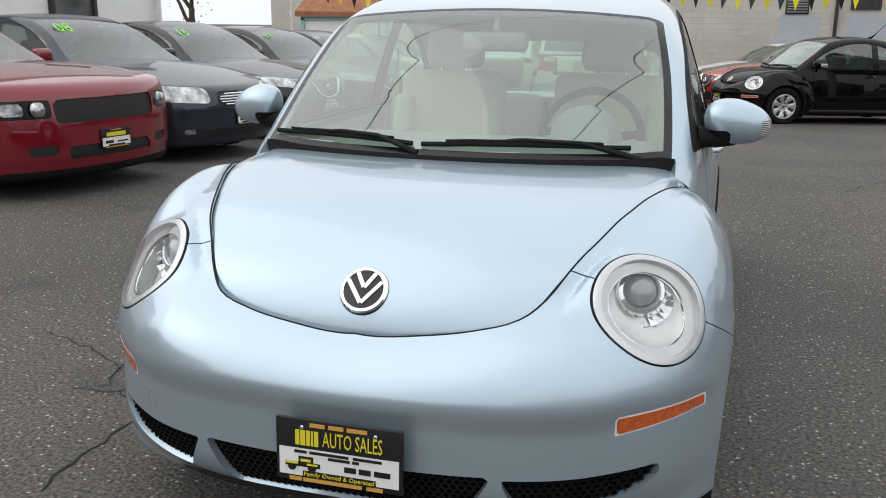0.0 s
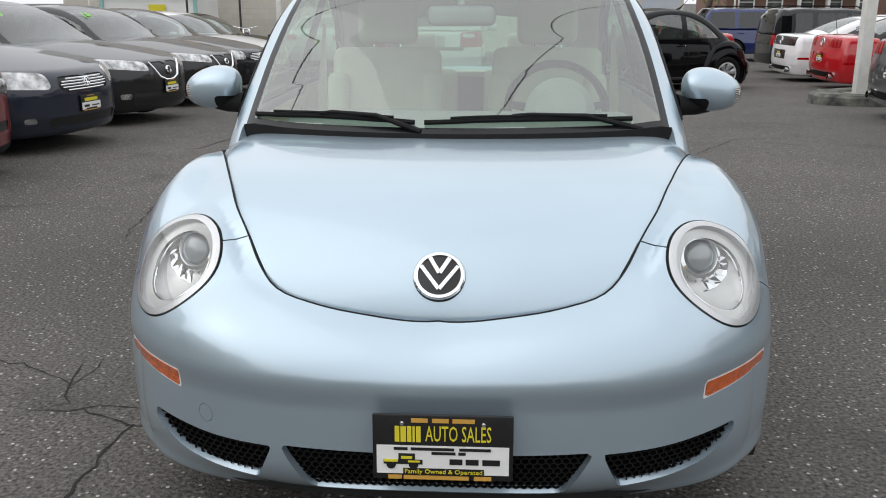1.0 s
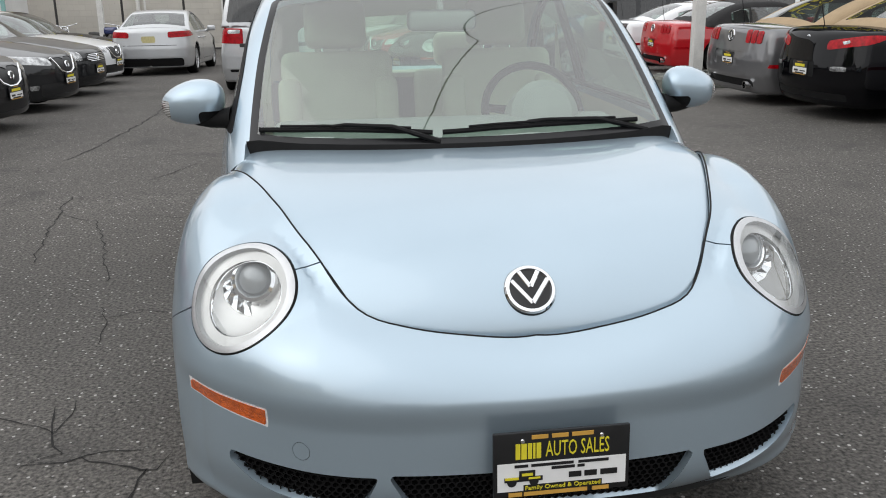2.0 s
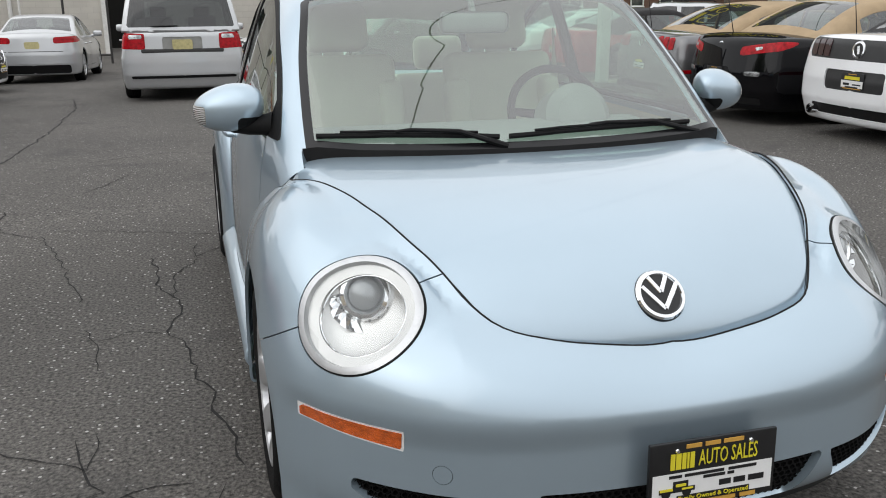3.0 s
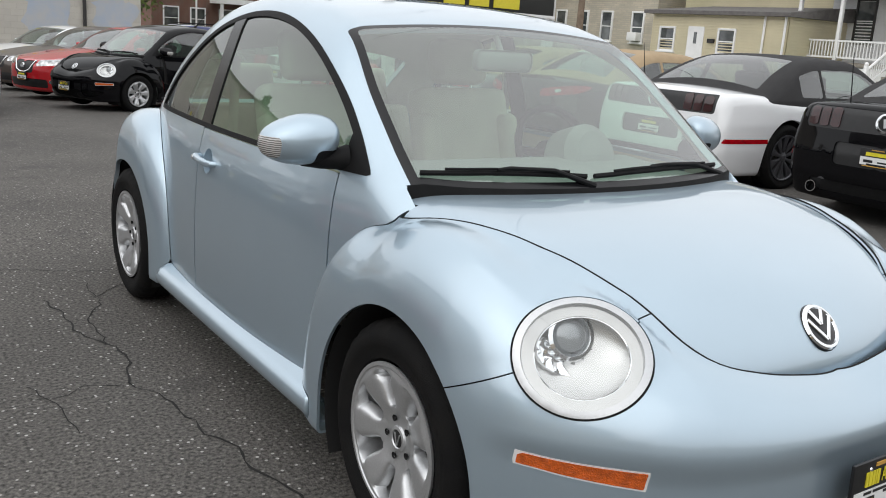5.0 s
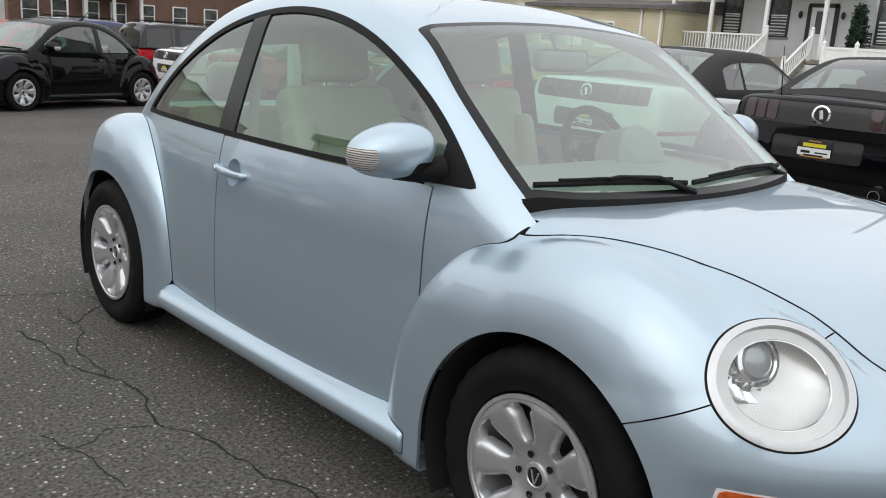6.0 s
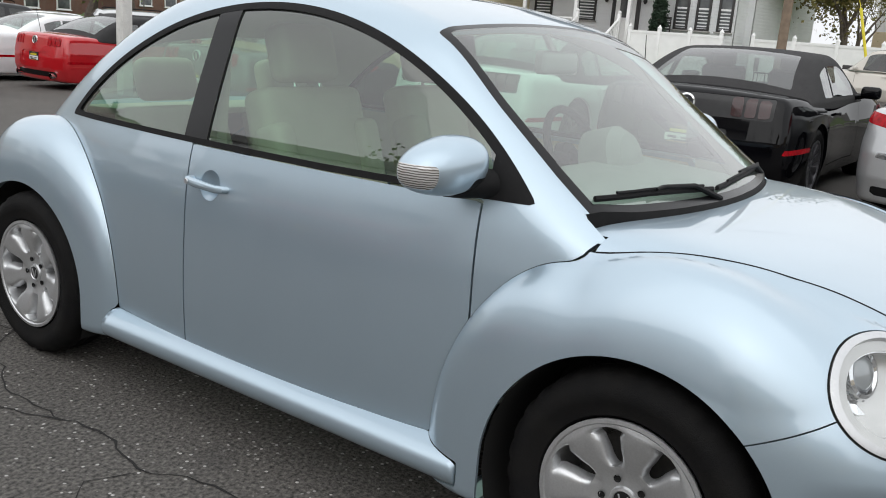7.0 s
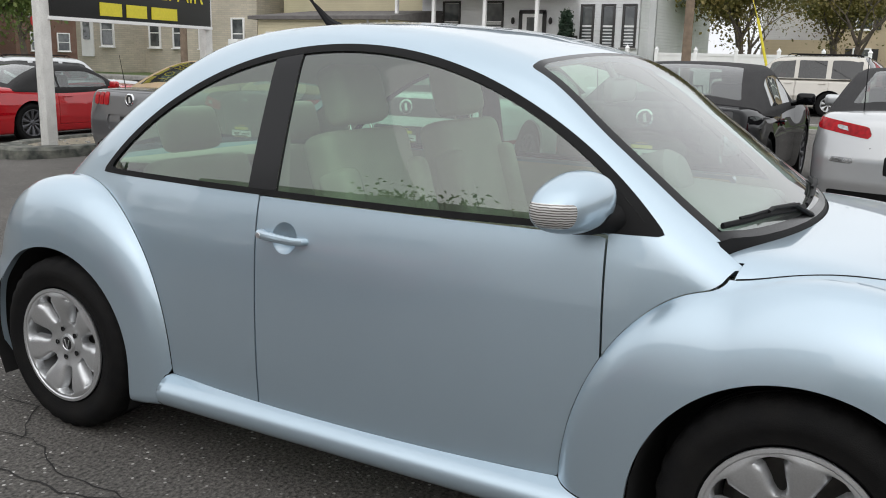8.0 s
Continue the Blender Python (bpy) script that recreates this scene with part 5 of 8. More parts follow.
    for nm, ya, yb in s["sides"]:
        sw = lambda p: np.maximum(smax(smax(belt + 0.035 - p[:, 2], p[:, 2] - roof(p[:, 1]) + edge + 0.03, 0.03), np.maximum(ya + 0.25 * (p[:, 2] - belt) * s.get("rake", 1) * (nm == "front") - p[:, 1], p[:, 1] - yb), 0.02), 0.35 - X(p))  # noqa: E731
        a, (v, t) = cut(v, t, sw, cab)
        for sg in (1, -1):
            q = cut(*a, lambda p: -sg * p[:, 0], cab)[0]
            if len(q[1]):
                part("side_window", shell(*q, cab, 0.0, -0.003), s.get("side_glass", glassmat), car).visible_shadow = False
    rf = s.get("roof_mat", body_mat)
    part("soft_top" if rf in (SOFT, TAN) else "roof", shell(v, t, cab, 0.03), rf, car)
    part("lining", shell(v, t, cab, 0.0, -0.04), DARKSEAT, car)
    # inside, underside, wheels
    bm = bmesh.new()
    yc = s["screen"][0]
    box(bm, (1.25, s["rearglass"][1] - yc - 0.2, 0.06), (0, (yc + s["rearglass"][1]) / 2, belt - 0.28), 0.02)
    box(bm, (1.3, 0.45, 0.12), (0, yc + 0.35, belt - 0.06), 0.05)
    part("cabin_floor", bm, DARKSEAT, car)
    for sg in (1, -1):
        for yy in s["seats"]:
            bm = bmesh.new()
            box(bm, (0.46, 0.13, 0.60), (sg * 0.36, yy, belt - 0.05), 0.05, Matrix.Rotation(radians(-15), 4, "X"), 3)
            box(bm, (0.25, 0.09, 0.17), (sg * 0.36, yy + 0.10, belt + 0.33), 0.04, Matrix.Rotation(radians(-15), 4, "X"), 3)
            part("seat", bm, DARKSEAT, car)
    bm = bmesh.new()
    box(bm, (1.1, L - 0.9, 0.06), (0, L / 2, low + 0.05))
    part("underside", bm, SEAM, car)
    for y0 in hubs:
        for sg in (1, -1):
            bm = bmesh.new()
            rows = []
            for k in range(15):
                a0 = math.pi * (k / 14 * 1.3 - 0.15)
                rows.append([bm.verts.new((sg * x, y0 + (tyre + 0.06) * math.cos(a0), tyre + (tyre + 0.06) * math.sin(a0))) for x in (0.5, float(wide(np.array([y0]))[0]) - 0.03)])
            for p, q in zip(rows, rows[1:]):
                bm.faces.new((p[0], q[0], q[1], p[1]))
            bm.faces.new([r[0] for r in rows])
            part("wheel_well", bm, SEAM, car)
    for y0 in hubs:
        xw = float(wide(np.array([y0]))[0]) - 0.13
        for sg in (1, -1):
            wheel(car, sg * xw, y0, tyre, sg, s.get("spokes", 5), s.get("rim", "silver"), tyre, s.get("rim_r", 0.225), 0.225)
    # door mirrors
    ym = s["screen"][0] + s.get("mirror_y", 0.42)
    xm = float(wide(np.array([ym]))[0])
    for sg in (1, -1):
        bm = bmesh.new()
        box(bm, (0.20, 0.11, 0.13), (sg * (xm + 0.10), ym, belt + 0.07), 0.05, None, 4)
        tube(bm, (sg * (xm - 0.06), ym, belt + 0.01), (sg * (xm + 0.06), ym, belt + 0.04), 0.03)
        part("door_mirror", bm, body_mat, car)
    for (px, py, pz, back_) in s.get("plates", ()):
        m = Matrix.Translation((px, py, pz)) @ (Matrix.Rotation(math.pi, 4, "Z") if back_ else Matrix.Identity(4))
        dealer_plate(car, m)
    for nm, mat, r, (px, py, pz), tilt in s.get("discs", ()):
        bm = bmesh.new()
        mm = Matrix.Translation((px, py, pz)) @ Matrix.Rotation(radians(tilt), 4, "X")
        if mat is CLEARLENS:
            lathe(bm, [(0.0, 0.030), (r * 0.5, 0.026), (r * 0.85, 0.014), (r, -0.01)], 24, mm)
            part(nm, bm, mat, car, "round clear lamp")
            continue
        lathe(bm, [(r * 0.70, 0.010), (r * 0.76, 0.018), (r * 0.95, 0.016), (r, 0.0)], 24, mm)
        em = part(nm, bm, mat, car, "round chrome emblem")
        bm = bmesh.new()
        lathe(bm, [(0.0, 0.012), (r * 0.73, 0.011)], 24, mm)
        part("emblem_disc", bm, BLACKP, em)
        bm = bmesh.new()
        vs = box(bm, (r * 0.35, r * 0.9, 0.004), (0, 0, 0.014), 0.001, Matrix.Rotation(radians(12), 4, "Z"), 1)
        bmesh.ops.transform(bm, matrix=mm, verts=vs)
        part("emblem_mark", bm, mat, em)
    return car


def recoloured(ob, m, label, swaps, group="", name=""):
    """A copy of a car at the pose m, with some of its materials changed."""
    c = copy_thing(ob, m)
    if name:
        c.name = name
    tagged(c, label, group=group)
    for o in c.children_recursive:
        for k, slot in enumerate(o.material_slots):
            for old, then in swaps:
                if slot.material == old:
                    slot.link = "OBJECT"
                    slot.material = then
                    break
    return c


def stand(x, y, turn):
    """A pose on the lot for a car whose nose is at (x, y)."""
    a = radians(turn)
    dx, dy = -math.sin(a), math.cos(a)
    z0, z1 = ground_z(y + dy * 0.9), ground_z(y + dy * 3.5)
    pitch = math.degrees(math.atan2(z1 - z0, 2.6))
    return Matrix.Translation((x, y, z0 - math.tan(radians(pitch)) * 0.9)) @ Matrix.Rotation(a, 4, "Z") @ Matrix.Rotation(radians(pitch), 4, "X")


ROW_R, ROW_L, ROW_B = "cars in the row of convertibles", "cars in the angled front row", "cars parked by the wall"
TAILBLACK = material("satin_black_panel", (0.02, 0.02, 0.021), 0.35, vary=0.2, scale=20)

pony = dict(
    long=4.78, paint="white", belt=0.93, low=0.16, tyre=0.345, rim_r=0.235, spokes=10, rim="dark", hubs=(0.95, 3.67), nose=0.34, tail=0.16, slant=0.10, back=0.16, lean=0.42,
    deck=([0, 0.15, 0.6, 1.4, 2.0, 3.0, 3.7, 4.3, 4.78], [0.84, 0.88, 0.95, 1.00, 0.97, 0.94, 0.98, 1.02, 1.00]), wide=([0, 0.5, 1.0, 2.2, 3.6, 4.3, 4.78], [0.86, 0.91, 0.935, 0.90, 0.945, 0.93, 0.87]),
    roof=([1.35, 1.75, 2.30, 2.75, 3.25, 3.70, 4.10, 4.3], [0.90, 1.10, 1.36, 1.385, 1.36, 1.22, 1.02, 0.90]), screen=(1.50, 2.30), rearglass=(3.28, 3.98), rear_inset=0.17, sides=(("front", 1.95, 3.05), ("rear", 3.09, 3.48)), seats=(2.65,), roof_mat=SOFT, doors=((1.80, 3.12),), frame=0.10,
    faces=(
        ("grille", GRILLE, "front", 0.0, 0.50, 0.575, 0.755, 0.05, False, -0.014, 0.0, "black grille"), ("marker_lamp", CLEARLENS, "front", 0.71, 0.84, 0.645, 0.735, 0.02, True, 0.004, 0.0, ""), ("headlight", GLOSSBLACK, "front", 0.525, 0.86, 0.62, 0.755, 0.03, True, -0.006, 0.0, "dark headlight with a round lamp"), ("fog_lamp", GRILLE, "front", 0.50, 0.70, 0.34, 0.42, 0.03, True, -0.008, 0.0, ""), ("lower_intake", GRILLE, "front", 0.0, 0.42, 0.30, 0.40, 0.03, False, -0.012, 0.0, ""), ("splitter", PLASTIC, "front", 0.0, 0.85, 0.15, 0.23, 0.02, False, 0.004, 0.0, ""),
        ("tail_light", SMOKED, "rear", 0.40, 0.495, 0.79, 0.955, 0.02, True, 0.004, 0.03, "upright smoked tail light"), ("tail_light", SMOKED, "rear", 0.515, 0.605, 0.79, 0.95, 0.02, True, 0.004, 0.03, "upright smoked tail light"), ("tail_light", SMOKED, "rear", 0.625, 0.72, 0.79, 0.945, 0.02, True, 0.004, 0.03, "upright red tail light"), ("bumper_seam", SEAM, "rear", 0.0, 0.95, 0.715, 0.722, 0.001, False, -0.003, 0.0, ""), ("tail_panel", TAILBLACK, "rear", 0.0, 0.75, 0.775, 0.965, 0.03, False, -0.004, 0.0, "satin black tail panel"),
        ("plate_recess", TAILBLACK, "rear", 0.0, 0.40, 0.49, 0.68, 0.04, False, -0.015, 0.0, ""), ("diffuser", PLASTIC, "rear", 0.0, 0.62, 0.24, 0.34, 0.03, False, -0.008, 0.0, "black lower bumper"), ("side_marker", REDLENS, "rear", 0.86, 0.95, 0.50, 0.545, 0.01, True, 0.002, 0.0, ""),
    ),
    plates=((0, 4.765, 0.585, True), (0, -0.006, 0.43, False)), discs=(("emblem", CHROME, 0.085, (0, 4.725, 0.87), -84), ("headlamp", CLEARLENS, 0.062, (0.62, 0.100, 0.690), 80), ("headlamp", CLEARLENS, 0.062, (-0.62, 0.100, 0.690), 80)),
)
PONY = make_car("convertible", stand(9.82, 5.62, 90), "white convertible with a black canvas top, parked tail out", pony, ROW_R)
bm = bmesh.new()
tube(bm, (0.62, 4.25, 0.98), (0.62, 4.33, 1.42), 0.006, 0.003)
part("antenna", bm, PLASTIC, PONY)
for sg in (1, -1):
    bm = bmesh.new()
    lathe(bm, [(0.045, 0.0), (0.05, 0.10), (0.044, 0.10), (0.038, 0.0)], 18, Matrix.Translation((sg * 0.55, 4.68, 0.27)) @ Matrix.Rotation(radians(-90), 4, "X"))
    part("exhaust", bm, CHROME, PONY)
P = PAINT
recoloured(PONY, stand(9.80, 3.15, 91), "black convertible with a black canvas top, parked tail out", [(P["white"], P["black"])], ROW_R)
recoloured(PONY, stand(9.80, 9.75, 90), "grey convertible with a tan canvas top and red tail lights", [(SMOKED, REDLENS), (P["white"], P["grey"]), (SOFT, TAN), (TAILBLACK, P["grey"])], ROW_R)
recoloured(PONY, stand(11.1, 15.9, 90), "red convertible with a black canvas top beside the sign", [(SMOKED, REDLENS), (P["white"], P["red"]), (TAILBLACK, P["red"])], ROW_R)
recoloured(PONY, stand(11.2, 18.7, 90), "white coupe with a black tail panel, parked tail out", [(SOFT, P["white"])], ROW_R)
recoloured(PONY, stand(-3.70, 4.42, 80), "dark red coupe with a black grille, facing the lane", [(P["white"], P["candy"]), (SOFT, P["candy"]), (ALLOY_DARK, ALLOY)], ROW_L)

cruiser = dict(
    long=4.85, paint="black", belt=0.92, low=0.17, tyre=0.325, spokes=5, hubs=(0.98, 3.70), nose=0.42, tail=0.30, slant=0.30, back=0.22, lean=0.45,
    deck=([0, 0.3, 0.8, 1.5, 2.2, 3.2, 4.0, 4.5, 4.85], [0.70, 0.80, 0.90, 0.98, 0.94, 0.93, 0.99, 1.00, 0.95]), wide=([0, 0.5, 1.0, 2.4, 3.7, 4.4, 4.85], [0.78, 0.87, 0.905, 0.90, 0.91, 0.88, 0.80]),
    roof=([1.40, 1.85, 2.45, 2.85, 3.35, 3.75, 4.10, 4.3], [0.90, 1.12, 1.36, 1.38, 1.35, 1.20, 1.01, 0.88]), screen=(1.60, 2.42), rearglass=(3.35, 3.98), rear_inset=0.18, sides=(("front", 2.05, 3.10), ("rear", 3.14, 3.55)), seats=(2.75,), roof_mat=TAN, doors=((1.9, 3.2),), frame=0.10,
    faces=(
        ("lamp_band", CLEARLENS, "rear", 0.50, 0.66, 0.815, 0.850, 0.02, True, 0.007, 0.20, ""), ("tail_light", REDLENS, "rear", 0.38, 0.84, 0.765, 0.865, 0.05, True, 0.004, 0.16, "long red tail light"), ("bumper_seam", SEAM, "rear", 0.0, 0.90, 0.690, 0.697, 0.001, False, -0.003, 0.0, ""), ("trunk_seam", SEAM, "rear", 0.425, 0.432, 0.70, 0.98, 0.001, True, -0.003, 0.0, ""), ("reverse_lamp", CLEARLENS, "rear", 0.50, 0.70, 0.555, 0.605, 0.02, True, 0.003, 0.02, ""), ("plate_recess", PLASTIC, "rear", 0.0, 0.26, 0.47, 0.64, 0.03, False, -0.006, 0.0, ""), ("lower_bumper", PLASTIC, "rear", 0.0, 0.70, 0.24, 0.32, 0.03, False, -0.004, 0.0, ""),
        ("headlight", CLEARLENS, "front", 0.45, 0.82, 0.60, 0.74, 0.04, True, 0.002, 0.05, ""),
    ),
    plates=((0, 4.845, 0.555, True),), discs=(("emblem", CHROME, 0.055, (0, 4.77, 0.86), -75),),
)
CRUISER = make_car("convertible", stand(9.80, 7.78, 90), "black convertible with a tan canvas top and long red tail lights", cruiser, ROW_R)
bm = bmesh.new()
tube(bm, (0.5, 4.30, 0.99), (0.5, 4.42, 1.45), 0.006, 0.003)
part("antenna", bm, PLASTIC, CRUISER)
recoloured(CRUISER, stand(10.25, 0.85, 90), "silver convertible with a black canvas top, parked tail out", [(P["black"], P["silver"]), (TAN, SOFT)], ROW_R)

saloon = dict(
    long=4.75, paint="navy", belt=0.93, low=0.17, tyre=0.335, spokes=7, hubs=(0.88, 3.72), nose=0.46, tail=0.24, slant=0.34, back=0.12, lean=0.40,
    deck=([0, 0.25, 0.7, 1.4, 2.0, 3.2, 4.0, 4.5, 4.75], [0.72, 0.78, 0.87, 0.97, 0.96, 0.97, 1.02, 1.05, 1.02]), wide=([0, 0.5, 0.95, 2.4, 3.7, 4.4, 4.75], [0.75, 0.86, 0.895, 0.885, 0.895, 0.86, 0.78]),
    roof=([1.30, 1.60, 2.00, 2.35, 2.80, 3.25, 3.70, 4.10, 4.3], [0.90, 1.06, 1.30, 1.42, 1.455, 1.41, 1.25, 1.06, 0.90]), screen=(1.40, 2.22), rearglass=(3.38, 4.0), sides=(("front", 1.85, 2.66), ("rear", 2.74, 3.62)), seats=(2.4, 3.2), doors=((1.62, 2.68), (2.70, 3.55)), frame=0.07, handle=CHROME, mirror_y=0.50,
    faces=(
        ("grille", GRILLE, "front", 0.0, 0.36, 0.555, 0.70, 0.07, False, -0.010, 0.0, "oval grille with chrome bars"), ("fog_lamp", CLEARLENS, "front", 0.60, 0.70, 0.30, 0.35, 0.02, True, 0.001, 0.0, ""), ("headlight", CLEARLENS, "front", 0.44, 0.84, 0.59, 0.74, 0.05, True, 0.003, 0.08, "large clear headlight"), ("lower_intake", GRILLE, "front", 0.0, 0.50, 0.25, 0.34, 0.04, False, -0.012, 0.0, ""),
        ("tail_light", REDLENS, "rear", 0.40, 0.86, 0.80, 0.93, 0.04, True, 0.003, 0.04, "red tail light"), ("lower_bumper", PLASTIC, "rear", 0.0, 0.66, 0.22, 0.36, 0.05, False, -0.006, 0.0, "black lower bumper"),
    ),
    plates=((0.0, -0.012, 0.44, False),), discs=(("emblem", CHROME, 0.05, (0, 0.02, 0.63), 78),),
)
SALOON = make_car("saloon", stand(-3.72, 6.62, 80), "slate blue saloon with an oval chrome grille, facing the lane", saloon, ROW_L)
for k in range(5):
    bm = bmesh.new()
    zz = 0.575 + k * 0.026
    hw = 0.34 * math.sqrt(max(0.05, 1 - ((zz - 0.627) / 0.085) ** 2))
    sweep(bm, [(x, 0.46 * abs(x) ** 2.4 + 0.25 * 1.6 * max(zz - 0.55, 0) ** 1.4 * 1.36 - 0.004, zz) for x in np.linspace(-hw, hw, 9)], 0.0075, 6)
    part("grille_bar", bm, CHROME, SALOON)
compact = dict(saloon)
compact.update(
    paint="charcoal", spokes=10,
    faces=(
        ("grille", GRILLE, "front", 0.0, 0.30, 0.50, 0.73, 0.08, False, -0.008, 0.0, "black grille"), ("headlight", CLEARLENS, "front", 0.36, 0.86, 0.63, 0.74, 0.04, True, 0.003, 0.12, "swept clear headlight"), ("lower_intake", GRILLE, "front", 0.0, 0.60, 0.24, 0.40, 0.05, False, -0.012, 0.0, ""), ("fog_lamp", CLEARLENS, "front", 0.62, 0.74, 0.33, 0.39, 0.02, True, 0.002, 0.0, ""),
        ("tail_light", REDLENS, "rear", 0.42, 0.86, 0.82, 0.95, 0.04, True, 0.003, 0.05, "red tail light"), ("lower_bumper", PLASTIC, "rear", 0.0, 0.72, 0.20, 0.38, 0.06, False, -0.006, 0.0, "black lower bumper"), ("plate_panel", PALEPLATE, "rear", 0.0, 0.15, 0.72, 0.86, 0.01, False, 0.004, 0.0, "pale number plate"), ("trunk_seam", SEAM, "rear", 0.0, 0.60, 0.655, 0.667, 0.002, False, -0.004, 0.0, ""),
    ),
)
COMPACT = make_car("saloon", stand(-3.80, 9.05, 80), "charcoal saloon with a black grille and chrome trim", compact, ROW_L)
for sg in (1, -1):
    bm = bmesh.new()
    sweep(bm, [(sg * x, 0.46 * abs(x) ** 2.4 + 0.02 + 0.54 * max(z - 0.55, 0) ** 1.4 - 0.012, z) for x, z in ((0.33, 0.735), (0.27, 0.66), (0.20, 0.56), (0.08, 0.515), (0.0, 0.51))], 0.016, 6)
    part("chrome_chevron", bm, CHROME, COMPACT)
recoloured(COMPACT, stand(-3.85, 11.65, 80), "dark grey saloon with swept headlights, facing the lane", [(P["charcoal"], P["charcoal"])], ROW_L)
recoloured(SALOON, stand(-4.0, 14.2, 80), "dark saloon with a chrome grille in the front row", [(P["navy"], P["charcoal"])], ROW_L)
recoloured(COMPACT, stand(-4.2, 16.8, 80), "white saloon with clear headlights in the front row", [(P["charcoal"], P["white"])], ROW_L)
recoloured(COMPACT, stand(-4.6, 19.4, 80), "black saloon at the end of the front row", [(P["charcoal"], P["black"])], ROW_L)
recoloured(COMPACT, stand(-3.85, 23.9, 178), "silver saloon seen from behind, near the garage wall", [(P["charcoal"], P["silver"])], ROW_B)
recoloured(COMPACT, stand(0.85, 17.5, -68), "bright red hatchback with a black grille", [(P["charcoal"], P["red"])], ROW_B)
recoloured(COMPACT, stand(0.75, 20.3, -68), "dark brown saloon with a black grille", [(P["charcoal"], P["brown"])], ROW_B)
recoloured(COMPACT, stand(0.55, 23.4, -68), "white estate car by the grey wall", [(P["charcoal"], P["white"])], ROW_B)

van = dict(
    drop=0.0, long=5.1, paint="silver", belt=1.06, low=0.19, tyre=0.335, spokes=7, hubs=(0.98, 4.00), nose=0.42, tail=0.10, slant=0.35, back=0.03, lean=0.22, tuck=0.03, crown=0.02, reach=0.5,
    deck=([0, 0.3, 0.8, 1.3, 2.0, 4.0, 5.1], [0.76, 0.86, 0.98, 1.06, 1.08, 1.08, 1.10]), wide=([0, 0.5, 1.0, 2.5, 4.2, 5.1], [0.82, 0.93, 0.97, 0.98, 0.97, 0.93]),
    roof=([0.95, 1.4, 2.0, 2.6, 3.6, 4.5, 4.85, 5.02, 5.10], [1.0, 1.28, 1.60, 1.72, 1.755, 1.73, 1.68, 1.42, 1.02]), screen=(1.05, 2.15), rearglass=(4.70, 5.2), rear_inset=0.07, rear_low=0.08, sides=(("front", 1.75, 2.75), ("mid", 2.85, 3.85), ("rear", 3.95, 4.70)), seats=(2.5, 3.5), doors=((1.7, 2.8), (2.82, 3.9)), frame=0.09, rear_glass=PANE_DARK, side_glass=PANE_DARK,
    faces=(
        ("tail_band", CLEARLENS, "rear", 0.60, 0.80, 0.965, 1.025, 0.02, True, 0.008, 0.0, ""), ("tail_light", REDLENS, "rear", 0.56, 0.95, 0.80, 1.04, 0.03, True, 0.006, 0.05, "red tail light with a clear band"), ("plate_panel", PALEPLATE, "rear", 0.0, 0.152, 0.80, 0.95, 0.01, False, 0.006, 0.0, "pale yellow number plate"), ("plate_recess", TRIMGREY, "rear", 0.0, 0.30, 0.77, 0.99, 0.03, False, -0.010, 0.0, ""), ("hatch_seam", SEAM, "rear", 0.0, 0.74, 0.535, 0.548, 0.002, False, -0.004, 0.0, ""), ("step", PLASTIC, "rear", 0.0, 0.80, 0.36, 0.40, 0.02, False, 0.01, 0.0, "grey bumper step"),
        ("headlight", CLEARLENS, "front", 0.45, 0.85, 0.66, 0.82, 0.05, True, 0.003, 0.05, ""),
    ),
)
VAN = make_car("minivan", stand(-0.98, 18.4, 180), "silver minivan with dark rear glass and red tail lights", van, ROW_B)
bm = bmesh.new()
sweep(bm, [(0.05, 5.10, 1.16), (0.25, 5.11, 1.155), (0.45, 5.10, 1.15)], 0.010, 6)
part("rear_wiper", bm, PLASTIC, VAN)

truck = dict(van)
truck.update(
    paint="beige", long=5.1, belt=1.16, low=0.28, tyre=0.39, rim_r=0.23, hubs=(0.95, 3.90), nose=0.20, slant=0.05, tuck=0.05, lean=0.16, deck=([0, 0.15, 0.6, 1.4, 2.0, 4.0, 5.1], [0.98, 1.05, 1.12, 1.17, 1.17, 1.17, 1.17]),
    roof=([1.25, 1.6, 2.1, 2.6, 3.6, 4.6, 4.90, 5.05, 5.10], [1.1, 1.38, 1.80, 1.88, 1.90, 1.88, 1.80, 1.45, 1.1]), screen=(1.35, 2.2), rearglass=(4.8, 5.2), sides=(("front", 1.95, 2.80), ("mid", 2.92, 3.75), ("rear", 3.90, 4.78)), doors=((1.75, 2.84), (2.86, 3.85)), side_glass=PANE_DARK, frame=0.12,
    faces=(("tail_light", REDLENS, "rear", 0.78, 0.95, 0.85, 1.20, 0.03, True, 0.006, 0.0, "upright red tail light"), ("headlight", CLEARLENS, "front", 0.55, 0.88, 0.80, 0.98, 0.03, True, 0.003, 0.0, "")),
)
TRUCK = make_car("sport_utility_vehicle", pose(24.4, 7.0, 0.0, 0, 0, 178) @ Matrix.Scale(0.86, 4), "champagne sport utility vehicle with dark rear windows on the street", truck)
for sg in (1, -1):
    bm = bmesh.new()
    sweep(bm, [(sg * 0.62, 2.5, 1.90), (sg * 0.62, 2.6, 1.95), (sg * 0.62, 4.5, 1.95), (sg * 0.62, 4.6, 1.90)], 0.018, 6)
    part("roof_rack", bm, PLASTIC, TRUCK)
recoloured(TRUCK, stand(17.5, 23.5, 60), "silver sport utility vehicle with a roof rack behind the convertibles", [(P["beige"], P["silver"])], name="sport_utility_vehicle")
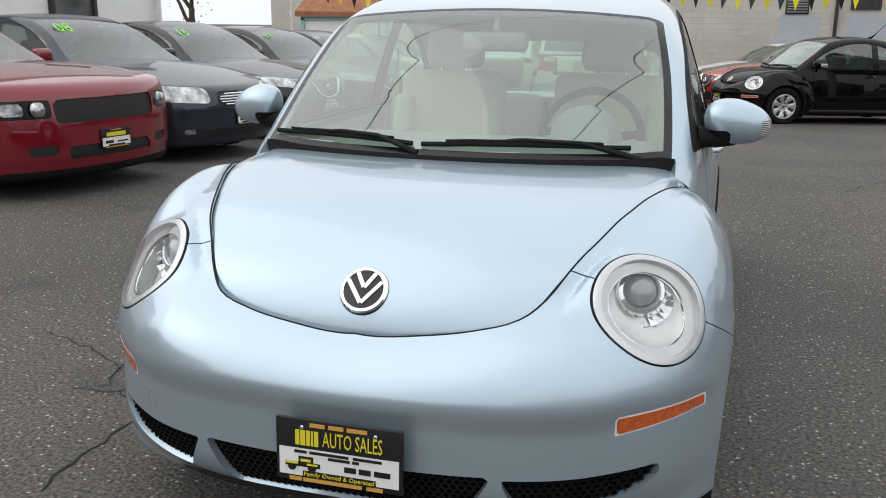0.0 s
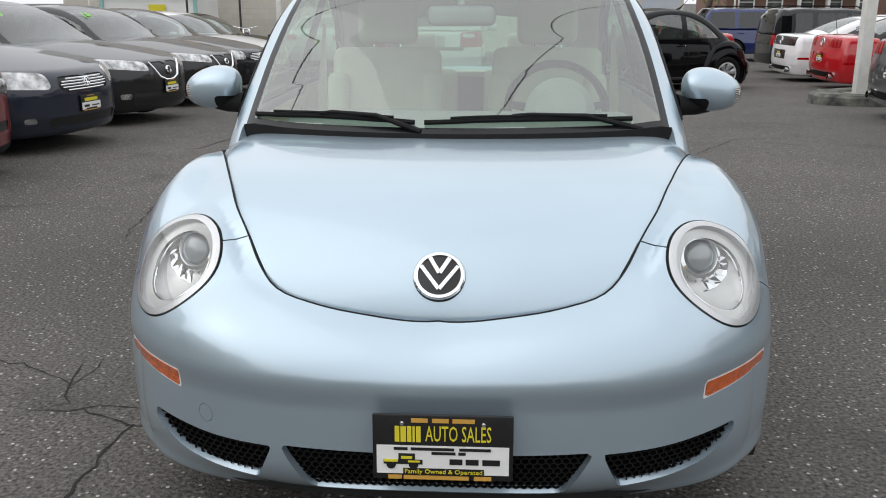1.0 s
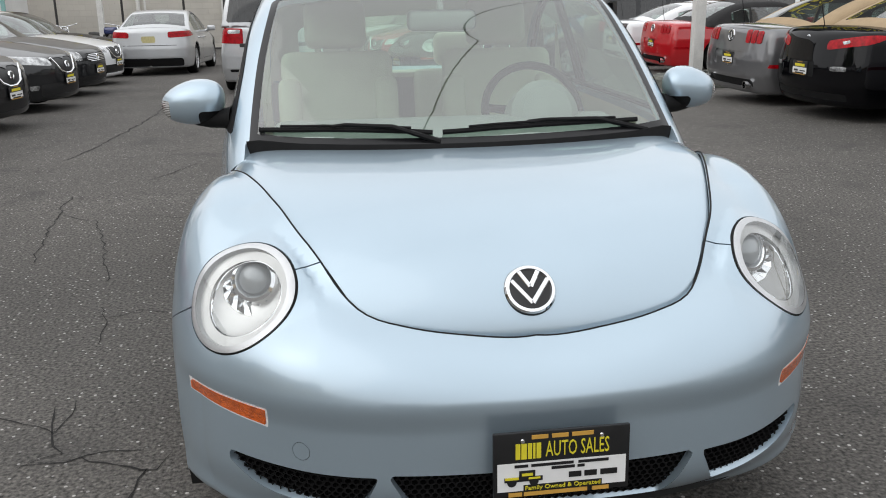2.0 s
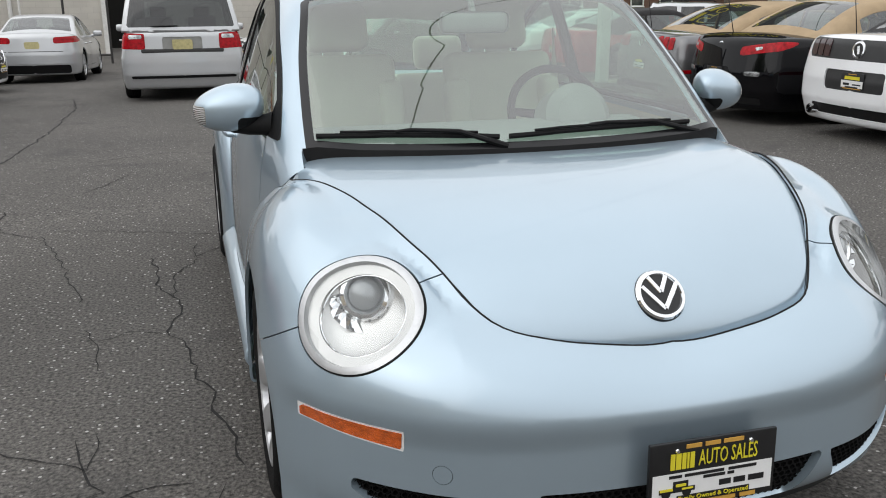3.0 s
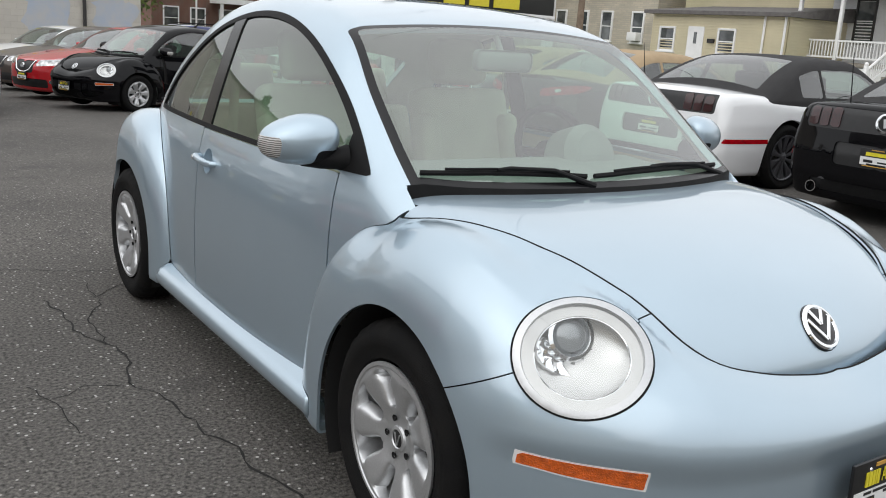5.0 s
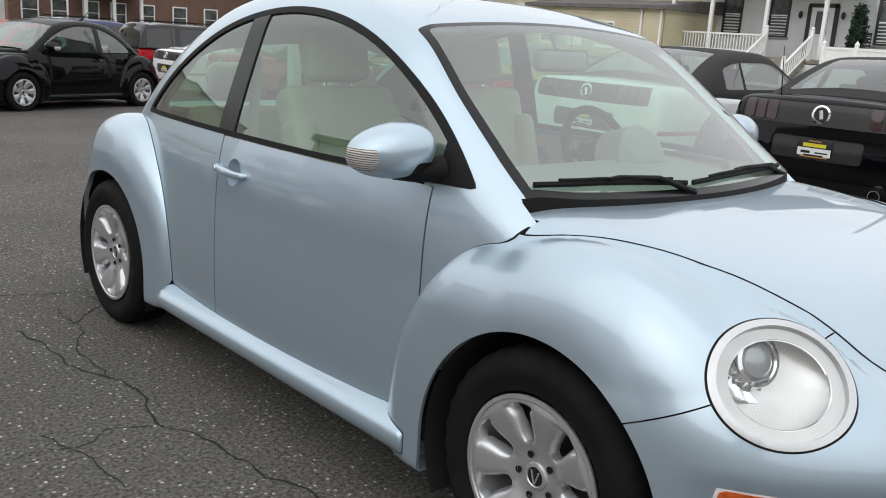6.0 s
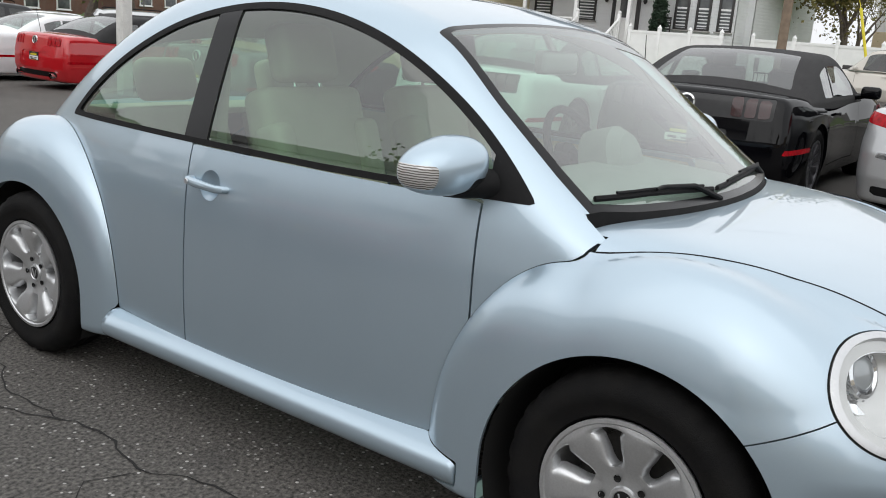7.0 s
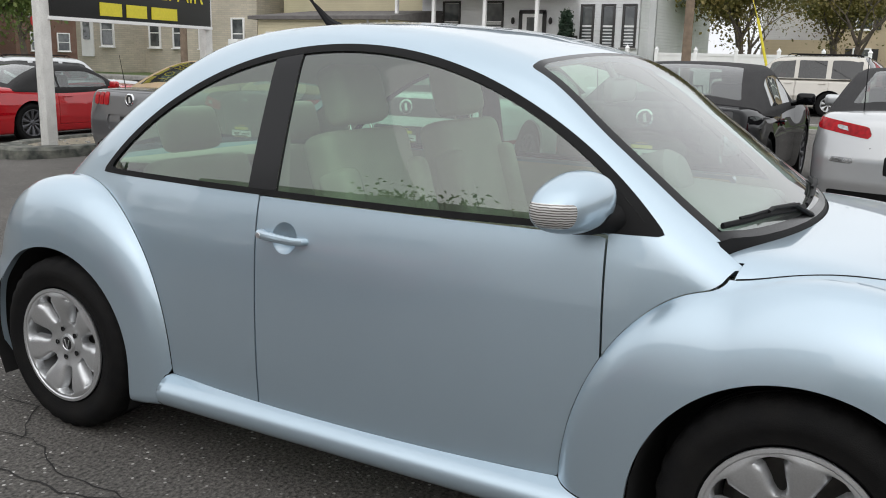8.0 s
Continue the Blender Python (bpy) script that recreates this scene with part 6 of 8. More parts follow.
recoloured(TRUCK, stand(11.5, 22.5, 90), "dark sport utility vehicle in the back row", [(P["beige"], P["charcoal"])], name="sport_utility_vehicle")
recoloured(TRUCK, stand(11.0, 28.0, 90), "deep blue sport utility vehicle in the back row", [(P["beige"], P["darkblue"])], name="sport_utility_vehicle")
recoloured(SALOON, stand(12.5, 21.0, 90), "white saloon in the back row", [(P["navy"], P["white"])], name="saloon")
recoloured(TRUCK, stand(26.0, 1.0, 2), "dark red sport utility vehicle on the street", [(P["beige"], P["candy"])], name="sport_utility_vehicle")

# the second round car, black
BLACK = recoloured(BLUE, stand(1.06, 14.9, -68), "black compact car with round fenders and silver wheels", [(P["blue"], P["black"]), (BEIGE, DARKSEAT), (HEADLINER, DARKSEAT)], ROW_B)

# green year figures on three windscreens
GREEN = material("green_window_paint", (0.22, 0.75, 0.05), 0.6)
for words, m in (("08", stand(-3.72, 6.62, 80)), ("16", stand(-3.80, 9.05, 80)), ("14", stand(-3.85, 11.65, 80))):
    me = text_mesh(words, 0.22)
    ob = tagged(new("window_lettering", me), f"green painted figures {words} on a windshield", "lettering")
    me.materials.append(GREEN)
    ob.matrix_basis = m @ Matrix.Translation((-0.42, 2.02, 1.305)) @ Matrix.Rotation(radians(-57), 4, "X") @ Matrix.Rotation(radians(0), 4, "Z")

# ---- the place round the lot ----
def siding(name, color, pitch=0.12):
    """Painted boards or courses, as fine level ridges."""
    m = material(name, color, 0.6, vary=0.10, scale=0.8, fine=0.06, fine_scale=30)
    n, l = m.node_tree.nodes, m.node_tree.links
    place, wave, bp = n.new("ShaderNodeTexCoord"), n.new("ShaderNodeTexWave"), n.new("ShaderNodeBump")
    wave.bands_direction, wave.wave_profile = "Z", "SAW"
    wave.inputs["Scale"].default_value = 0.314 / pitch
    l.new(place.outputs["Object"], wave.inputs["Vector"])
    bp.inputs["Strength"].default_value, bp.inputs["Distance"].default_value = 1.0, 0.06
    l.new(wave.outputs["Fac"], bp.inputs["Height"])
    l.new(bp.outputs[0], n["Principled BSDF"].inputs["Normal"])
    return m


def masonry(name, color, second, mortar, w, h, gap=0.01):
    m = material(name, color, 0.85)
    n, l = m.node_tree.nodes, m.node_tree.links
    place, turn, br, bp = n.new("ShaderNodeTexCoord"), n.new("ShaderNodeVectorMath"), n.new("ShaderNodeTexBrick"), n.new("ShaderNodeBump")
    flat = n.new("ShaderNodeCombineXYZ")
    sep = n.new("ShaderNodeSeparateXYZ")
    l.new(place.outputs["Object"], sep.inputs[0])
    add = n.new("ShaderNodeMath")
    l.new(sep.outputs["X"], add.inputs[0])
    l.new(sep.outputs["Y"], add.inputs[1])
    l.new(add.outputs[0], flat.inputs["X"])
    l.new(sep.outputs["Z"], flat.inputs["Y"])
    n.remove(turn)
    l.new(flat.outputs[0], br.inputs["Vector"])
    br.inputs["Color1"].default_value, br.inputs["Color2"].default_value, br.inputs["Mortar"].default_value = (*color, 1), (*second, 1), (*mortar, 1)
    br.inputs["Scale"].default_value, br.inputs["Brick Width"].default_value, br.inputs["Row Height"].default_value, br.inputs["Mortar Size"].default_value = 1.0, w, h, gap
    dirt = n.new("ShaderNodeTexNoise")
    dirt.inputs["Scale"].default_value, dirt.inputs["Detail"].default_value = 0.9, 6
    l.new(place.outputs["Object"], dirt.inputs["Vector"])
    r = n.new("ShaderNodeMapRange")
    r.inputs["To Min"].default_value, r.inputs["To Max"].default_value = 0.72, 1.18
    l.new(dirt.outputs["Fac"], r.inputs["Value"])
    mul = n.new("ShaderNodeVectorMath")
    mul.operation = "SCALE"
    l.new(br.outputs["Color"], mul.inputs[0])
    l.new(r.outputs[0], mul.inputs["Scale"])
    l.new(mul.outputs[0], n["Principled BSDF"].inputs["Base Color"])
    l.new(br.outputs["Fac"], bp.inputs["Height"])
    bp.invert = True
    bp.inputs["Strength"].default_value, bp.inputs["Distance"].default_value = 0.6, 0.01
    l.new(bp.outputs[0], n["Principled BSDF"].inputs["Normal"])
    return m


WALLGREY = masonry("painted_block_wall", (0.58, 0.55, 0.49), (0.54, 0.51, 0.46), (0.50, 0.47, 0.42), 0.4, 0.2, 0.006)
BRICK = masonry("brown_brick", (0.20, 0.085, 0.055), (0.15, 0.065, 0.045), (0.22, 0.18, 0.15), 0.21, 0.075)
STONE = masonry("tan_stone", (0.56, 0.50, 0.40), (0.47, 0.43, 0.35), (0.42, 0.38, 0.33), 0.40, 0.11)
CREAM = siding("cream_boards", (0.82, 0.74, 0.52))
WHITEB = siding("white_boards", (0.86, 0.87, 0.88), 0.14)
TANB = siding("tan_render", (0.66, 0.54, 0.38), 0.2)
WHITEW = material("white_wall_paint", (0.84, 0.84, 0.83), 0.6, vary=0.08, scale=1.5, fine=0.04)
WHITET = material("white_trim_paint", (0.86, 0.86, 0.85), 0.45, vary=0.07, scale=3)
POSTW = material("chipped_white_paint", (0.74, 0.73, 0.70), 0.55, vary=0.16, scale=6, fine=0.10, fine_scale=60)
DARKTRIM = material("dark_trim", (0.03, 0.028, 0.027), 0.5, vary=0.2, scale=8)
SHINGLE = material("grey_shingles", (0.16, 0.15, 0.145), 0.9, vary=0.3, scale=4, fine=0.25, fine_scale=40, bump=0.6, bump_scale=30)
BROWNROOF = material("brown_shingles", (0.36, 0.16, 0.08), 0.9, vary=0.3, scale=4, fine=0.2, fine_scale=40, bump=0.6, bump_scale=30)
TEAL = material("teal_trim", (0.30, 0.55, 0.52), 0.5, vary=0.1, scale=4)
BARK = material("grey_bark", (0.13, 0.105, 0.085), 0.9, vary=0.4, scale=8, bump=0.8, bump_scale=25)
WOOD = material("weathered_wood", (0.24, 0.18, 0.13), 0.85, vary=0.3, scale=5, bump=0.5, bump_scale=40)
LEAF = material("spring_leaves", (0.10, 0.17, 0.035), 0.6, vary=0.5, scale=1.2, second=(0.17, 0.20, 0.05))
LEAF2 = material("olive_leaves", (0.13, 0.13, 0.035), 0.6, vary=0.5, scale=1.2, second=(0.20, 0.15, 0.04))
PINE = material("dark_needles", (0.022, 0.05, 0.025), 0.7, vary=0.5, scale=3)
GRASS = material("grass", (0.07, 0.12, 0.03), 0.9, vary=0.4, scale=6, second=(0.11, 0.14, 0.05), bump=1.0, bump_scale=120)
CONCRETE = material("concrete_kerb", (0.34, 0.33, 0.31), 0.85, vary=0.35, scale=4, fine=0.15, fine_scale=60, bump=0.6, bump_scale=60)
WINDOWPANE = material("window_pane", (0.035, 0.04, 0.045), 0.06, coat=1.0, vary=0.5, scale=1.5, second=(0.12, 0.13, 0.13))
TIMBER = material("grey_treads", (0.30, 0.27, 0.23), 0.8, vary=0.2, scale=6)


def block(name, size, at, mat, parent=None, label="", bevel=0.0, turn=None):
    bm = bmesh.new()
    box(bm, size, at, bevel, turn)
    return part(name, bm, mat, parent, label, smooth=bool(bevel))


def window_at(parent, m, w, h, trim=WHITET, bars=1, sill=True):
    """A sash window with frame, panes and sill; m: its middle on a wall that faces -y."""
    bm = bmesh.new()
    t = 0.09
    for sx in (-1, 1):
        box(bm, (t, 0.10, h + 2 * t), (sx * (w + t) / 2, -0.03, 0), 0.008)
    for sz in (-1, 1):
        box(bm, (w, 0.10, t), (0, -0.03, sz * (h + t) / 2), 0.008)
    bmesh.ops.transform(bm, matrix=m, verts=bm.verts)
    wd = part("window", bm, trim, parent)
    for k in range(bars + 1):
        hh = h / (bars + 1)
        bm = bmesh.new()
        box(bm, (w, 0.02, hh - 0.04), (0, -0.012 - 0.012 * k, -h / 2 + hh * (k + 0.5)))
        bmesh.ops.transform(bm, matrix=m, verts=bm.verts)
        part("pane", bm, WINDOWPANE, wd, smooth=False)
        if k:
            bm = bmesh.new()
            box(bm, (w, 0.05, 0.05), (0, -0.02, -h / 2 + hh * k))
            bmesh.ops.transform(bm, matrix=m, verts=bm.verts)
            part("rail", bm, WHITET, wd, smooth=False)
    if sill:
        bm = bmesh.new()
        box(bm, (w + 0.3, 0.16, 0.06), (0, -0.07, -h / 2 - t - 0.02), 0.01)
        bmesh.ops.transform(bm, matrix=m, verts=bm.verts)
        part("sill", bm, CONCRETE if trim is DARKTRIM else trim, wd)
    return wd


def west(x, y, z):
    """A place on a wall that faces -x."""
    return Matrix.Translation((x, y, z)) @ Matrix.Rotation(radians(-90), 4, "Z")


def gable(name, x0, x1, y0, y1, z0, z1, mat, parent, along="y", over=0.4):
    """A pitched roof with thickness and overhang."""
    bm = bmesh.new()
    x0, x1, y0, y1 = x0 - over, x1 + over, y0 - over, y1 + over
    if along == "y":
        xm = (x0 + x1) / 2
        sec = [(x0, z0), (xm, z1), (x1, z0), (x1, z0 + 0.18), (xm, z1 + 0.2), (x0, z0 + 0.18)]
        ends = [[bm.verts.new((x, y, z)) for x, z in sec] for y in (y0, y1)]
    else:
        ym = (y0 + y1) / 2
        sec = [(y0, z0), (ym, z1), (y1, z0), (y1, z0 + 0.18), (ym, z1 + 0.2), (y0, z0 + 0.18)]
        ends = [[bm.verts.new((x, y, z)) for y, z in sec] for x in (x0, x1)]
    for k in range(6):
        bm.faces.new((ends[0][k], ends[0][(k + 1) % 6], ends[1][(k + 1) % 6], ends[1][k]))
    bm.faces.new(ends[0][::-1])
    bm.faces.new(ends[1])
    bmesh.ops.recalc_face_normals(bm, faces=bm.faces)
    return part(name, bm, mat, parent, smooth=False)


# -- the grey block wall behind the lot, with a dark garage bay
gw = ground_z(32)
WALL = empty("wall_north", pose(0, 0, 0), "pale grey painted block wall of a garage", "wall", kind="structure")
for x0, x1, z0, z1 in ((-16.0, -3.4, gw, 6.0), (-2.1, 7.0, gw, 6.0), (-3.4, -2.1, gw + 3.2, 6.0)):
    block("wall_length", (x1 - x0, 0.35, z1 - z0), ((x0 + x1) / 2, 32.18, (z0 + z1) / 2), WALLGREY, WALL)
block("bay_back", (3.0, 0.2, 4.0), (-2.75, 35.5, gw + 2), SEAM, WALL)
for x in (-3.45, -2.05):
    block("door_post", (0.16, 0.5, 3.3), (x, 32.1, gw + 1.65), POSTW, WALL)
block("end_wall", (0.35, 12, 6.5), (6.8, 38.2, gw + 3), WALLGREY, WALL)
block("coping", (23.2, 0.5, 0.12), (-4.5, 32.18, 6.06), CONCRETE, WALL)
vent = tagged(new("wall_vent"), "grey louvred vent on the block wall", "vent")
part("frame", (lambda b: (box(b, (0.75, 0.06, 0.62), (3.84, 31.98, 2.05), 0.01), b)[1])(bmesh.new()), DARKTRIM, vent)
for k in range(6):
    block("slat", (0.66, 0.05, 0.03), (3.84, 31.94, 1.82 + 0.09 * k), ALLOY, vent, turn=Matrix.Rotation(radians(35), 4, "X"))
pipe = bmesh.new()
tube(pipe, (5.1, 31.93, gw), (5.1, 31.93, 5.9), 0.06, n=10)
tagged(part("downpipe", pipe, DARKTRIM), "dark metal downpipe on the block wall", "pipe")
bm = bmesh.new()
tube(bm, (-6.4, 31.93, gw), (-6.4, 31.93, 5.9), 0.07, n=10)
tagged(part("downpipe", bm, POSTW), "white downpipe on the block wall", "pipe")
block("dark_board", (0.95, 0.06, 0.9), (6.0, 31.96, 2.35), DARKTRIM, WALL)
PATCH = material("pale_blue_overpaint", (0.42, 0.47, 0.55), 0.8, vary=0.3, scale=2.5, second=(0.50, 0.50, 0.50))
rng = random.Random(5)
for x0, z0, rx, rz in ((3.9, 1.15, 0.75, 0.75), (6.1, 1.2, 0.8, 0.6)):
    bm = bmesh.new()
    vs = [bm.verts.new((x0 + rx * rng.uniform(0.75, 1.1) * math.copysign(abs(math.cos(a)) ** 0.6, math.cos(a)), 31.998, z0 + rz * rng.uniform(0.75, 1.1) * math.copysign(abs(math.sin(a)) ** 0.6, math.sin(a)))) for a in np.linspace(0, 2 * math.pi, 28, endpoint=False)]
    bm.faces.new(vs)
    tagged(part("paint_patch", bm, PATCH, WALL), "")

# -- strings of black and yellow pennants
PENYEL = material("yellow_pennant", (0.80, 0.68, 0.02), 0.5, vary=0.1, scale=4)
PENBLK = material("black_pennant", (0.015, 0.015, 0.016), 0.5, vary=0.1, scale=4)
for (ax, ay, az), (bx, by, bz), n, sag in (((-1.5, 29.6, 2.45), (8.2, 29.6, 2.50), 22, 0.25), ((-13, 27.5, 2.6), (-5.6, 28.6, 2.3), 15, 0.35)):
    string = empty("pennant_string", pose(0, 0, 0), "string of black and yellow plastic pennants", "bunting")
    at = lambda k: Vector((ax + (bx - ax) * k, ay + (by - ay) * k, az + (bz - az) * k - sag * 4 * k * (1 - k)))  # noqa: E731
    bm = bmesh.new()
    sweep(bm, [at(k / 16) for k in range(17)], 0.006, 4)
    part("cord", bm, DARKTRIM, string)
    for e in (at(0), at(1)):
        bm = bmesh.new()
        tube(bm, (e.x, e.y, ground_z(e.y)), (e.x, e.y, e.z + 0.1), 0.03)
        part("stake", bm, POSTW, string)
    for k in range(n):
        p, q = at((k + 0.2) / n), at((k + 0.75) / n)
        r = rng.uniform(-0.12, 0.12)
        bm = bmesh.new()
        tip = (p + q) / 2 + Vector((r * 0.5, r, -0.42))
        f = [bm.verts.new(v) for v in (p, q, tip)]
        g = [bm.verts.new(v + Vector((0, 0.006, 0))) for v in (p, q, tip)]
        bm.faces.new(f[::-1])
        bm.faces.new(g)
        for i in range(3):
            bm.faces.new((f[i], f[(i + 1) % 3], g[(i + 1) % 3], g[i]))
        part("pennant", bm, PENYEL if k % 2 else PENBLK, string, smooth=False)

# -- pipe fence and white post before the wall
FENCE = empty("pipe_fence", pose(0, 0, 0), "dark steel pipe fence before the grey wall", "fence")
gf = ground_z(27)
for x in (-9.6, -7.9, -6.0, -4.2, -3.0):
    bm = bmesh.new()
    tube(bm, (x, 27.0, gf), (x, 27.0, gf + 2.15), 0.035)
    part("post", bm, DARKTRIM, FENCE)
for z in (0.25, 2.1):
    bm = bmesh.new()
    tube(bm, (-9.6, 27.0, gf + z), (-3.0, 27.0, gf + z), 0.028)
    part("rail", bm, DARKTRIM, FENCE)
bm = bmesh.new()
box(bm, (0.16, 0.16, 4.2), (-6.55, 26.6, gf + 2.1), 0.015)
tagged(part("post", bm, POSTW), "square white post by the motorcycles", "post")


def motorcycle(x, y, turn, colour, label):
    m = empty("motorcycle", Matrix.Translation((x, y, ground_z(y))) @ Matrix.Rotation(radians(turn), 4, "Z"), label, "motorcycle", "motorcycles by the fence")
    for yy in (0.0, 1.55):
        mm = Matrix.Translation((0, yy, 0.33)) @ Matrix.Rotation(radians(90), 4, "Y")
        bm = bmesh.new()
        lathe(bm, [(0.25, -0.05), (0.30, -0.06), (0.33, -0.03), (0.33, 0.03), (0.30, 0.06), (0.25, 0.05)], 28, mm, True)
        w = part("wheel", bm, RUBBER, m)
        bm = bmesh.new()
        lathe(bm, [(0.25, -0.03), (0.235, -0.03), (0.235, 0.03), (0.25, 0.03)], 28, mm, True)
        for k in range(12):
            a = 2 * math.pi * k / 12
            tube(bm, mm @ Vector((0, 0, 0)), mm @ Vector((0.24 * math.cos(a), 0.24 * math.sin(a), 0)), 0.006, n=4)
        part("rim", bm, CHROME, w)
    bm = bmesh.new()
    for sx in (-0.09, 0.09):
        tube(bm, (sx, 0.0, 0.33), (sx, 0.38, 0.98), 0.025)
    part("fork", bm, CHROME, m)
    bm = bmesh.new()
    sweep(bm, [(-0.40, 0.55, 1.08), (-0.25, 0.42, 1.05), (0, 0.36, 1.0), (0.25, 0.42, 1.05), (0.40, 0.55, 1.08)], 0.014, 6)
    part("handlebar", bm, CHROME, m)
    bm = bmesh.new()
    lathe(bm, [(0.0, 0.08), (0.07, 0.07), (0.09, 0.0), (0.06, -0.07), (0.0, -0.09)], 14, Matrix.Translation((0, 0.26, 0.90)) @ Matrix.Rotation(radians(90), 4, "X"))
    part("headlight", bm, CLEARLENS, m)
    bm = bmesh.new()
    box(bm, (0.26, 0.46, 0.22), (0, 0.66, 0.86), 0.08, None, 4)
    part("tank", bm, colour, m)
    bm = bmesh.new()
    box(bm, (0.28, 0.62, 0.12), (0, 1.14, 0.74), 0.05, Matrix.Rotation(radians(5), 4, "X"), 3)
    part("seat", bm, DARKSEAT, m)
    bm = bmesh.new()
    box(bm, (0.30, 0.36, 0.34), (0, 0.75, 0.48), 0.05)
    lathe(bm, [(0.0, 0.20), (0.11, 0.2), (0.13, 0.0), (0.0, 0.0)], 14, Matrix.Translation((0, 0.70, 0.62)) @ Matrix.Rotation(radians(35), 4, "X"))
    part("engine", bm, STEEL, m)
    bm = bmesh.new()
    sweep(bm, [(0.17, 0.6, 0.45), (0.19, 0.75, 0.28), (0.19, 1.2, 0.27), (0.20, 1.75, 0.34)], [0.03, 0.035, 0.04, 0.05], 8)
    part("exhaust", bm, CHROME, m)
    for y0, n0 in ((0.0, 0.36), (1.55, 0.37)):
        bm = bmesh.new()
        rows = []
        for k in range(9):
            a = math.pi * (0.12 + 0.72 * k / 8)
            rows.append([bm.verts.new((x_, y0 - n0 * math.cos(a) * (1 if y0 else -1), 0.33 + n0 * math.sin(a))) for x_ in (-0.08, 0.08)])
        for a, b in zip(rows, rows[1:]):
            bm.faces.new((a[0], b[0], b[1], a[1]))
        bmesh.ops.solidify(bm, geom=bm.faces[:], thickness=0.01)
        part("mudguard", bm, colour, m)
    return m


motorcycle(-7.4, 26.0, 25, PAINT["black"], "black motorcycle with a chrome handlebar")
motorcycle(-8.6, 25.6, 20, PAINT["candy"], "dark red motorcycle beside a fence")
motorcycle(-5.7, 26.2, 60, PAINT["darkblue"], "dark blue motorcycle beside a white post")

# -- white building and shed to the left
WB = empty("white_building", pose(0, 0, 0), "low white building with a dark window", "building")
gl = ground_z(10)
block("wall", (4.5, 13.0, 4.2), (-11.9, 7.9, gl + 2.1), WHITEW, WB)
block("roof", (4.8, 13.3, 0.25), (-11.9, 7.9, gl + 4.3), CONCRETE, WB)
wd = window_at(WB, Matrix.Translation((-9.65, 11.7, 1.55)) @ Matrix.Rotation(radians(90), 4, "Z"), 1.0, 1.7, DARKTRIM, 0)
window_at(WB, Matrix.Translation((-9.65, 7.0, 1.55)) @ Matrix.Rotation(radians(90), 4, "Z"), 1.6, 1.4, DARKTRIM, 0)
bm = bmesh.new()
tube(bm, (-9.55, 14.1, gl), (-9.55, 14.1, gl + 4.1), 0.05)
part("downpipe", bm, POSTW, WB)
SHED = empty("shed", pose(0, 0, 0), "small pale shed with a brown shingle roof and teal trim", "shed")
gs = ground_z(29)
block("wall", (3.2, 2.4, 2.1), (-11.3, 29.4, gs + 1.05), WHITEW, SHED)
gable("roof", -12.9, -9.7, 28.2, 30.6, gs + 2.05, gs + 2.75, BROWNROOF, SHED, "x", 0.2)
block("trim", (3.3, 0.06, 0.14), (-11.3, 28.17, gs + 2.0), TEAL, SHED)
for x in (-12.88, -9.72):
    block("trim", (0.12, 0.06, 2.0), (x, 28.17, gs + 1.0), TEAL, SHED)
block("yellow_sign", (0.55, 0.04, 0.35), (-11.0, 28.14, gs + 1.55), YELLOW, SHED)

# -- island with the sign on two white posts
gi = ground_z(12.3)
bm = bmesh.new()
n = 40
ring = [(7.55 + 2.55 * math.copysign(abs(math.cos(a)) ** 0.8, math.cos(a)), 12.55 + 0.85 * math.copysign(abs(math.sin(a)) ** 0.8, math.sin(a)) + 0.22 * (math.cos(a))) for a in np.linspace(0, 2 * math.pi, n, endpoint=False)]
rows = []
for inset_, z in ((0.0, gi - 0.06), (0.01, gi + 0.13), (0.04, gi + 0.17), (0.24, gi + 0.17), (0.27, gi + 0.12)):
    rows.append([bm.verts.new((7.55 + (x - 7.55) * (1 - inset_ / 1.4), 12.55 + (y - 12.55) * (1 - inset_ / 0.9), z + 0.006 * math.sin(k * 2.3))) for k, (x, y) in enumerate(ring)])
for a, b in zip(rows, rows[1:]):
    for k in range(n):
        bm.faces.new((a[k], a[(k + 1) % n], b[(k + 1) % n], b[k]))
KERBDARK = material("stained_stone_kerb", (0.035, 0.040, 0.036), 0.9, vary=0.6, scale=6, second=(0.17, 0.17, 0.145), bump=1.0, bump_scale=40)
isl = tagged(part("traffic_island", bm, KERBDARK), "raised island with a worn dark kerb and gravel", "island", kind="structure")
bm = bmesh.new()
bm.faces.new([bm.verts.new((7.55 + (x - 7.55) * 0.80, 12.55 + (y - 12.55) * 0.69, gi + 0.135)) for x, y in ring])
GRAVEL = material("gravel_soil", (0.30, 0.26, 0.20), 0.95, vary=0.5, scale=14, second=(0.15, 0.13, 0.09), fine=0.4, fine_scale=60, bump=1.0, bump_scale=70)
part("gravel", bm, GRAVEL, isl)
rng = random.Random(9)
bm = bmesh.new()
for k in range(70):
    a, r = rng.uniform(0, 6.28), rng.random() ** 0.5
    s = rng.uniform(0.015, 0.05)
    bmesh.ops.create_icosphere(bm, subdivisions=1, radius=s, matrix=Matrix.Translation((7.55 + 1.8 * r * math.cos(a), 12.55 + 0.5 * r * math.sin(a), gi + 0.14)) @ Matrix.Diagonal((1.2, 0.9, 0.6, 1)))
tagged(part("pebbles", bm, CONCRETE, isl), kind="stuff")
SIGN = empty("sign", pose(0, 0, 0), "black repair sign with yellow letters on two white posts", "sign")
